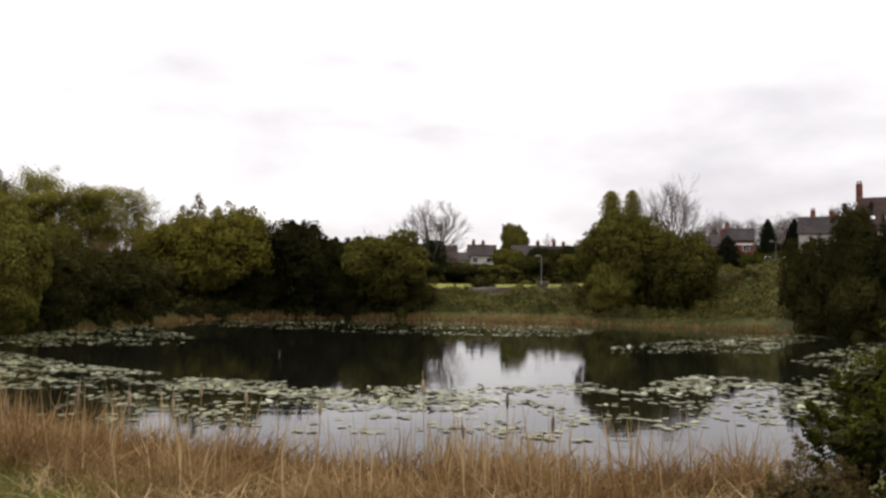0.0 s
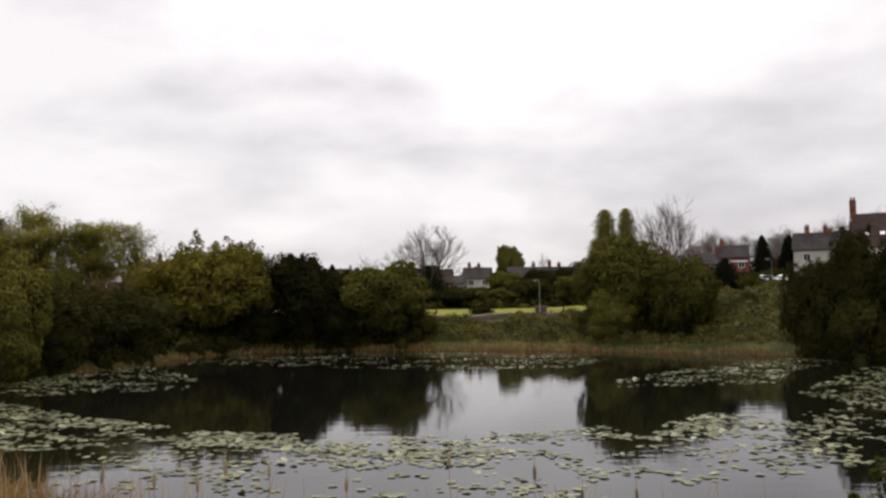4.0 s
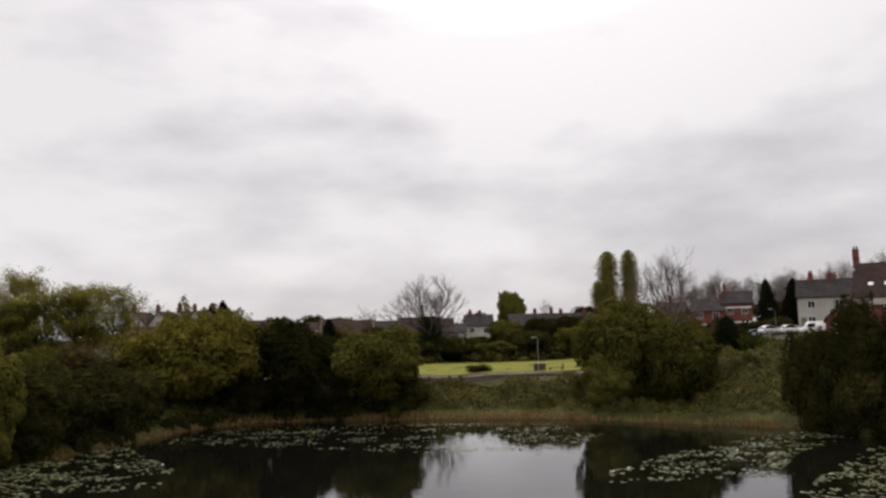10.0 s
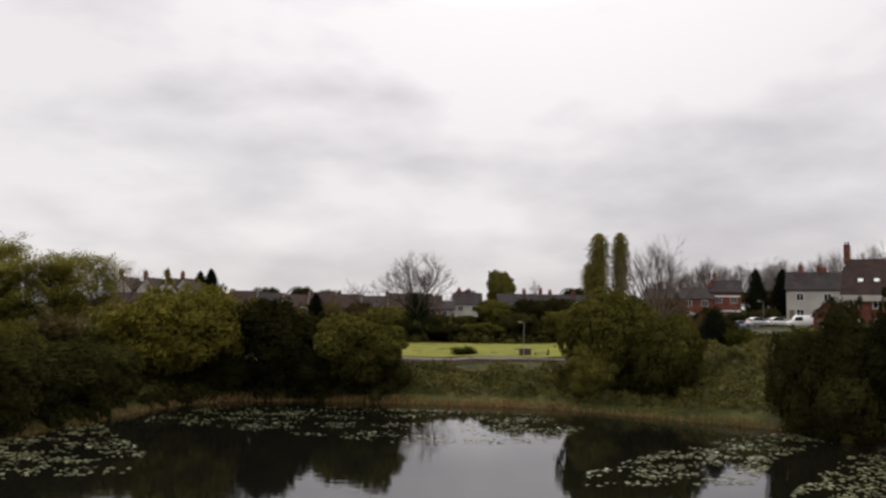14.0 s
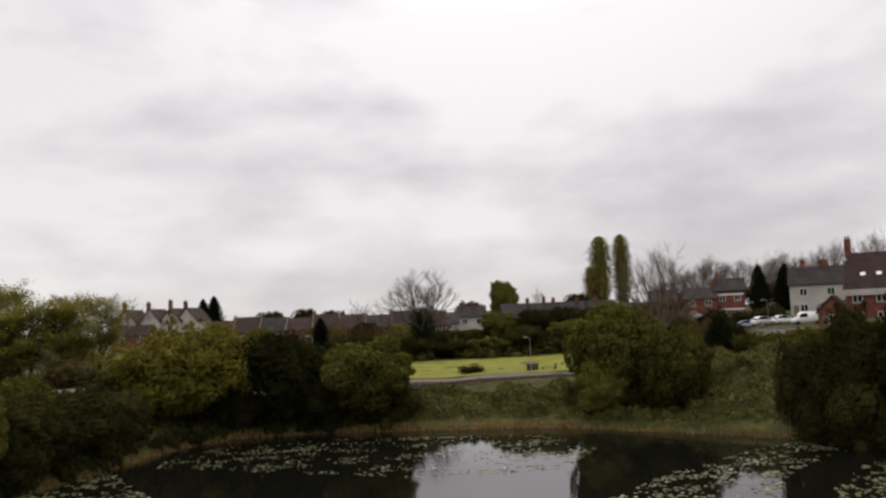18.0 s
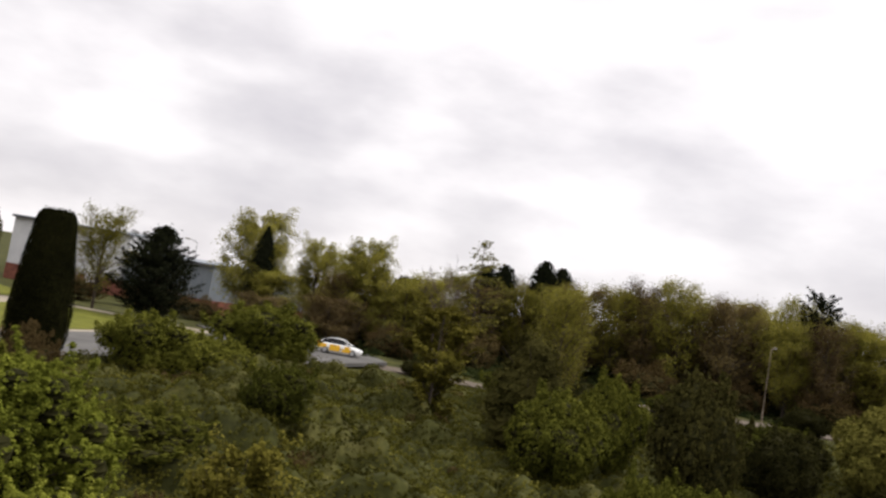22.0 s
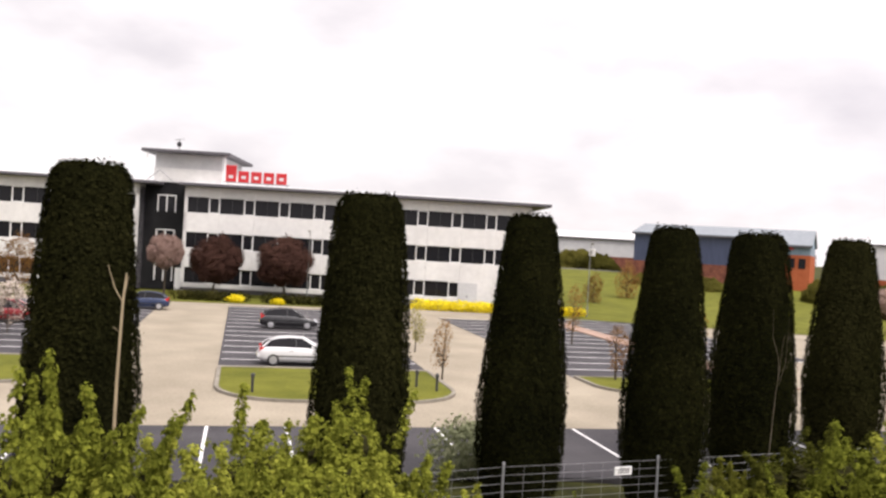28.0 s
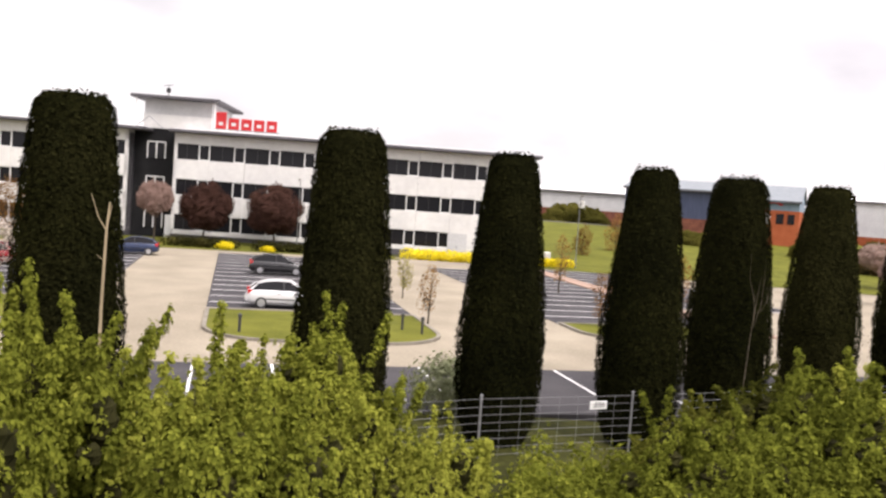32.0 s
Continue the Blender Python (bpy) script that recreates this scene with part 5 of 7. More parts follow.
make_yew("yew_broad", 60, 0.67)
make_yew("yew_narrow", 61, 0.545)
make_yew("yew_mid", 62, 0.60)
YEWS = [(-9.3, -17.6, 10.4, 1.15, "broad"), (-13.84, -13.63, 10.12, 1.06, "broad"), (-17.5, -11.6, 9.92, 1.04, "narrow"), (-20.5, -9.2, 9.85, 1.04, "narrow"), (-25.6, -8.7, 9.95, 1.22, "mid"), (-30.6, -7.3, 10.0, 1.22, "narrow"),
        (-34.0, -4.9, 10.2, 1.3, "mid"), (-35.9, -2.2, 10.1, 1.25, "mid"), (-41.3, 0.7, 10.1, 1.3, "mid")]
for i, (x, y, top, w, shape_) in enumerate(YEWS):
    z = max(z_at(x, y), 2.6) - 0.1
    plant("yew_" + shape_, x, y, z, (top - z) / 7.6, w, i * 77.0, "row of clipped yews")
plant("dead", -8.8, -15.3, z_at(-8.8, -15.3) - 0.1, 8.5 - z_at(-8.8, -15.3), 0.95, 150.0)
set_plant("thin", -23.9, -7.4, 7.9, 0.85)

# ---- car park ----
Z = CAR_PARK_Z


def flat(name, corners, z, material, label, category, thick=0.3, kind="structure"):
    s = Shape()
    s.prism([park(a, b) for a, b in corners], z - thick, z)
    return tagged(part(name, s, material), label, category, kind=kind)


def rounded(a0, b0, a1, b1, r, k=6, ends=(1, 1, 1, 1)):
    """Corners of a rounded plot; ends tells which corners are round."""
    pts = []
    for (ca, cb, start), on in zip(((a0, b0, 180), (a1, b0, 270), (a1, b1, 0), (a0, b1, 90)), ends):
        if not on:
            pts.append((ca, cb))
            continue
        ox, oy = ca + (r if ca == a0 else -r), cb + (r if cb == b0 else -r)
        pts += [(ox + r * math.cos(radians(start + 90 * i / k)), oy + r * math.sin(radians(start + 90 * i / k))) for i in range(k + 1)]
    return pts


flat("pavement", [(-60, -6.2), (75, -6.2), (75, 46), (-60, 46)], Z, M_PAVING, "buff block-paved lanes of the office car park", "paving")
flat("parking_bays", [(-60, -12.5), (40, -12.5), (40, -6.2), (-60, -6.2)], Z + 0.004, M_ASPHALT, "dark asphalt parking bays along the fence", "parking bay")
flat("parking_bays", [(-0.3, 6.2), (9.8, 6.2), (9.8, 40), (-0.3, 40)], Z + 0.006, M_ASPHALT, "dark asphalt parking bays in the middle of the car park", "parking bay")
flat("parking_bays", [(17.2, 5.5), (27, 5.5), (27, 36), (17.2, 36)], Z + 0.006, M_ASPHALT, "dark asphalt parking bays with white lines", "parking bay")
flat("parking_bays", [(-17, 8.5), (-5.8, 8.5), (-5.8, 40), (-17, 40)], Z + 0.006, M_ASPHALT, "dark asphalt parking bays near the entrance", "parking bay")
flat("pavement", [(27, 3), (28.6, 3), (28.6, 40), (27, 40)], Z + 0.08, M_PINK, "narrow pink block-paved path between the bays", "paving")
flat("parking_bays", [(28.6, 14), (38, 14), (38, 40), (28.6, 40)], Z + 0.006, M_ASPHALT, "dark asphalt parking bays beside the pink path", "parking bay")
flat("road", [(40, -10), (78, -12), (90, -4), (80, 10), (75, 4), (40, 2)], Z + 0.012, M_ROAD, "pale estate road leading away past the yews", "road")

for lab, ol in (("small lawn with a kerb at the end of the parking bays", rounded(-0.3, -2.1, 9.8, 6.1, 3.0, 8, (1, 1, 0, 0))), ("small kerbed lawn with a sapling", rounded(17.2, 1.0, 27, 5.4, 2.0, 8, (1, 1, 0, 0))),
                ("small kerbed lawn near the entrance bays", rounded(-17, 1.0, -6.2, 8.3, 2.6, 8, (1, 1, 0, 0)))):
    isl = thing("grass_island", pose(0, 0, 0), lab, "lawn", "car park lawns")
    cx, cy = np.mean(ol, 0)
    s = Shape()
    inner = [(cx + (a - cx) * 0.965, cy + (b - cy) * 0.955) for a, b in ol]
    rings = [[(*park(a, b), z) for a, b in pts] for pts, z in ((ol, Z - 0.1), (ol, Z + 0.12), (inner, Z + 0.12), (inner, Z + 0.02))]
    s.loft(rings, False)
    part("kerb", s, M_KERB, isl, "buff concrete kerb")
    s = Shape()
    s.add([(*park(cx, cy), Z + 0.22)] + [(*park(a, b), Z + 0.09) for a, b in inner], [(0, 1 + i, 1 + (i + 1) % len(inner)) for i in range(len(inner))])
    part("lawn", s, M_LAWN, isl, smooth=True)


def paint_line(a0, b0, a1, b1, w=0.1):
    p, q = Vector((*park(a0, b0), 0)), Vector((*park(a1, b1), 0))
    n = Vector((-(q - p).y, (q - p).x, 0)).normalized() * w / 2
    s = Shape().prism([tuple((p - n)[:2]), tuple((q - n)[:2]), tuple((q + n)[:2]), tuple((p + n)[:2])], Z + 0.005, Z + 0.012)
    ob = part("bay_line", s, M_LINE)
    tagged(ob, "white painted parking bay line on asphalt", "road marking", "parking bay lines")


for i in range(24):
    a = -40 + 2.55 * i + 1.45
    paint_line(a, -11.4, a, -6.3)
for i in range(14):
    paint_line(-0.2, 6.4 + 2.5 * i, 9.7, 6.4 + 2.5 * i)
for i in range(13):
    paint_line(17.3, 5.8 + 2.5 * i, 26.9, 5.8 + 2.5 * i)
    paint_line(-16.9, 8.8 + 2.5 * i, -5.9, 8.8 + 2.5 * i)
for i in range(11):
    paint_line(28.8, 14.2 + 2.5 * i, 37.8, 14.2 + 2.5 * i)

# lawns and beds before the offices
bank = Shape()
for i in range(7):
    bank.v += [(*park(29 + 16 * i / 6, 41 + 60 * i / 6), Z + 0.05 + 3.4 * (i / 6) ** 1.4), (*park(75 + 25 * i / 6, 24 + 60 * i / 6), Z + 0.05 + 3.4 * (i / 6) ** 1.4)]
bank.f = [(2 * i, 2 * i + 1, 2 * i + 3, 2 * i + 2) for i in range(6)]
tagged(part("lawn", bank, M_LAWN, smooth=True), "mown lawn sloping up beside the offices", "lawn", kind="structure")
flat("lawn", [(-40, 43), (16, 42.5), (16, 54), (-40, 58)], Z + 0.05, M_LAWN, "grass strip in front of the offices", "lawn")
flat("lawn", [(42, 3), (72, 5), (72, 22), (42, 12)], Z + 0.05, M_LAWN, "mown verge beside the estate road", "lawn")
flat("road", [(45, 101), (100, 84), (103, 91), (47, 108)], Z + 3.47, M_ROAD, "pale road climbing past the offices", "road", 0.8)


def hedge(a0, b0, a1, b1, h, w, mat, name, label, n, size, category, seed):
    rng = np.random.default_rng(seed)
    t = rng.uniform(0, 1, n)
    d = unit(rng, n)
    off = d * np.array([w / 2, w / 2, h / 2]) * (1 + 0.15 * np.sin(t * 37))[:, None] * rng.normal(1, 0.1, n)[:, None]
    A, B = np.array(park(a0, b0)), np.array(park(a1, b1))
    P = np.concatenate([A + (B - A) * t[:, None], np.full((n, 1), Z + h / 2)], 1) + off
    P[:, 2] = P[:, 2].clip(Z + 0.03)
    N = d + 0.6 * unit(rng, n)
    N /= np.linalg.norm(N, axis=1, keepdims=True)
    ob = part(name, card_mesh(name, P, N, size, 1.4, 0, rng), mat)
    return tagged(ob, label, category)


hedge(17, 44.5, 28, 43.2, 1.0, 1.6, L_YELLOW, "flower_bed", "bed of bright yellow flowering shrubs by the office wall", 5000, 0.13, "flower bed", 70)
hedge(28.5, 43.2, 33, 42.5, 0.9, 1.4, L_YELLOW, "flower_bed", "bed of bright yellow flowering shrubs by the office wall", 2200, 0.13, "flower bed", 71)
hedge(-5, 45, 1.0, 44.5, 0.9, 1.5, L_DARK, "hedge", "low clipped green hedge in front of the offices", 2500, 0.13, "hedge", 72)
hedge(3, 44.4, 15, 43.6, 0.9, 1.5, L_DARK, "hedge", "low clipped green hedge in front of the offices", 4500, 0.13, "hedge", 73)
hedge(-0.2, 43.8, 0.6, 43.7, 0.7, 1.0, L_YELLOW, "flower_clump", "small clump of yellow flowers in the grass strip", 700, 0.12, "flowers", 74)
hedge(3.7, 43.2, 4.2, 43.1, 0.55, 0.8, L_YELLOW, "flower_clump", "small clump of yellow flowers in the grass strip", 700, 0.12, "flowers", 75)
hedge(6.4, -12.2, 8.6, -12.6, 1.5, 1.6, L_GREYBUSH, "variegated_bush", "pale variegated bush between the clipped yews", 5000, 0.09, "bush", 76)


def in_park_plant(key, a, b, h, w, label="", group=""):
    x, y = park(a, b)
    plant(key, x, y, Z - 0.05, h, w, rnd.uniform(0, 360), group, label)


in_park_plant("blossom", -6.4, 49, 5.8, 3.4)
in_park_plant("plum", -1.8, 50.5, 6.0, 5.0, group="plum trees")
in_park_plant("plum", 4.6, 49.5, 6.2, 5.8, group="plum trees")
in_park_plant("rust", -19, 48, 5.2, 4.0)
set_plant("cream_blossom", -21.9, -48.4, 5.8, 2.9, base=Z)
set_plant("cream_blossom", -20.1, -49.3, 5.3, 2.4, base=Z)
in_park_plant("sapling_g", 10.6, 13.5, 2.6, 1.1)
in_park_plant("sapling", 10.0, 4.0, 2.9, 1.2)
in_park_plant("sapling_g", 9.2, 43, 2.8, 2.2)
in_park_plant("sapling", 19.0, 4.3, 2.9, 1.5)
in_park_plant("sapling", 23, 20, 4.2, 1.4)
in_park_plant("sapling", 27.8, 12, 3.6, 1.4)
in_park_plant("rust", 47, 62, 5.6, 3.0)
in_park_plant("rust", 40, 56, 4.2, 2.4)
in_park_plant("blossom", 52, 21, 3.8, 3.2)
in_park_plant("blossom", 57, 17, 3.6, 2.6)

# ---- wire fence along the car park ----
FENCE = [(-4.0, -14.9), (-9.2, -13.3), (-14.0, -11.7), (-15.8, -10.9), (-19.4, -8.8), (-22.9, -6.9), (-26.6, -4.9), (-30.5, -3.2)]
fence = thing("wire_fence", pose(0, 0, 0), "galvanised wire mesh fence along the car park edge", "fence")
for i, (x, y) in enumerate(FENCE):
    s = Shape().tube((x, y, z_at(x, y) - 0.3), (x, y, 4.3), 0.027, 0.027, 8)
    s.tube((x, y, 4.3), (x, y, 4.33), 0.045, 0.03, 8)
    part("post", s, M_GALV, fence)
for (x0, y0), (x1, y1) in zip(FENCE, FENCE[1:]):
    for k in range(9):
        z = 4.22 - 0.19 * k
        part("rail_wire", Shape().tube((x0, y0, z), (x1, y1, z), 0.0055, 0.0055, 5), M_GALV, fence)
    m = int(math.hypot(x1 - x0, y1 - y0) / 0.5)
    for k in range(1, m):
        f = k / m
        part("upright_wire", Shape().tube((x0 + (x1 - x0) * f, y0 + (y1 - y0) * f, 2.65), (x0 + (x1 - x0) * f, y0 + (y1 - y0) * f, 4.22), 0.004, 0.004, 4), M_GALV, fence)
notice = thing("fence_notice", pose(-18.62, -9.33, 3.98, 0, 0, -29), "small white notice fixed on the wire fence", "sign")
part("plate", Shape().box(-0.24, -0.012, -0.1, 0.24, 0.012, 0.1, 0.004), M_WHITE, notice)
for k in range(3):
    part("text_bar", Shape().box(-0.18, 0.013, 0.05 - 0.05 * k, 0.12 + 0.02 * k, 0.016, 0.07 - 0.05 * k), M_TRIM, notice)

# ---- offices ----
OA, OB = Vector((-51.0, -74.7, 0)), Vector((-74.2, -47.9, 0))
OU = (OB - OA).normalized()
OW = Vector((OU.y, -OU.x, 0))
OROT = Matrix((( OU.x, -OW.x, 0, OA.x), (OU.y, -OW.y, 0, OA.y), (0, 0, 1, Z), (0, 0, 0, 1)))
office = thing("office_building", OROT, "long three-storey white office building with dark window bands", "building")
LEN = (OB - OA).length
DEPTH = 14.0
STOREY = 3.58


def wing(x0, x1, modules, skip_ground_from=99):
    """One wing: white bands, recessed window bands with frames, a dark flat roof that overhangs."""
    part("wall", Shape().box(x0, 0.35, 0, x1, DEPTH, 3 * STOREY - 0.3), M_ROOFEDGE, office)
    for x, d in ((x0, 0), (x1, 0)):
        part("end_wall", Shape().box(x - (0.0 if x == x0 else 0.3), 0.0, 0.5, x + (0.3 if x == x0 else 0.0), DEPTH, 3 * STOREY), M_CLAD, office)
    part("plinth", Shape().box(x0, 0.1, -0.5, x1, 0.4, 0.5), M_ROOFEDGE, office)
    step = (x1 - x0) / modules
    for f in range(4):
        zl, zh = (f * STOREY - 1.05 if f else 0.5), (f * STOREY + 0.95 if f < 3 else 3 * STOREY)
        for k in range(modules):
            part("panel", Shape().box(x0 + k * step + 0.012, 0.0, zl, x0 + (k + 1) * step - 0.012, 0.3, zh - 0.006 if f < 3 else zh, 0.008), M_CLAD, office)
    for f in range(3):
        zl, zh = f * STOREY + 0.95, (f + 1) * STOREY - 1.05
        for k in range(modules):
            x = x0 + k * step
            if f == 0 and k >= skip_ground_from:
                part("panel", Shape().box(x + 0.012, 0.0, zl, x + step - 0.012, 0.3, zh, 0.008), M_CLAD, office)
                continue
            win = part("window", Shape().box(x + 0.03, 0.2, zl, x + step - 0.03, 0.24, zh), M_GLASS, office)
            fr = Shape()
            c = x + step * 0.70
            for q in (c, x + step - 0.05):
                fr.box(q - 0.045, 0.10, zl, q + 0.045, 0.2, zh)
            fr.box(c, 0.10, zl, x + step - 0.05, 0.2, zl + 0.07)
            fr.box(c, 0.10, zh - 0.07, x + step - 0.05, 0.2, zh)
            part("frame", fr, M_FRAME, win, "white window frame")
            part("mullion", Shape().box(x + step * 0.35 - 0.02, 0.14, zl, x + step * 0.35 + 0.02, 0.2, zh), M_TRIM, win)
    part("roof", Shape().box(x0 - 0.4, -1.0, 3 * STOREY + 0.004, x1 + 1.9, DEPTH + 1, 3 * STOREY + 0.32, 0.06), M_ROOFEDGE, office, "dark flat roof edge")
    part("roof_deck", Shape().box(x0, -0.6, 3 * STOREY + 0.324, x1 + 1.5, DEPTH + 0.6, 3 * STOREY + 0.42, 0.03), M_WHITESHEET, office)


wing(0, LEN, 10, 8)
wing(-39.0, -4.6, 9)
part("entrance_bay", Shape().box(-4.6, 2.0, 0, 0, DEPTH - 1, 3 * STOREY + 0.4), M_DARKCLAD, office, "dark recessed entrance bay")
for f in range(3):
    w = part("window", Shape().box(-3.2, 1.95, f * STOREY + 0.9, -1.4, 1.99, f * STOREY + 2.6), M_GLASS, office)
    fr = Shape()
    for x in (-3.2, -2.3, -1.4):
        fr.box(x - 0.05, 1.88, f * STOREY + 0.9, x + 0.05, 1.95, f * STOREY + 2.6)
    fr.box(-3.2, 1.88, f * STOREY + 2.54, -1.4, 1.95, f * STOREY + 2.64)
    part("frame", fr, M_FRAME, w, "white window frame")
dr = part("door", Shape().box(-1.1, 1.9, 0.0, -0.2, 1.97, 2.3), M_WHITE, office, "white entrance door panel")
dr = part("door", Shape().box(LEN - 7.2, -0.05, 0.05, LEN - 5.2, -0.003, 2.5), M_GREYWALL, office, "plain pale service door")
part("handle", Shape().box(LEN - 6.3, -0.09, 1.0, LEN - 6.15, -0.05, 1.25), M_GALV, dr)
# roof-top plant room with an overhanging roof
part("plant_room", Shape().box(-3.9, 2.6, 3 * STOREY + 0.42, 3.0, 13.0, 3 * STOREY + 3.4), M_GREYWALL, office, "grey rendered plant room")
part("plant_room_base", Shape().box(-3.96, 2.54, 3 * STOREY + 0.42, 3.06, 13.06, 3 * STOREY + 1.9), M_CLAD, office)
part("plant_room_roof", Shape().box(-5.0, 1.2, 3 * STOREY + 3.4, 4.0, 14.4, 3 * STOREY + 3.75, 0.08), M_ROOFEDGE, office, "dark overhanging roof")
for x in (-4.5, 3.5):
    part("roof_post", Shape().tube((x, 1.7, 3 * STOREY + 0.4), (x, 1.7, 3 * STOREY + 3.4), 0.07, 0.07, 8), M_FRAME, office)
br = Shape()
for x0, x1 in ((-4.6, -3.2), (-3.2, -1.8)):
    br.tube((x0, 2.0, 3 * STOREY + (0.45 if x0 == -4.6 else 1.6)), (x1, 2.0, 3 * STOREY + (1.6 if x0 == -4.6 else 0.45)), 0.05, 0.05, 6)
part("roof_brace", br, M_GALV, office)
an = Shape().tube((-2.2, 5, 3 * STOREY + 3.7), (-2.2, 5, 3 * STOREY + 5.2), 0.05, 0.04, 8)
an.box(-2.4, 4.85, 3 * STOREY + 4.4, -2.0, 5.15, 3 * STOREY + 4.9, 0.05).tube((-2.7, 5, 3 * STOREY + 5.1), (-1.7, 5, 3 * STOREY + 5.25), 0.03, 0.03, 6)
part("antenna", an, M_TRIM, office)
# the red roof sign: plain rounded blocks, with a rail under them
sign = thing("roof_sign", OROT @ pose(3.9, 0.4, 3 * STOREY + 0.42), "large red rooftop sign of plain block shapes", "sign")
for k in range(5):
    x, h = k * 1.28, (1.7 if k == 0 else 1.15)
    s = Shape().box(x, 0, 0.3, x + 1.05, 0.18, 0.3 + h, 0.05)
    part("sign_block", s, M_RED, sign)
    part("sign_gap", Shape().box(x + 0.3, -0.012, 0.66, x + 0.75, 0.0, 0.66 + 0.32), M_GREYWALL, sign)
part("sign_rail", Shape().box(-0.2, 0.06, 0.2, 6.5, 0.14, 0.3), M_GALV, sign)
for k in range(4):
    part("sign_leg", Shape().box(0.2 + 2 * k, 0.06, 0.0, 0.28 + 2 * k, 0.14, 0.2), M_GALV, sign)

# ---- cars ----


def loft_car(stations):
    """A closed body from cross-sections: x, half width, sill height, shoulder height, top height, top half width."""
    rings = []
    for x, w, lo, sh, top, tw in stations:
        rings.append([(x, -w * 0.92, lo), (x, -w, lo + (sh - lo) * 0.3), (x, -w, sh - 0.05), (x, -w * 0.96, sh), (x, -tw, top), (x, tw, top), (x, w * 0.96, sh), (x, w, sh - 0.05), (x, w, lo + (sh - lo) * 0.3), (x, w * 0.92, lo)])
    return Shape().loft(rings)


def car(at, paint, label, kind="hatch", stripes=None, size=1.0):
    ob = thing("car", at @ Matrix.Scale(size, 4), label, "car", "parked cars")
    L = 4.2 if kind == "hatch" else 4.5
    h = L / 2
    body = loft_car([(-h, 0.62, 0.42, 0.62, 0.66, 0.58), (-h + 0.10, 0.80, 0.30, 0.82, 0.86, 0.7), (-h + 0.35, 0.85, 0.24, 0.93, 0.97, 0.72), (-h + 1.0, 0.87, 0.22, 0.95, 0.98, 0.74), (0.2, 0.87, 0.21, 0.93, 0.96, 0.74),
                     (h - 1.25, 0.87, 0.22, 0.88, 0.92, 0.74), (h - 0.5, 0.84, 0.24, 0.76, 0.80, 0.66), (h - 0.14, 0.76, 0.30, 0.62, 0.66, 0.58), (h, 0.6, 0.40, 0.54, 0.56, 0.5)])
    part("body", body, paint, ob, smooth=True)
    if kind == "hatch":
        cab = [(-h + 0.16, 0.71, 0.95), (-h + 0.55, 0.63, 1.27), (-h + 1.0, 0.59, 1.41), (-h + 1.6, 0.58, 1.46), (0.2, 0.57, 1.43), (h - 1.0, 0.71, 0.92)]
    else:
        cab = [(-h + 0.75, 0.72, 0.95), (-h + 1.35, 0.60, 1.36), (-h + 1.7, 0.58, 1.41), (0.2, 0.57, 1.42), (0.5, 0.56, 1.38), (h - 1.15, 0.70, 0.92)]
    g = Shape()
    rings = [[(x, -0.74, 0.93), (x, -w, z), (x, w, z), (x, 0.74, 0.93)] for x, w, z in cab]
    g.loft(rings)
    part("glasshouse", g, M_GLASS, ob, "dark tinted windows", smooth=False)
    roof = Shape().loft([[(x, -w - 0.012, z + 0.004), (x, -w * 0.6, z + 0.035), (x, w * 0.6, z + 0.035), (x, w + 0.012, z + 0.004)] for x, w, z in cab[1:-1]])
    part("roof", roof, paint, ob, smooth=True)
    for sy in (-1, 1):
        for a, b in ((cab[0], cab[1]), (cab[-1], cab[-2])):
            part("pillar", Shape().tube((a[0], sy * 0.745, 0.93), (b[0], sy * (b[1] + 0.008), b[2] + 0.006), 0.045, 0.035, 6), paint, ob)
        part("pillar", Shape().tube((-0.15, sy * 0.755, 0.93), (-0.2, sy * 0.592, 1.43), 0.035, 0.03, 6), M_TRIM, ob)
        part("side_trim", Shape().box(-h + 0.9, sy * 0.872 - 0.012, 0.48, h - 0.95, sy * 0.872 + 0.012, 0.55, 0.006), M_TRIM, ob)
        part("headlight", Shape().box(h - 0.34, sy * 0.62 - 0.14, 0.56, h - 0.10, sy * 0.62 + 0.14, 0.70, 0.03), M_LAMPGLASS, ob)
        part("tail_light", Shape().box(-h + 0.06, sy * 0.70 - 0.10, 0.72, -h + 0.30, sy * 0.70 + 0.12, 0.98, 0.03), M_TAIL, ob)
        part("door_mirror", Shape().box(0.62, sy * 0.92 - 0.09, 0.95, 0.76, sy * 0.92 + 0.09, 1.08, 0.03), paint, ob)
        part("door_handle", Shape().box(-0.5, sy * 0.885 - 0.012, 0.80, -0.3, sy * 0.885 + 0.012, 0.83), M_TRIM, ob)
        for x in (-h + 0.78, h - 0.82):
            wheel = part("wheel", Shape().loft([[(x + r * math.cos(2 * math.pi * i / 20), y, 0.31 + r * math.sin(2 * math.pi * i / 20)) for i in range(20)] for r, y in ((0.25, sy * 0.66), (0.31, sy * 0.69), (0.315, sy * 0.83), (0.29, sy * 0.885), (0.21, sy * 0.89))]), M_TYRE, ob)
            part("rim", Shape().loft([[(x + r * math.cos(2 * math.pi * i / 16), y, 0.31 + r * math.sin(2 * math.pi * i / 16)) for i in range(16)] for r, y in ((0.2, sy * 0.86), (0.205, sy * 0.894), (0.16, sy * 0.897), (0.05, sy * 0.905))]), M_RIM, wheel, "silver alloy rim")
    part("bumper", Shape().box(-h - 0.04, -0.74, 0.36, -h + 0.16, 0.74, 0.60, 0.05), paint, ob)
    part("number_plate", Shape().box(-h - 0.052, -0.26, 0.46, -h - 0.042, 0.26, 0.57), M_PLATE, ob, "plain yellow plate")
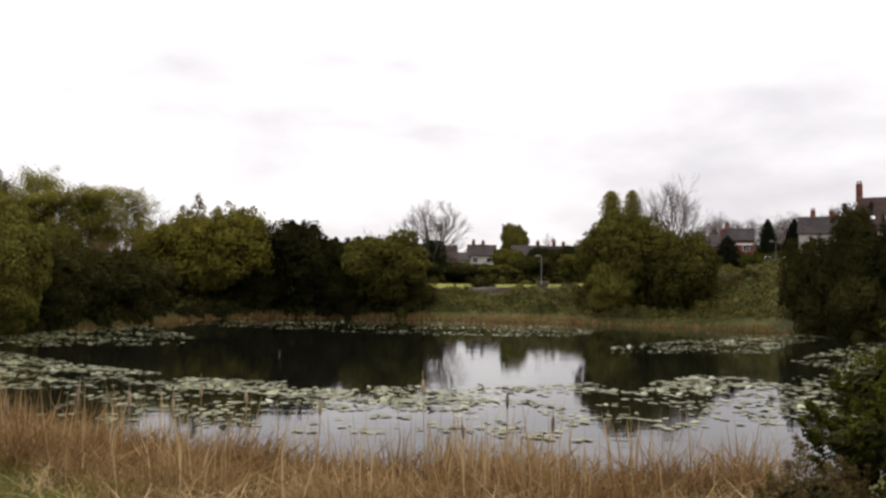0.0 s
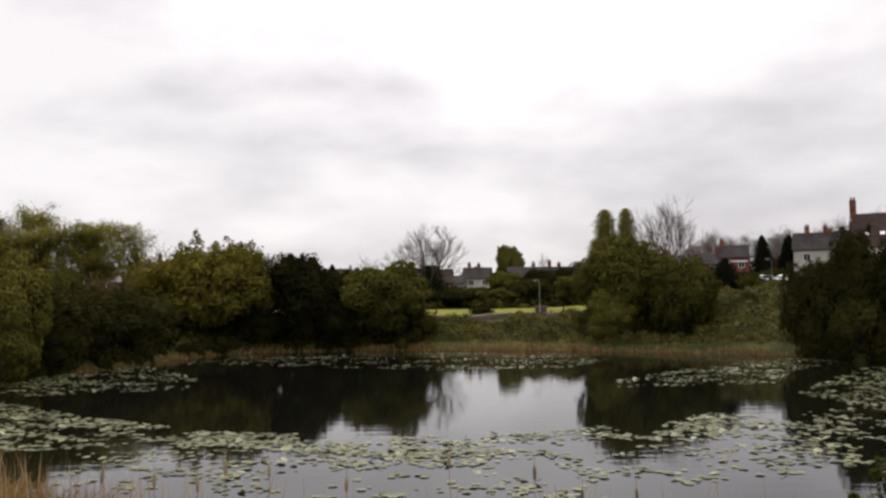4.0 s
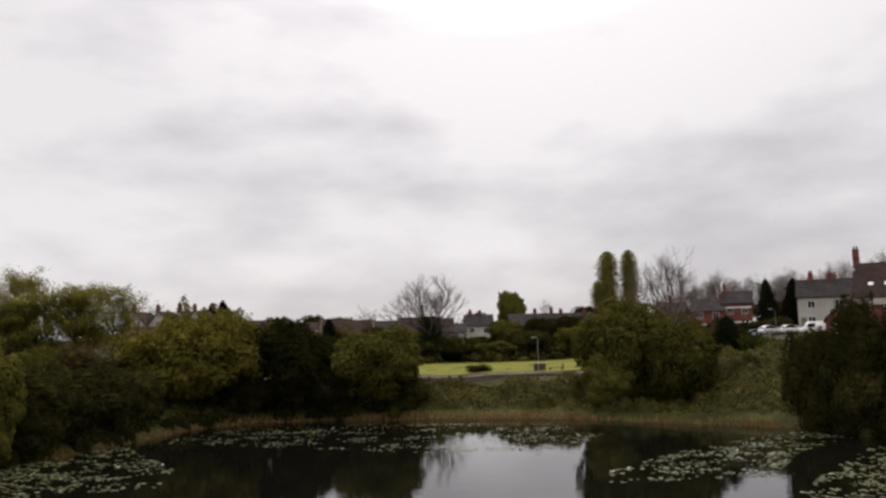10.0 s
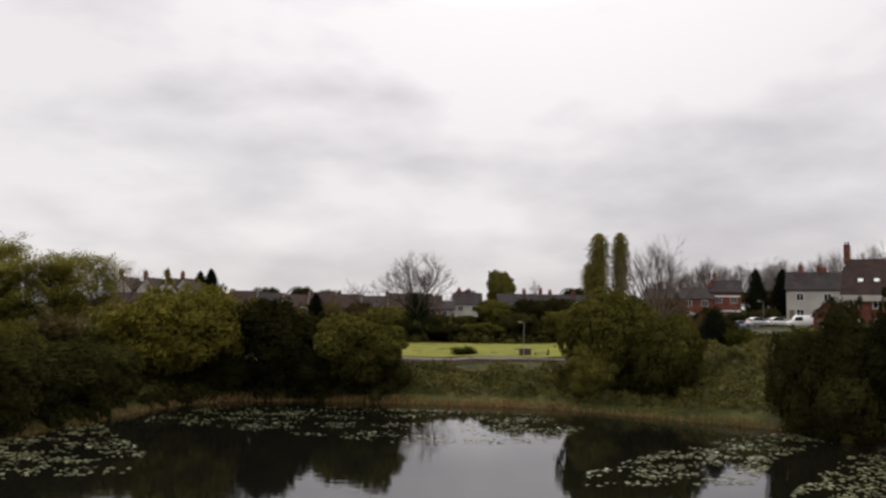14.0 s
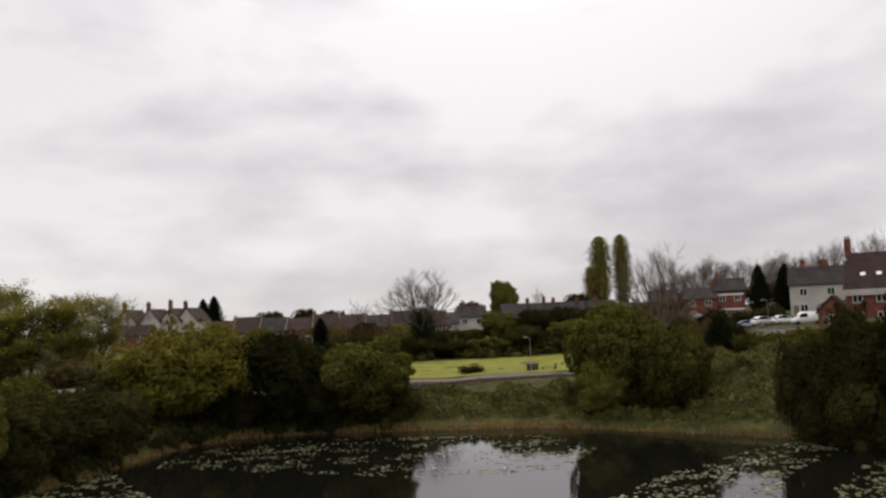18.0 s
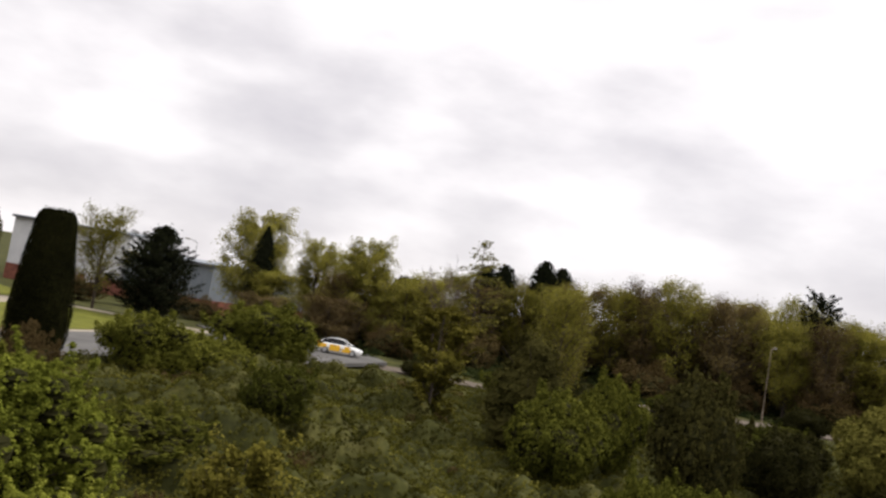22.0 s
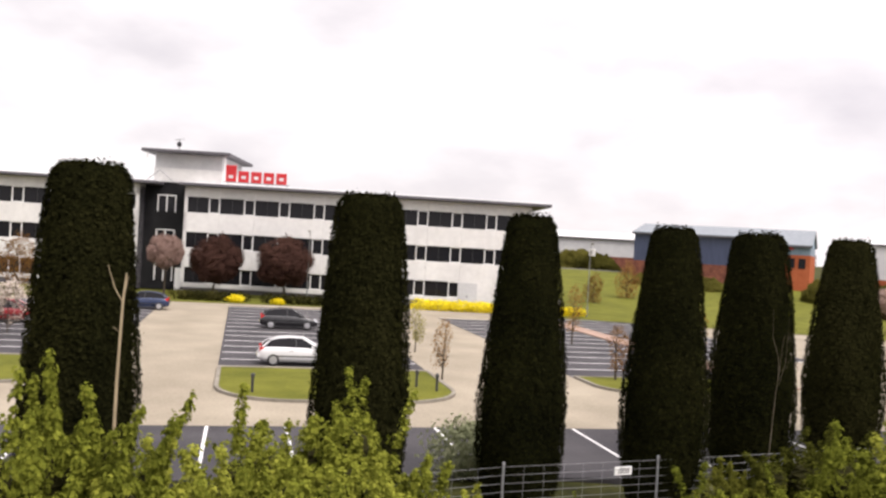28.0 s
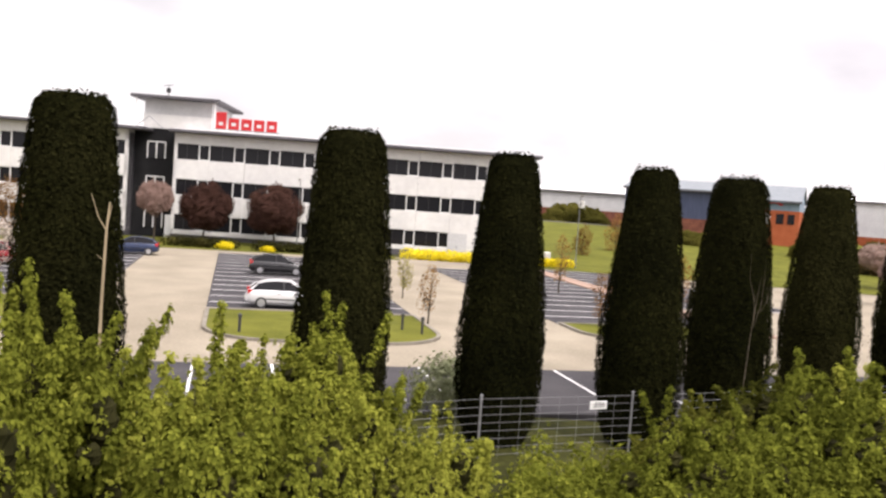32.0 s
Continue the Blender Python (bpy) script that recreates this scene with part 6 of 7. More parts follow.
    part("grille", Shape().box(h - 0.08, -0.4, 0.44, h + 0.012, 0.4, 0.54, 0.02), M_TRIM, ob)
    for k, (m2, x0, x1, z0, z1) in enumerate(stripes or ()):
        for sy in (-1, 1):
            part("marking", Shape().box(x0, sy * 0.876 - 0.01, z0, x1, sy * 0.876 + 0.01, z1), m2, ob)
    return ob


P_SILVER = plain("silver_car_paint", (0.62, 0.62, 0.63), 0.35, 0.25, 0.5)
P_BLACK = plain("black_car_paint", (0.012, 0.012, 0.014), 0.2, 0.0, 0.6)
P_BLUE = plain("blue_car_paint", (0.012, 0.024, 0.07), 0.25, 0.2, 0.6)
P_RED = plain("red_car_paint", (0.20, 0.008, 0.012), 0.25, 0.1, 0.6)
P_GREYBLUE = plain("grey_blue_car_paint", (0.22, 0.26, 0.32), 0.3, 0.4, 0.5)
P_WHITE = plain("white_car_paint", (0.72, 0.72, 0.70), 0.3, 0.0, 0.4)
P_YELLOW = plain("yellow_marking", (0.75, 0.42, 0.02), 0.4)
YAW_W = math.degrees(math.atan2(W2[1], W2[0]))


def parked(a, b, turn, paint, label, kind="hatch", size=0.93):
    car(pose(*park(a, b), Z + 0.014, 0, 0, YAW_W + turn), paint, label, kind, None, size)


parked(3.5, 7.7, 0, P_SILVER, "silver hatchback parked in a marked bay")
parked(3.9, 24.0, 0, P_BLACK, "black hatchback parked in a marked bay")
parked(-6.7, 34.6, 180, P_BLUE, "dark blue hatchback parked near the entrance")
parked(-13.2, 22.6, 0, P_RED, "dark red car parked behind blossom")
parked(-17.4, 22.6, 0, P_RED, "dark red car parked behind blossom")
parked(-13.6, 12.4, 0, P_BLUE, "dark blue car parked near the lawn")
rz = z_at(-76.1, 25.4)
car(pose(-76.2, 25.4, rz + 0.12, 0, 0, 65), P_WHITE, "white estate car with yellow side markings on the road", "hatch",
    [(P_YELLOW, -2.0, -1.2, 0.5, 0.88), (P_YELLOW, -0.9, 0.1, 0.32, 0.9), (P_YELLOW, 0.3, 1.2, 0.32, 0.62), (P_YELLOW, 0.5, 1.0, 0.62, 0.88)])
for x, y, turn, pt, lb in ((52.6, 142.4, 20, P_SILVER, "silver car parked on the rise beyond the pond"), (52.0, 147, 0, P_GREYBLUE, "pale car parked on the rise beyond the pond"), (56.4, 143.5, 15, P_WHITE, "white car parked on the rise beyond the pond"), (53.6, 131.0, -20, P_BLUE, "dark blue car parked below the buff wall")):
    car(pose(x, y, z_at(x, y) + 0.02, 0, 0, turn), pt, lb)

# ---- a bench and a log box on the field ----
bz_ = z_at(13.0, 117.0)
bench = thing("park_bench", pose(14.3, 117.0, bz_, 0, 0, 8), "dark timber bench at the edge of the mown field", "bench")
for dy in (-0.18, 0.0, 0.18):
    part("seat_slat", Shape().box(-1.0, dy - 0.075, 0.42, 1.0, dy + 0.075, 0.48, 0.01), M_BARK, bench)
part("arm", Shape().box(0.88, -0.26, 0.0, 0.98, 0.26, 0.95, 0.015), M_BARK, bench)
for x in (-0.85, 0.8):
    part("leg", Shape().box(x - 0.06, -0.22, -0.2, x + 0.06, 0.22, 0.42, 0.01), M_BARK, bench)
box_ = thing("log_box", pose(12.1, 116.8, bz_, 0, 0, 8), "dark square timber box beside the bench", "box")
part("body", Shape().box(-0.7, -0.5, -0.2, 0.7, 0.5, 0.95, 0.03), M_BARK, box_)
part("lid", Shape().box(-0.76, -0.56, 0.954, 0.76, 0.56, 1.06, 0.02), M_TIMBER, box_)

# ---- houses ----


def house(x, y, turn, L, D, eave, ridge, wall, roof, label, chim=((0.0, 1.2),), windows=2, floors=2, base=None, gable=False, group="", brick=None):
    """A gabled house: L along its front, D deep, ridge along the front, or across it when gable is set."""
    zb = z_at(x, y) if base is None else base
    ob = thing("house", pose(x, y, zb, 0, 0, turn), label, "house", group)
    a, d = L / 2, D / 2
    part("wall", Shape().box(-a, -d, -3.0, a, d, eave), wall, ob)
    s = Shape()
    o = 0.3
    if gable:
        part("gable_wall", Shape().add([(-a, -d, eave), (a, -d, eave), (0, -d, ridge - 0.1), (-a, d, eave), (a, d, eave), (0, d, ridge - 0.1)], [(0, 1, 2), (5, 4, 3), (0, 3, 4, 1), (1, 4, 5, 2), (2, 5, 3, 0)]), wall, ob)
        for sx in (-1, 1):
            p = [(sx * (a + o), -d - o, eave - 0.2), (0, -d - o, ridge), (0, d + o, ridge), (sx * (a + o), d + o, eave - 0.2)]
            q = [(u, v, w + 0.16) for u, v, w in p]
            s.add(p + q, [(0, 1, 2, 3), (7, 6, 5, 4), (0, 4, 5, 1), (1, 5, 6, 2), (2, 6, 7, 3), (3, 7, 4, 0)])
    else:
        part("gable_wall", Shape().add([(-a, -d, eave), (-a, d, eave), (-a, 0, ridge - 0.1), (a, -d, eave), (a, d, eave), (a, 0, ridge - 0.1)], [(2, 1, 0), (3, 4, 5), (0, 1, 4, 3), (1, 2, 5, 4), (2, 0, 3, 5)]), wall, ob)
        for sy in (-1, 1):
            p = [(-a - o, sy * (d + o), eave - 0.2), (-a - o, 0, ridge), (a + o, 0, ridge), (a + o, sy * (d + o), eave - 0.2)]
            q = [(u, v, w + 0.16) for u, v, w in p]
            s.add(p + q, [(0, 1, 2, 3), (7, 6, 5, 4), (0, 4, 5, 1), (1, 5, 6, 2), (2, 6, 7, 3), (3, 7, 4, 0)])
    part("roof", s, roof, ob)
    for cx, ch in chim:
        c = part("chimney", Shape().box(cx * a - 0.45, -0.35, ridge - 1.2, cx * a + 0.45, 0.35, ridge + ch, 0.03), brick or M_BRICK, ob)
        for k in (-0.2, 0.2):
            part("chimney_pot", Shape().turned([(0.13, ridge + ch), (0.11, ridge + ch + 0.45)], 8, cx * a + k, 0), M_TILE, c)
    for f in range(floors):
        for k in range(windows):
            wx = -a + L * (k + 0.5) / windows
            z0 = 0.9 + f * (eave / floors)
            w = part("window", Shape().box(wx - 0.6, -d - 0.03, z0, wx + 0.6, -d - 0.006, z0 + 1.25), M_GLASS, ob)
            fr = Shape()
            for q0, q1, q2, q3 in ((-0.68, 0.68, -0.08, 0.0), (-0.68, 0.68, 1.25, 1.33), (-0.68, -0.6, 0.0, 1.25), (0.6, 0.68, 0.0, 1.25), (-0.04, 0.04, 0.0, 1.25)):
                fr.box(wx + q0, -d - 0.07, z0 + q2, wx + q1, -d - 0.004, z0 + q3)
            part("frame", fr, M_FRAME, w, "white window frame")
    part("door", Shape().box(-a + 0.5, -d - 0.06, 0, -a + 1.4, -d - 0.005, 2.05), M_TIMBER, ob, "painted front door")
    return ob


# the cream gabled row with four chimneys
for k, (gx_, chs) in enumerate(((-79.5, ((-0.9, 2.0),)), (-73.5, ((-0.9, 1.8),)), (-68.5, ((-0.7, 2.2),)), (-64.5, ((-0.8, 1.8),)))):
    house(gx_, 222 + 0.5 * k, -10, 5.4, 8, 6.0, 9.2, M_WHITEWALL, M_TILE, "cream gabled house with a tall chimney", chs, 1, 2, 7.0, True, "cream gabled houses")
house(-84, 217, 10, 5, 7, 4.4, 6.6, M_RENDER, M_TILE, "small white house among the trees", (), 1, 1, 4.0, False)
house(-77, 216, 5, 9, 7, 5.2, 7.6, M_BRICK, M_TILE, "low brick house beside the gabled row", (), 2, 2, 4.6, False)
# the brown terrace
for k in range(9):
    rz_ = 7.2 + 0.35 * ((k * 2) % 3)
    ob = house(-52 + 6.2 * k, 206 - 0.2 * k, 2, 6.0, 8, 4.4, rz_, M_BRICK, (M_TILE, M_SLATE)[k % 4 == 2], "brick terraced house with a dark tiled roof", ((0.9, 0.9),) if k % 3 == 0 else (), 2, 2, 5.0, False, "dark terrace")
    part("verge", Shape().add([(-3.4, -4.4, 4.2), (-3.24, -4.4, 4.2), (-3.24, 0, rz_ + 0.1), (-3.4, 0, rz_ + 0.1), (-3.4, -4.4, 4.55), (-3.24, -4.4, 4.5), (-3.24, 0, rz_ + 0.3), (-3.4, 0, rz_ + 0.36)],
                              [(0, 3, 2, 1), (4, 5, 6, 7), (0, 1, 5, 4), (1, 2, 6, 5), (2, 3, 7, 6), (3, 0, 4, 7)]), M_TIMBER, ob, "weathered sloping party wall")
# white and dark houses in the middle
for k, (hx, wl_, ch) in enumerate(((7.4, M_WHITEWALL, ((-0.6, 1.2), (0.1, 1.0))), (19.0, M_RENDER, ((0.9, 1.2),)), (26.5, M_BRICK, ((0.0, 1.6), (0.7, 1.0))), (34.0, M_BRICK, ((0.3, 1.0),)), (41.0, M_RENDER, ((-0.3, 1.2),)))):
    house(hx, 226, 0, 7.2, 8, 5.4, 8.2, wl_, M_SLATE, "older house with a dark slate roof and chimneys", ch, 2, 2, 5.6, False, "houses beyond the field")
house(1.5, 222, 0, 5, 7, 5.0, 7.0, M_RENDER, M_SLATE, "white rendered house behind the leafless tree", (), 1, 2, 4.6, False)
# the brick houses on the rise
house(59.5, 199, -18, 7.0, 8, 5.2, 7.8, M_BRICK, M_SLATE, "brown brick terraced house on the rise", ((0.8, 1.2),), 2, 2, 7.6)
redh = house(66.2, 199, -18, 6.4, 8, 6.6, 9.4, M_BRICK, M_SLATE, "red brick house with white window bands on the rise", ((-0.8, 1.4),), 2, 2, 7.8)
house(52.5, 205, -18, 6.4, 8, 5.2, 7.8, M_BRICK, M_SLATE, "brick terraced house on the rise", ((0.0, 1.4),), 2, 2, 7.4)
set_plant("brown_shrub", 51, 199, 13.6, 7)
set_plant("brown_shrub", 45.5, 203, 13.4, 7)
house(73, 168, -25, 9.6, 9, 6.0, 9.4, M_WHITEWALL, M_SLATE, "white rendered house with a grey roof on the rise", ((-0.5, 1.4), (0.2, 1.2)), 2, 2, 8.2)
house(82, 180, -25, 9.6, 9, 6.0, 9.4, M_WHITEWALL, M_SLATE, "white rendered house with a grey roof on the rise", ((-0.3, 1.4),), 2, 2, 8.6)
big = house(70.5, 131, -32, 16, 11, 5.6, 11.2, M_BRICK, M_TILE, "large red brick house with a steep clay-tiled roof", ((-0.98, 2.4),), 5, 2, 6.6)
part("fascia", Shape().box(-8.3, -6.0, 4.7, 8.3, -5.55, 5.6), M_WHITEWALL, big, "cream eaves band")
part("gable_wall", Shape().add([(-8.36, -2.2, 8.0), (-8.36, 2.2, 8.0), (-8.36, 1.0, 10.6), (-8.36, -1.0, 10.6), (-8.02, -2.2, 8.0), (-8.02, 2.2, 8.0), (-8.02, 1.0, 10.6), (-8.02, -1.0, 10.6)], [(0, 3, 2, 1), (4, 5, 6, 7), (0, 1, 5, 4), (1, 2, 6, 5), (2, 3, 7, 6), (3, 0, 4, 7)]), M_WHITEWALL, big, "white rendered gable under the chimney")
for k in range(6):
    part("skylight", Shape().add([(-6 + 2.2 * k, -3.8, 7.72), (-5.3 + 2.2 * k, -3.8, 7.72), (-5.3 + 2.2 * k, -3.35, 8.18), (-6 + 2.2 * k, -3.35, 8.18)], [(0, 1, 2, 3)]), M_WHITE, big)
for k in range(2):
    part("lintel_band", Shape().box(-3.0, -4.08, 2.2 + 3.3 * k, 3.0, -4.004, 2.5 + 3.3 * k), M_WHITE, redh, "white lintel band")
porch = house(60.6, 134.0, -32, 4.2, 5, 2.6, 5.0, M_BRICK, M_TILE, "small brick gabled lodge before the large house", (), 1, 1, 6.4, True)
garage = house(48.8, 166, -17, 5.2, 5, 2.8, 3.7, M_WHITEWALL, M_WHITESHEET, "low white garage before the terraced houses", (), 2, 1, 5.6, True)
# leafless woods along the skyline
for x, y, top, w in ((84, 282, 25, 16), (97, 280, 26, 18), (110, 276, 28, 18), (121, 270, 30, 18), (131, 262, 31.5, 18), (142, 256, 33, 20), (76, 262, 22, 14), (66, 258, 20, 14)):
    set_plant("bare_b", x, y, top, w, "leafless trees on the skyline")
    set_plant("brown_shrub", x - 5, y - 4, top - 7, w * 0.9, "leafless trees on the skyline")


def van(at, label):
    """A small white van: a tall rounded box with a short sloping bonnet."""
    ob = thing("van", at, label, "van", "parked cars")
    body = loft_car([(-2.3, 0.80, 0.34, 1.0, 1.95, 0.72), (-2.2, 0.88, 0.28, 1.1, 2.05, 0.78), (0.7, 0.90, 0.26, 1.1, 2.05, 0.78), (1.3, 0.90, 0.26, 1.1, 1.72, 0.74), (1.75, 0.88, 0.28, 1.0, 1.12, 0.74), (2.3, 0.80, 0.34, 0.76, 0.84, 0.66)])
    part("body", body, P_WHITE, ob, smooth=True)
    for sy in (-1, 1):
        part("side_window", Shape().add([(0.0, sy * 0.885, 1.15), (1.35, sy * 0.895, 1.15), (1.05, sy * 0.815, 1.72), (0.0, sy * 0.81, 1.80)], [(0, 1, 2, 3)]), M_GLASS, ob)
        for x in (-1.5, 1.5):
            part("wheel", Shape().loft([[(x + r_ * math.cos(2 * math.pi * i / 16), y, 0.32 + r_ * math.sin(2 * math.pi * i / 16)) for i in range(16)] for r_, y in ((0.32, sy * 0.72), (0.32, sy * 0.88), (0.2, sy * 0.91))]), M_TYRE, ob)
    part("windscreen", Shape().add([(1.34, -0.68, 1.70), (1.34, 0.68, 1.70), (1.74, 0.72, 1.16), (1.74, -0.72, 1.16)], [(0, 1, 2, 3)]), M_GLASS, ob)
    return ob


van(pose(59.3, 141.5, z_at(59.3, 141.5) + 0.02, 0, 0, 170), "white van parked on the rise beyond the pond")

# ---- industrial units ----


def shed(x0, y0, x1, y1, depth, base, eave, ridge, wall, roof, label, low=None, low_h=2.4, side=1, doors=()):
    """A long unit whose front runs from one corner to the other, seen from the side that it faces."""
    p, q = Vector((x0, y0, 0)), Vector((x1, y1, 0))
    u = (q - p).normalized()
    v = Vector((-u.y, u.x, 0)) * side
    L = (q - p).length
    m = Matrix(((u.x, v.x, 0, p.x), (u.y, v.y, 0, p.y), (0, 0, 1, base), (0, 0, 0, 1)))
    ob = thing("industrial_unit", m, label, "building")
    part("wall", Shape().box(0, 0, -3 if not low else low_h, L, depth, eave), wall, ob)
    if low:
        part("lower_wall", Shape().box(-0.05, -0.05, -3, L + 0.05, depth + 0.05, low_h - 0.003), low, ob)
    part("gable_wall", Shape().add([(0, 0, eave), (0, depth, eave), (0, depth / 2, ridge), (L, 0, eave), (L, depth, eave), (L, depth / 2, ridge)], [(0, 1, 2), (5, 4, 3)]), wall, ob)
    s = Shape()
    for a, b in ((-0.4, depth / 2), (depth + 0.4, depth / 2)):
        pts = [(-0.3, a, eave - 0.1), (L + 0.3, a, eave - 0.1), (L + 0.3, b, ridge), (-0.3, b, ridge)]
        s.add(pts + [(i, j, k + 0.2) for i, j, k in pts], [(0, 1, 2, 3), (7, 6, 5, 4), (0, 4, 5, 1), (1, 5, 6, 2), (2, 6, 7, 3), (3, 7, 4, 0)])
    part("roof", s, roof, ob)
    part("gutter", Shape().box(-0.3, -0.55, eave - 0.25, L + 0.3, -0.40, eave - 0.05), M_ROOFEDGE, ob)
    for dx, dw, dz, dh, dm in doors:
        part("door", Shape().box(dx, -0.12, dz, dx + dw, -0.06, dz + dh), dm, ob)
    return ob


navy = shed(-126.5, -61.5, -131.0, -43.5, 18, 3.0, 9.9, 11.5, M_NAVY, M_SHEET, "navy metal-clad unit over red brick walls", M_BRICK, 5.4)
gabled = shed(-130.8, -43.2, -132.4, -36.0, 16, 3.0, 9.0, 11.4, M_SKYBLUE, M_SHEET, "pale blue gabled unit with an orange brick front", M_ORANGE, 7.6, doors=((0.7, 1.1, 5.6, 1.5, M_FRAME), (2.3, 1.1, 5.6, 1.5, M_FRAME), (4.2, 1.1, 5.6, 1.5, M_GLASS), (5.8, 1.0, 5.6, 1.5, M_GLASS), (0.6, 2.8, 3.0, 2.0, M_GLASS)))
shed(-149, -92, -157.5, -74, 24, 4.0, 8.2, 9.4, M_GREYWALL, M_WHITESHEET, "distant factory with a pale roof", M_BRICK, 4.6)
shed(-159.5, -37, -157.5, -16, 18, 4.0, 9.4, 10.2, M_WHITESHEET, M_WHITESHEET, "long low brick unit with a white roof", M_ORANGE, 3.4)
shed(-133.5, -8, -128.5, 7.5, 22, 3.4, 8.3, 8.6, M_GREYWALL, M_SHEET, "grey rendered warehouse with a blue eaves band", M_BRICK, 1.5, doors=((3.4, 2.4, 3.4, 2.2, M_FRAME), (11, 1.8, 0.2, 2.6, M_WHITE)))
shed(-130.3, 6, -116.5, 18.0, 22, 3.0, 6.3, 6.7, M_SHEET, M_SHEET, "grey sheet-clad warehouse over a brick base", M_BRICK, 1.5)
arc = Shape()
for k in range(9):
    a0, a1 = radians(30 + 13 * k), radians(30 + 13 * (k + 1))
    arc.add([(3.7 + 1.7 * r * math.cos(t), -0.16, 8.0 + 0.9 * r * math.sin(t)) for t in (a0, a1) for r in (1, 0.66)], [(0, 1, 3, 2)])
part("red_band", arc, M_RED, gabled, "red arched sign band")

# ---- field, path fence, lamps ----
fx, fy = np.meshgrid(np.linspace(-24, 44, 35), np.linspace(110.6, 146, 23))
fz = height(fx, fy) + 0.10
fi = np.arange(fx.size).reshape(fx.shape)
field_mesh = bpy.data.meshes.new("field")
field_mesh.from_pydata(np.stack([fx + 3 * np.sin(fy / 9), fy, fz], -1).reshape(-1, 3).tolist(), [], np.stack([fi[:-1, :-1], fi[:-1, 1:], fi[1:, 1:], fi[1:, :-1]], -1).reshape(-1, 4).tolist())
tagged(part("field", field_mesh, M_FIELD, smooth=True), "bright mown field beyond the pond path", "field", kind="structure")

rail = thing("rail_fence", pose(0, 0, 0), "low weathered timber post-and-rail fence beside the path", "fence")
RP = [(-14 + 2.3 * i, 100.8 + 0.30 * i - 0.008 * i * i) for i in range(19)]
for i, (x, y) in enumerate(RP):
    z = z_at(x, y)
    part("post", Shape().box(x - 0.07, y - 0.07, z - 0.3, x + 0.07, y + 0.07, z + 1.1, 0.015), M_TIMBER, rail)
    if i:
        x0, y0 = RP[i - 1]
        za = z_at(x0, y0)
        for h in (0.45, 0.9):
            part("rail", Shape().tube((x0, y0 - 0.09, za + h), (x, y - 0.09, z + h), 0.05, 0.05, 6), M_TIMBER, rail)


def lamp_post(x, y, top, arm, turn, label, base=None, mat=None):
    z = z_at(x, y) if base is None else base
    ob = thing("street_lamp", pose(x, y, z, 0, 0, turn), label, "street lamp", "street lamps")
    h = top - z
    part("base", Shape().turned([(0.075, -0.3), (0.075, 1.1), (0.045, 1.2)], 10), mat or M_GREYPOLE, ob)
    part("column", Shape().turned([(0.045, 1.0), (0.032, h - 0.25)], 10), mat or M_GREYPOLE, ob)
    part("arm", Shape().tube((0, 0, h - 0.3), (arm * 0.4, 0, h - 0.05), 0.04, 0.035, 8).tube((arm * 0.4, 0, h - 0.05), (arm, 0, h), 0.035, 0.03, 8), mat or M_GREYPOLE, ob)
    lan = part("lantern", Shape().loft([[(arm - 0.1, -0.06, h - 0.06), (arm - 0.1, 0.06, h - 0.06), (arm - 0.1, 0.06, h + 0.06), (arm - 0.1, -0.06, h + 0.06)], [(arm + 0.25, -0.14, h - 0.06), (arm + 0.25, 0.14, h - 0.06), (arm + 0.25, 0.1, h + 0.1), (arm + 0.25, -0.1, h + 0.1)], [(arm + 0.6, -0.08, h - 0.03), (arm + 0.6, 0.08, h - 0.03), (arm + 0.6, 0.05, h + 0.06), (arm + 0.6, -0.05, h + 0.06)]]), M_KERB, ob, "pale lantern head")
    part("lens", Shape().box(arm + 0.0, -0.08, h - 0.10, arm + 0.5, 0.08, h - 0.062, 0.015), M_LAMPGLASS, lan)
    return ob


lamp_post(11.8, 115.5, 7.5, 0.35, 200, "slim pale street lamp beside the mown field", mat=M_GALV)
lamp_post(-16.2, 111.5, 8.9, 0.4, 180, "slim street lamp behind the shrubs", mat=M_GALV)
lamp_post(53.7, 143, 11.4, 0.5, 180, "slim street lamp on the rise beyond the pond")
lamp_post(-60.4, 62.0, 10.2, 1.0, 120, "tall grey street lamp leaning over the road", mat=M_TIMBER)
lamp_post(-103.7, 13.9, 11.8, 1.2, -60, "tall street lamp behind the dark fir")
lamp_post(-73.6, -40.5, 10.0, 0.5, 40, "grey car park lamp column with a white sign", Z)
lamp_post(-56.2, -61.5, 9.6, 0.5, 40, "grey lamp column in front of the offices", Z)
lamp_post(-76.2, -33.0, 11.8, 0.8, 60, "tall grey lamp column beside the lawn", Z)
ls = thing("lamp_sign", pose(-73.5, -40.4, 9.2, 0, 0, 45), "white rectangular sign high on a lamp column", "sign")
part("panel", Shape().box(-0.9, 0.1, -0.35, 0.9, 0.16, 0.35, 0.01), M_WHITE, ls)
part("bracket", Shape().box(-0.06, -0.02, -0.2, 0.06, 0.1, 0.2), M_GALV, ls)

for a, b in ((1.2, -0.6), (8.9, 0.3), (18.4, 2.2), (8.2, 1.2)):
    x, y = park(a, b)
    bo = thing("bollard", pose(x, y, Z + 0.08), "short dark bollard light on the small lawn", "bollard", "bollards")
    part("post", Shape().turned([(0.06, -0.05), (0.06, 0.62)], 10), M_DARKPOST, bo)
    part("cap", Shape().turned([(0.085, 0.62), (0.085, 0.74), (0.03, 0.79)], 10), M_DARKPOST, bo)

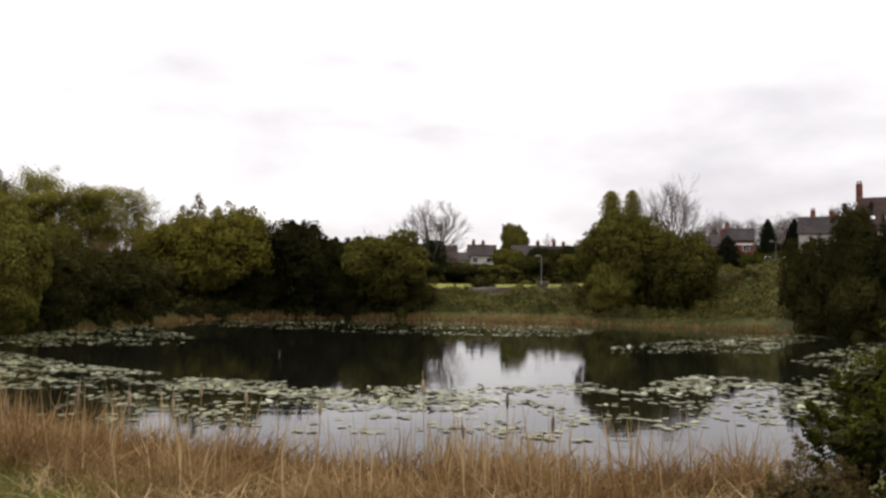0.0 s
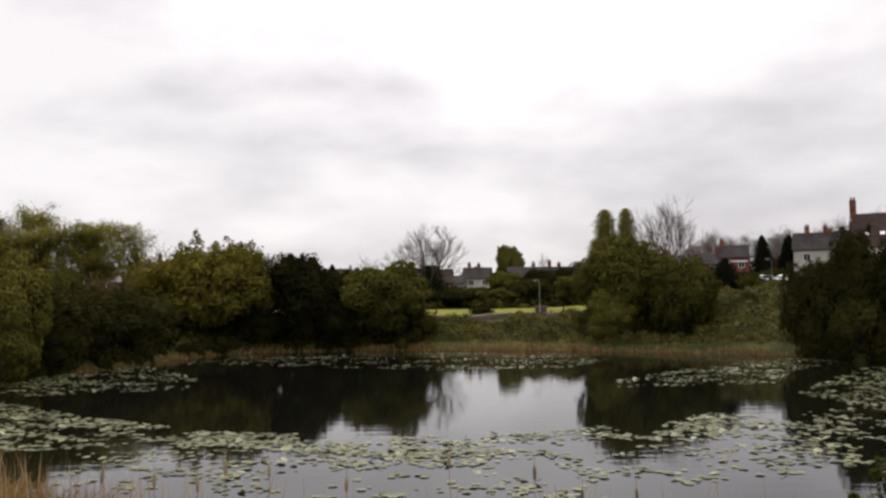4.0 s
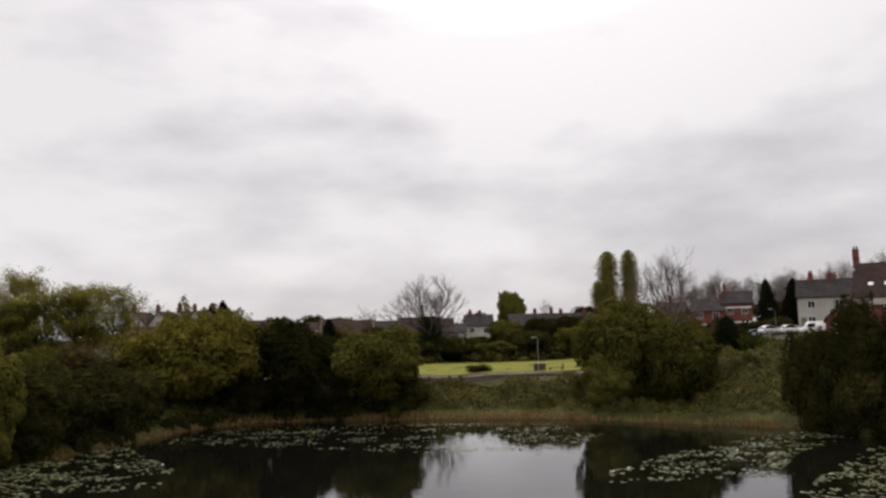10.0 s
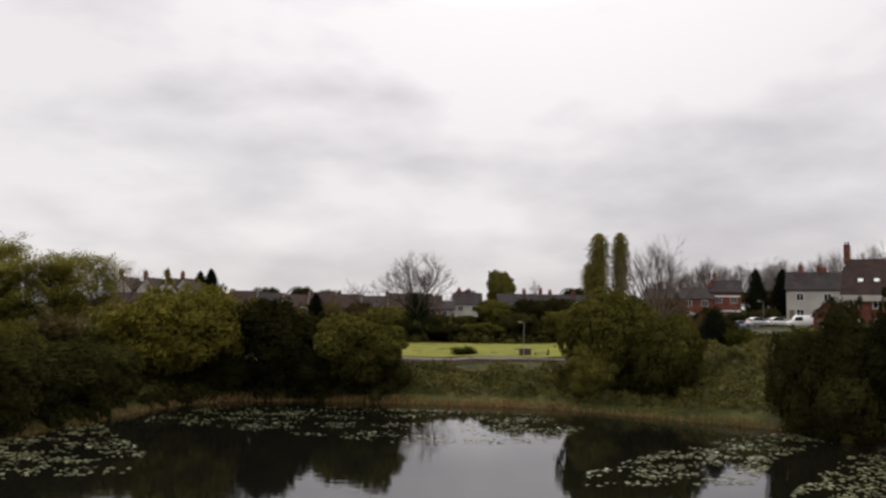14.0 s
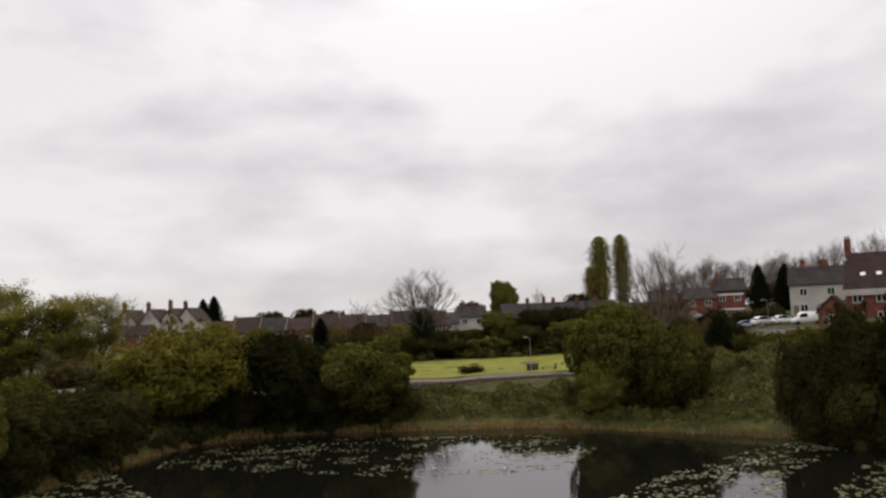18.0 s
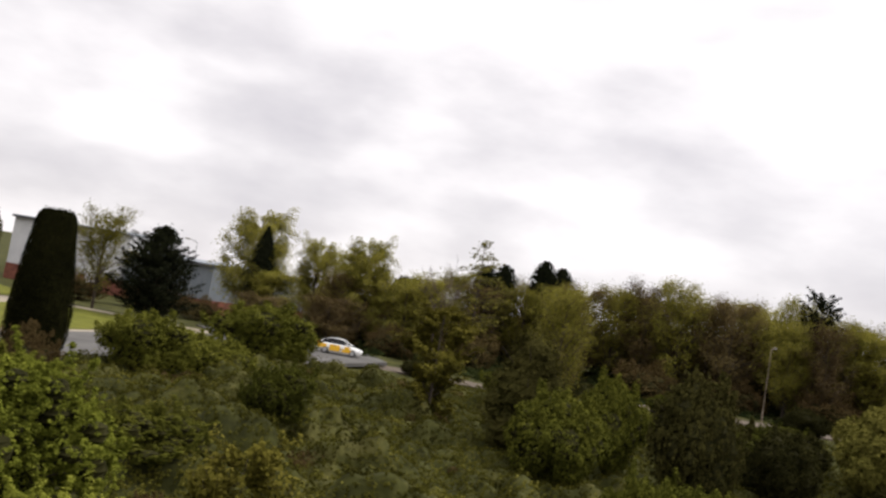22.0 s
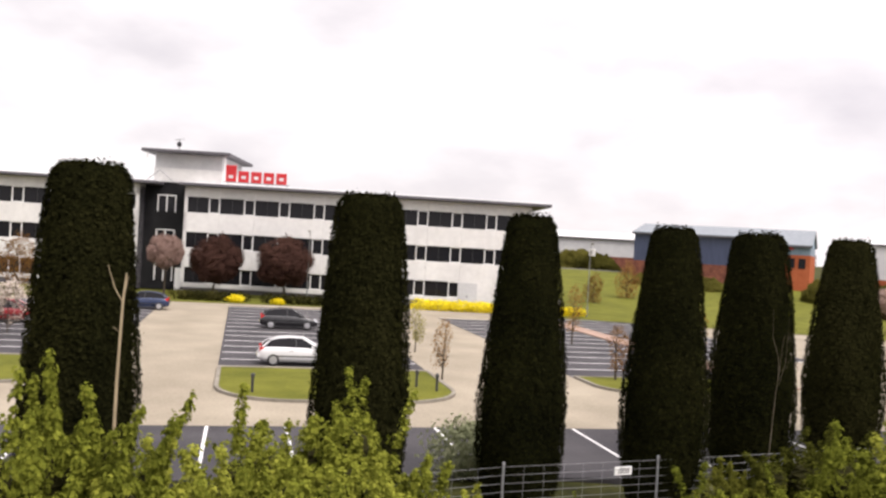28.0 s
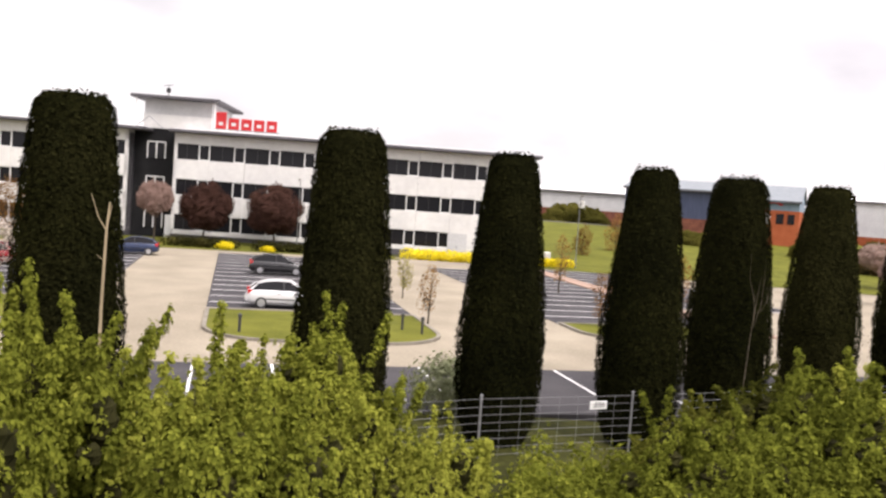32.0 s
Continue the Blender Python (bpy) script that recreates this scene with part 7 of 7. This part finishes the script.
sz = z_at(-32.6, 39.8)
wp = thing("notice_post", pose(-32.6, 39.8, sz, 0, 0, -40), "small white notice on a post at the water's edge", "sign")
part("post", Shape().box(-0.05, -0.05, -0.3, 0.05, 0.05, 1.1, 0.01), M_TIMBER, wp)
part("plate", Shape().box(-0.36, -0.09, 0.8, 0.36, -0.052, 1.2, 0.008), M_WHITE, wp)

uc = thing("utility_cabinet", pose(-73.0, -43.4, z_at(-73.0, -43.4) + 0.1, 0, 0, 40), "pale grey utility cabinet standing on the lawn", "cabinet")
part("body", Shape().box(-0.45, -0.25, -0.3, 0.45, 0.25, 1.35, 0.02), M_GREYWALL, uc)
part("roof", Shape().box(-0.5, -0.3, 1.354, 0.5, 0.3, 1.42, 0.02), M_WHITE, uc)
part("door", Shape().box(-0.38, 0.252, 0.1, 0.38, 0.275, 1.25, 0.008), M_WHITE, uc)
bn = thing("waste_bin", pose(-66, -9.5, Z + 0.05, 0, 0, 20), "grey waste container beside the estate road", "bin")
part("body", Shape().box(-0.7, -0.5, 0.1, 0.7, 0.5, 1.3, 0.04), M_GREYPOLE, bn)
part("lid", Shape().box(-0.74, -0.54, 1.304, 0.74, 0.54, 1.42, 0.04), M_DARKPOST, bn)
for x in (-0.55, 0.55):
    part("castor", Shape().tube((x, -0.3, 0.06), (x, 0.3, 0.06), 0.07, 0.07, 8), M_TYRE, bn)

# ---- lily pads ----


def in_poly(X, Y, poly):
    ins = np.zeros(X.shape, bool)
    for i in range(len(poly)):
        (ax, ay), (bx, by) = poly[i], poly[(i + 1) % len(poly)]
        ins ^= ((ay > Y) != (by > Y)) & (X < (bx - ax) * (Y - ay) / (by - ay + 1e-12) + ax)
    return ins


def scatter(rng, poly, n):
    A = np.array(poly)
    out = []
    while sum(len(o) for o in out) < n:
        P = rng.uniform(A.min(0), A.max(0), (n, 2))
        out.append(P[in_poly(P[:, 0], P[:, 1], poly)])
    return np.concatenate(out)[:n]


PADS = [([(-30, 46), (-22, 41.5), (-16, 36), (-11, 32.5), (-11.5, 29), (-14, 26.6), (-18, 25), (-26, 28), (-30, 34)], 2600, -0.1),
        ([(-10.5, 31.5), (-4.8, 30), (-2, 29.3), (0.5, 28), (1.5, 26), (-2, 25.5), (-7, 27.5), (-10, 28.5)], 760, -0.2),
        ([(-13, 30), (3, 30), (3, 20), (-11, 21)], 1100, 0.1), ([(4.5, 29.5), (7, 32), (9.7, 34.8), (12.5, 34), (9, 29), (5.4, 28)], 300, -0.15),
        ([(1, 30), (16, 36), (15, 25), (3, 21)], 1000, 0.12), ([(8.2, 45.5), (9, 49.5), (14, 56), (21, 63), (27, 67), (28, 62), (22, 56), (17, 47)], 900, 0.15),
        ([(16.5, 34), (16.3, 42), (20, 48), (29, 60), (33, 56), (33, 45), (26, 34), (20, 28)], 1500, 0.1), ([(-22.5, 73), (-21, 67), (-9, 62), (1, 57.5), (8, 60), (12, 67), (9, 76), (-4, 79), (-16, 79)], 1700, 0.3),
        ([(-29, 48), (-22, 44), (-15, 47), (-16, 53), (-24, 66), (-27, 56)], 900, 0.0)]
rng = np.random.default_rng(90)
pv, pf = [], []
loose = thing("lily_patch", pose(0, 0, 0), "loose patch of floating lily pads off the near bank", "water lilies")
picked = 0
for poly, n, thr in PADS:
    n = int(n * 1.15)
    Q = scatter(rng, poly, n * 2)
    keep = (wave(Q[:, 0], Q[:, 1] * 1.3, 1.3, 0.4) + 0.8 * wave(Q[:, 0], Q[:, 1] * 1.4, 0.5, 1.9) > thr - 0.04 + 0.3 * rng.normal(size=len(Q))) & (pond_distance(Q[:, 0], Q[:, 1]) < -0.4)
    for x, y in Q[keep][:n]:
        r = rng.uniform(0.06, 0.14)
        a0, tx, ty = rng.uniform(0, 6.28), rng.normal(0, 0.05), rng.normal(0, 0.05)
        if rng.random() < 0.06:
            tx, ty = tx * 4, ty * 4
        near_ = y < 27.5 and -11 < x < 13 and picked < 300
        dv, k = ([], 0) if near_ else (pv, len(pv))
        zc = 0.016 + abs(rng.normal(0, 0.008)) + r * (abs(tx) + abs(ty)) * 0.6
        dv.append((x + 0.25 * r * math.cos(a0), y + 0.25 * r * math.sin(a0), zc))
        for i in range(9):
            t = a0 + 0.25 + i * (2 * math.pi - 0.5) / 8
            dv.append((x + r * math.cos(t), y + r * math.sin(t), zc + r * (tx * math.cos(t) + ty * math.sin(t))))
        fan = [(k, k + 1 + i, k + 2 + i) for i in range(8)]
        if near_:
            one = bpy.data.meshes.new("lily_pad")
            one.from_pydata(dv, [], fan)
            part("lily_pad", one, L_PAD, loose)
            picked += 1
        else:
            pf += fan
pad_mesh = bpy.data.meshes.new("lily_pads")
pad_mesh.from_pydata(pv, [], pf)
tagged(part("lily_pads", pad_mesh, L_PAD), "floating yellow-green lily pads in drifts on the pond", "water lilies", kind="stuff")

# ---- reeds, grass, brambles ----


def blades(name, X, Y, H, width, material, label, category, seed, lean=0.25, base=None):
    """Many bent blades, each of two pieces."""
    r = np.random.default_rng(seed)
    k = len(X)
    B = np.stack([X, Y, (height(X, Y) if base is None else base) - 0.03], -1)
    a = r.uniform(0, 2 * math.pi, k)
    side = np.stack([np.cos(a), np.sin(a), 0 * a], -1) * (width * r.uniform(0.6, 1.4, k))[:, None] / 2
    tilt = np.stack([r.normal(0, lean, k), r.normal(0, lean, k), np.ones(k)], -1)
    mid = B + tilt * (H * 0.55)[:, None]
    bend = tilt + np.stack([r.normal(0, lean * 1.6, k), r.normal(0, lean * 1.6, k), -np.abs(r.normal(0, 0.3, k))], -1)
    tip = mid + bend * (H * 0.45)[:, None]
    V = np.stack([B - side, B + side, mid + side * 0.8, mid - side * 0.8, tip + side * 0.15, tip - side * 0.15], 1).reshape(-1, 3)
    o = np.arange(k)[:, None] * 6
    F = np.concatenate([o + np.array([0, 1, 2, 3]), o + np.array([3, 2, 4, 5])])
    me = bpy.data.meshes.new(name)
    me.from_pydata(V.tolist(), [], F.tolist())
    return tagged(part(name, me, material), label, category, kind="stuff")


r = np.random.default_rng(91)
Q = r.uniform((-16, 6), (7, 23), (90000, 2))
d = pond_distance(Q[:, 0], Q[:, 1])
depth_in = 3.5 + 1.5 * wave(Q[:, 0], Q[:, 1], 1.5, 0.3) + 0.9 * wave(Q[:, 0], Q[:, 1], 0.6, 2.3) + np.where(Q[:, 0] < -3, 1.4, 0)
Q = Q[(d > -1.6) & (d < depth_in) & (Q[:, 0] < 5.2)][:19000]
tall = np.where(r.random(len(Q)) < 0.05, 1.4, 0.56) * r.uniform(0.5, 1.35, len(Q)) * (1.0 + 0.5 * wave(Q[:, 0], Q[:, 1], 0.5, 0.7) + 0.35 * wave(Q[:, 0], Q[:, 1], 1.4, 2.7)).clip(max=1.5)
tall = tall.clip(0.1, 1.5)
low_ = tall < 0.95
blades("reeds", Q[low_, 0], Q[low_, 1], tall[low_], 0.026, L_REED, "dense dry brown reeds and sedge along the near bank", "reeds", 92, 0.5)
blades("reeds", Q[~low_, 0], Q[~low_, 1], tall[~low_], 0.02, L_REED, "scattered tall dry reed stems above the sedge", "reeds", 192, 0.09)
# pale straw tussocks that sprawl into the grass
C_ = r.uniform((-15, 7), (5, 15), (110, 2))
dc = pond_distance(C_[:, 0], C_[:, 1])
C_ = C_[(dc > 1.5) & (dc < 6.5)]
Q = np.repeat(C_, 46, 0) + r.normal(0, 0.16, (len(C_) * 46, 2))
blades("straw_tussocks", Q[:, 0], Q[:, 1], r.uniform(0.18, 0.5, len(Q)), 0.016, L_STRAW, "sprawling pale straw tussocks between reeds and grass", "grass", 193, 0.9)
Q = r.uniform((-16, 3), (12, 15), (60000, 2))
d = pond_distance(Q[:, 0], Q[:, 1])
Q = Q[(d > 2.6)][:34000]
blades("grass", Q[:, 0], Q[:, 1], r.uniform(0.10, 0.30, len(Q)) * (1 + 0.7 * wave(Q[:, 0], Q[:, 1], 0.45, 1.1)), 0.018, L_GRASS, "rough green grass on the near bank", "grass", 93, 0.45)
Q = r.uniform((-34, 22), (40, 90), (260000, 2))
d = pond_distance(Q[:, 0], Q[:, 1])
Q = Q[(d > -0.8 - 0.4 * wave(Q[:, 0], Q[:, 1], 2.0, 4.0)) & (d < 0.4 + 0.4 * wave(Q[:, 0], Q[:, 1], 3.0, 1.0))][:34000]
blades("reed_fringe", Q[:, 0], Q[:, 1], r.uniform(0.22, 0.6, len(Q)) * (1 + 0.35 * wave(Q[:, 0], Q[:, 1], 2.2, 6.0)) * np.where(Q[:, 0] < -20, 0.7, 1), 0.055, L_FRINGE, "fringe of dry brown reeds along the far shore", "reeds", 94, 0.3)
Q = r.uniform((-34, 0), (-8, 24), (60000, 2))
d = pond_distance(Q[:, 0], Q[:, 1])
Q = Q[(d > 1.5) & (np.hypot(Q[:, 0] + 15, Q[:, 1] - 7.5) < 7)][:14000]
blades("grass", Q[:, 0], Q[:, 1], r.uniform(0.10, 0.32, len(Q)), 0.02, L_GRASS, "trampled green grass in a clearing among brambles", "grass", 95, 0.5)
# a few upright bulrush stems with dark heads
for x, y, h in ((-2.6, 16.3, 1.5), (0.9, 16.2, 1.7), (1.6, 15.6, 1.4), (-0.6, 16.4, 1.9), (2.7, 16.0, 1.3), (-4.2, 17.6, 1.5), (0.2, 15.9, 1.2), (-4.9, 16.8, 1.75), (-6.1, 16.4, 1.6), (-5.4, 16.6, 1.45), (-7.2, 16.2, 1.7), (-8.0, 15.8, 1.5)):
    br_ = thing("bulrush", pose(x, y, -0.3, r.normal(0, 4), r.normal(0, 4), 0), "single upright dry bulrush stem at the water's edge", "bulrush", "bulrushes")
    part("stem", Shape().turned([(0.009, 0), (0.006, h + 0.3)], 6), M_DEADWOOD, br_)
    part("head", Shape().turned([(0.01, h - 0.14), (0.03, h - 0.09), (0.036, h + 0.02), (0.026, h + 0.10), (0.006, h + 0.15)], 9), M_DEADWOOD if y > 16.2 else M_TIMBER, br_)


def road_distance(X, Y):
    best = np.full(np.shape(X), 1e9)
    for (ax, ay), (bx, by) in zip([p[:2] for p in ROAD[:-1]], [p[:2] for p in ROAD[1:]]):
        t = (((X - ax) * (bx - ax) + (Y - ay) * (by - ay)) / ((bx - ax) ** 2 + (by - ay) ** 2)).clip(0, 1)
        best = np.minimum(best, np.hypot(X - ax - t * (bx - ax), Y - ay - t * (by - ay)))
    return best


def thicket(name, poly, n, size, material, label, seed, holes=(), wide=(0.5, 1.3), each=240, swell=0.0, band=None, flat=1.0, tuft=4):
    """Low rounded mounds of growth, crowded together, each thick with leaves."""
    r = np.random.default_rng(seed)
    Q = scatter(r, poly, n)
    for hx, hy, hr in holes:
        Q = Q[np.hypot(Q[:, 0] - hx, Q[:, 1] - hy) > hr * (1 + 0.2 * np.sin(3 * np.arctan2(Q[:, 1] - hy, Q[:, 0] - hx)))]
    pd = pond_distance(Q[:, 0], Q[:, 1])
    Q = Q[pd > wide[0] * 0.9] if band is None else Q[(pd > band[0]) & (pd < band[1])]
    R = r.uniform(wide[0], wide[1], len(Q)) * r.uniform(0.75, 1.1, len(Q))
    tall = flat * R * r.uniform(0.7, 1.35, len(Q)) * (1 + 0.4 * wave(Q[:, 0], Q[:, 1], 2.0, 0.9))
    near_ = road_distance(Q[:, 0], Q[:, 1])
    Q, R, tall, near_ = Q[near_ > 3.2], R[near_ > 3.2], tall[near_ > 3.2], near_[near_ > 3.2]
    ease = ((near_ - 3) / 20).clip(0.22, 1)
    tall = tall * ease
    G = height(Q[:, 0], Q[:, 1]) + swell * ease * np.abs(wave(Q[:, 0], Q[:, 1], 2.3, 5.1))
    squash = r.uniform(0.45, 1.25, len(Q))
    lobes = np.stack([Q[:, 0], Q[:, 1], G + 0.05, R * squash, R * (1.7 - squash), tall], -1)
    pick = np.repeat(np.arange(len(Q)), max(1, each // tuft))
    d = unit(r, len(pick))
    d[:, 2] = np.abs(d[:, 2])
    lump = 1 + 0.22 * wave(lobes[pick, 0] + d[:, 0] * 2.1, lobes[pick, 1] + d[:, 1] * 2.1 + d[:, 2], 0.28, 3.3)
    lump += 0.26 * wave(lobes[pick, 0] + d[:, 0] * lobes[pick, 3], lobes[pick, 1] + d[:, 1] * lobes[pick, 4], 0.12, 1.7)
    P = lobes[pick, :3] + d * lobes[pick, 3:] * (lump * r.normal(1.0, 0.15, len(pick)).clip(0.6, 1.45))[:, None]
    N = d * np.array([1.0, 1.0, 0.9]) + np.array([0, 0, 0.2]) + 0.35 * unit(r, len(pick))
    N /= np.linalg.norm(N, axis=1, keepdims=True)
    P, N = clumped(r, P, N, tuft, size * 1.6)
    core = Shape()
    for x, y, z, a, b, h in lobes:
        core.loft([[(x + a * w * q * math.cos(k * math.pi / 4 + x), y + b * w * q * math.sin(k * math.pi / 4 + x), z + h * v) for k, q in enumerate(r.uniform(0.86, 1.04, 8))] for w, v in ((0.8, -1.4), (0.60, 0.08), (0.46, 0.34), (0.18, 0.52))])
    ob = part(name, card_mesh(name, P, N, size, 1.5, 0, r, core), material)
    return tagged(ob, label, "brambles", kind="stuff")


SLOPE = [(-11, 10), (-12, 20), (-20, 23), (-29, 27), (-32, 40), (-33, 57), (-48, 60), (-66, 38), (-72, 24), (-62, 10), (-46, 1), (-28, 1), (-16, 4)]
HOLES = ((-67, 27, 5.5), (-19, 9.5, 2.0), (-20.5, 6.2, 2.0))
FAR_SLOPE = [(-6, 84.5), (10, 82), (24, 72.5), (33, 66), (52, 72), (55, 112), (44, 106), (30, 102), (14, 99.5), (-10, 97)]


def carpet(name, poly, step, mounds, wide, rise, tufts, leaves, size, material, label, seed, holes=(), sprays=0):
    """Brambles that cover the ground in one rolling sheet: long mounds with small tufts on them, and leaves close over all."""
    r = np.random.default_rng(seed)
    lo, hi = np.array(poly).min(0) - 1, np.array(poly).max(0) + 1
    xs, ys = np.arange(lo[0], hi[0], step), np.arange(lo[1], hi[1], step)
    X, Y = np.meshgrid(xs, ys)
    heap = np.zeros(X.shape)

    def pile(n, radius, h, squeeze, env):
        for (x, y), R, k, a in zip(scatter(r, poly, n), r.uniform(*radius, n), h * r.uniform(0.35, 1.0, n), r.uniform(0, math.pi, n)):
            i0, i1 = np.searchsorted(xs, (x - R, x + R))
            j0, j1 = np.searchsorted(ys, (y - R, y + R))
            U, V = X[j0:j1, i0:i1] - x, Y[j0:j1, i0:i1] - y
            q = ((U * math.cos(a) + V * math.sin(a)) / R) ** 2 + ((V * math.cos(a) - U * math.sin(a)) / (R * squeeze)) ** 2
            env[j0:j1, i0:i1] = np.maximum(env[j0:j1, i0:i1], k * np.sqrt((1 - q).clip(0)))
        return env

    heap = pile(mounds, wide, rise, 0.5, heap)
    heap = heap + pile(tufts, (0.35, 0.95), 0.62, 0.6, np.zeros(X.shape)) + 0.07 * wave(X, Y, 0.3, 2.2)
    ease = ((road_distance(X, Y) - 3.0) / 8).clip(0, 1) * (pond_distance(X, Y) / 1.5).clip(0, 1) * (-pond_distance(X, Y, poly) / 2.0).clip(0, 1)
    for hx, hy, hr in holes:
        ease = ease * ((np.hypot(X - hx, Y - hy) - hr * (0.8 + 0.25 * np.sin(3 * np.arctan2(Y - hy, X - hx)))) / 1.6).clip(0, 1)
    top = height(X, Y) + (heap + 0.14) * ease - 0.06
    ins = in_poly(X, Y, poly)
    gy, gx = np.gradient(top, step)

    def sample(n):
        i, j = r.uniform(0, len(xs) - 1.01, n), r.uniform(0, len(ys) - 1.01, n)
        a, b = i.astype(int), j.astype(int)
        fa, fb = i - a, j - b
        z = (top[b, a] * (1 - fa) + top[b, a + 1] * fa) * (1 - fb) + (top[b + 1, a] * (1 - fa) + top[b + 1, a + 1] * fa) * fb
        N = np.stack([-gx[b, a], -gy[b, a], np.ones(n)], -1)
        slant = np.linalg.norm(N, axis=1)
        keep = ins[b, a] & (ease[b, a] > r.uniform(0.02, 0.5, n)) & (slant > r.uniform(0, 2.6, n))
        return np.stack([xs[a] + fa * step, ys[b] + fb * step, z], -1)[keep], (N / slant[:, None])[keep]

    P, N = sample(leaves // 4)
    P = P + N * (np.abs(r.normal(0.02, 0.07, len(P))))[:, None]
    P, N = clumped(r, P, N + 0.35 * unit(r, len(P)), 4, size * 1.4)
    if sprays:
        A, D = sample(sprays)
        A, D = A[:2600], D[:2600]
        a = r.uniform(0, 2 * math.pi, len(A))
        way = np.stack([np.cos(a), np.sin(a), 0 * a], -1) * r.uniform(0.3, 0.9, len(A))[:, None]
        up = r.uniform(0.15, 0.55, len(A))
        t = np.linspace(0, 1, 13)[None, :]
        S = A[:, None] + way[:, None] * t[..., None] + np.array([0, 0, 1]) * (up[:, None] * np.sin(t * 2.4))[..., None]
        S = (S + r.normal(0, 0.035, S.shape)).reshape(-1, 3)
        P, N = np.concatenate([P, S]), np.concatenate([N, np.array([0, 0, 1]) + 0.7 * unit(r, len(S))])
    N /= np.linalg.norm(N, axis=1, keepdims=True)
    ob = tagged(part(name, card_mesh(name, P, N, size, 1.5, 0, r), material), label, "brambles", kind="stuff")
    number = np.full(X.shape, -1)
    live = ins & (ease > 0.02)
    number[live] = np.arange(live.sum())
    q = np.stack([number[:-1, :-1], number[:-1, 1:], number[1:, 1:], number[1:, :-1]], -1).reshape(-1, 4)
    # smooth sheet in the dark ground colour, added for stalks and shade between leaves
    me = bpy.data.meshes.new("shade_sheet")
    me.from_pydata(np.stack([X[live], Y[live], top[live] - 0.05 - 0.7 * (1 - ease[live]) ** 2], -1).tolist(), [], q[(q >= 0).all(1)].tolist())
    part("shade_sheet", me, M_GROUND, ob, "dark sheet standing for stalks and shade under the leaves", smooth=True)
    return ob


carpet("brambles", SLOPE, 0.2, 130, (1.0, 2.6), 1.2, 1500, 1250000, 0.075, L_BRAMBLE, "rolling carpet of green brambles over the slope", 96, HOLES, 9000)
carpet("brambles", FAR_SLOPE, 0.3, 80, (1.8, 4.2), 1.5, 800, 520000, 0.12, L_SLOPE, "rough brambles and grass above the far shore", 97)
thicket("brambles", SLOPE, 60, 0.075, L_BROWN, "dry brown canes among the brambles", 104, HOLES, (0.4, 1.0), 420, 0.3, None, 0.6)
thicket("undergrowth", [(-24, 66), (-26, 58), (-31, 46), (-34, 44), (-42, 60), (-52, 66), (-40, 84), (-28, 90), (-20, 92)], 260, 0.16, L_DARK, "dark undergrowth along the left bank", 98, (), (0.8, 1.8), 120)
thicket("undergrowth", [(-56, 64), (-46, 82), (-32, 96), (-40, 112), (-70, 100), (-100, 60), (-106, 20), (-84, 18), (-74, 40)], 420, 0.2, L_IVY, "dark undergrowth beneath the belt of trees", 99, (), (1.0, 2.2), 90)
thicket("undergrowth", [(2, -4), (-2, -9), (-8, -12), (-14, -10), (-20, -7), (-28, -2), (-28, 2), (-16, 3), (-8, 0)], 420, 0.06, L_BRIGHT, "fresh green undergrowth between the hawthorn bushes", 100, (), (0.35, 0.8), 330)
thicket("brambles", [(26, 104), (44, 108), (53, 116), (49, 129), (40, 132), (31, 126), (24, 116)], 170, 0.2, L_SLOPE, "rough brambles on the rise beyond the pond", 101, (), (1.2, 2.6), 240, 0.3, None, 0.45)
thicket("undergrowth", [(-28, 146), (-4, 147), (14, 148), (36, 142), (40, 148), (14, 158), (-6, 156), (-28, 156)], 110, 0.3, L_DARK, "dark undergrowth at the foot of the field hedge", 102, (), (1.2, 2.6), 110)
wall_ = thing("garden_wall", pose(45.5, 136.0, 5.0, 0, 0, -21), "low buff stone wall on the rise beyond the pond", "wall")
part("wall", Shape().box(-0.2, -0.15, -1.5, 12.0, 0.15, 1.8, 0.02), M_RENDER, wall_)
part("coping", Shape().box(-0.25, -0.2, 1.8, 12.05, 0.2, 1.92, 0.02), M_KERB, wall_)
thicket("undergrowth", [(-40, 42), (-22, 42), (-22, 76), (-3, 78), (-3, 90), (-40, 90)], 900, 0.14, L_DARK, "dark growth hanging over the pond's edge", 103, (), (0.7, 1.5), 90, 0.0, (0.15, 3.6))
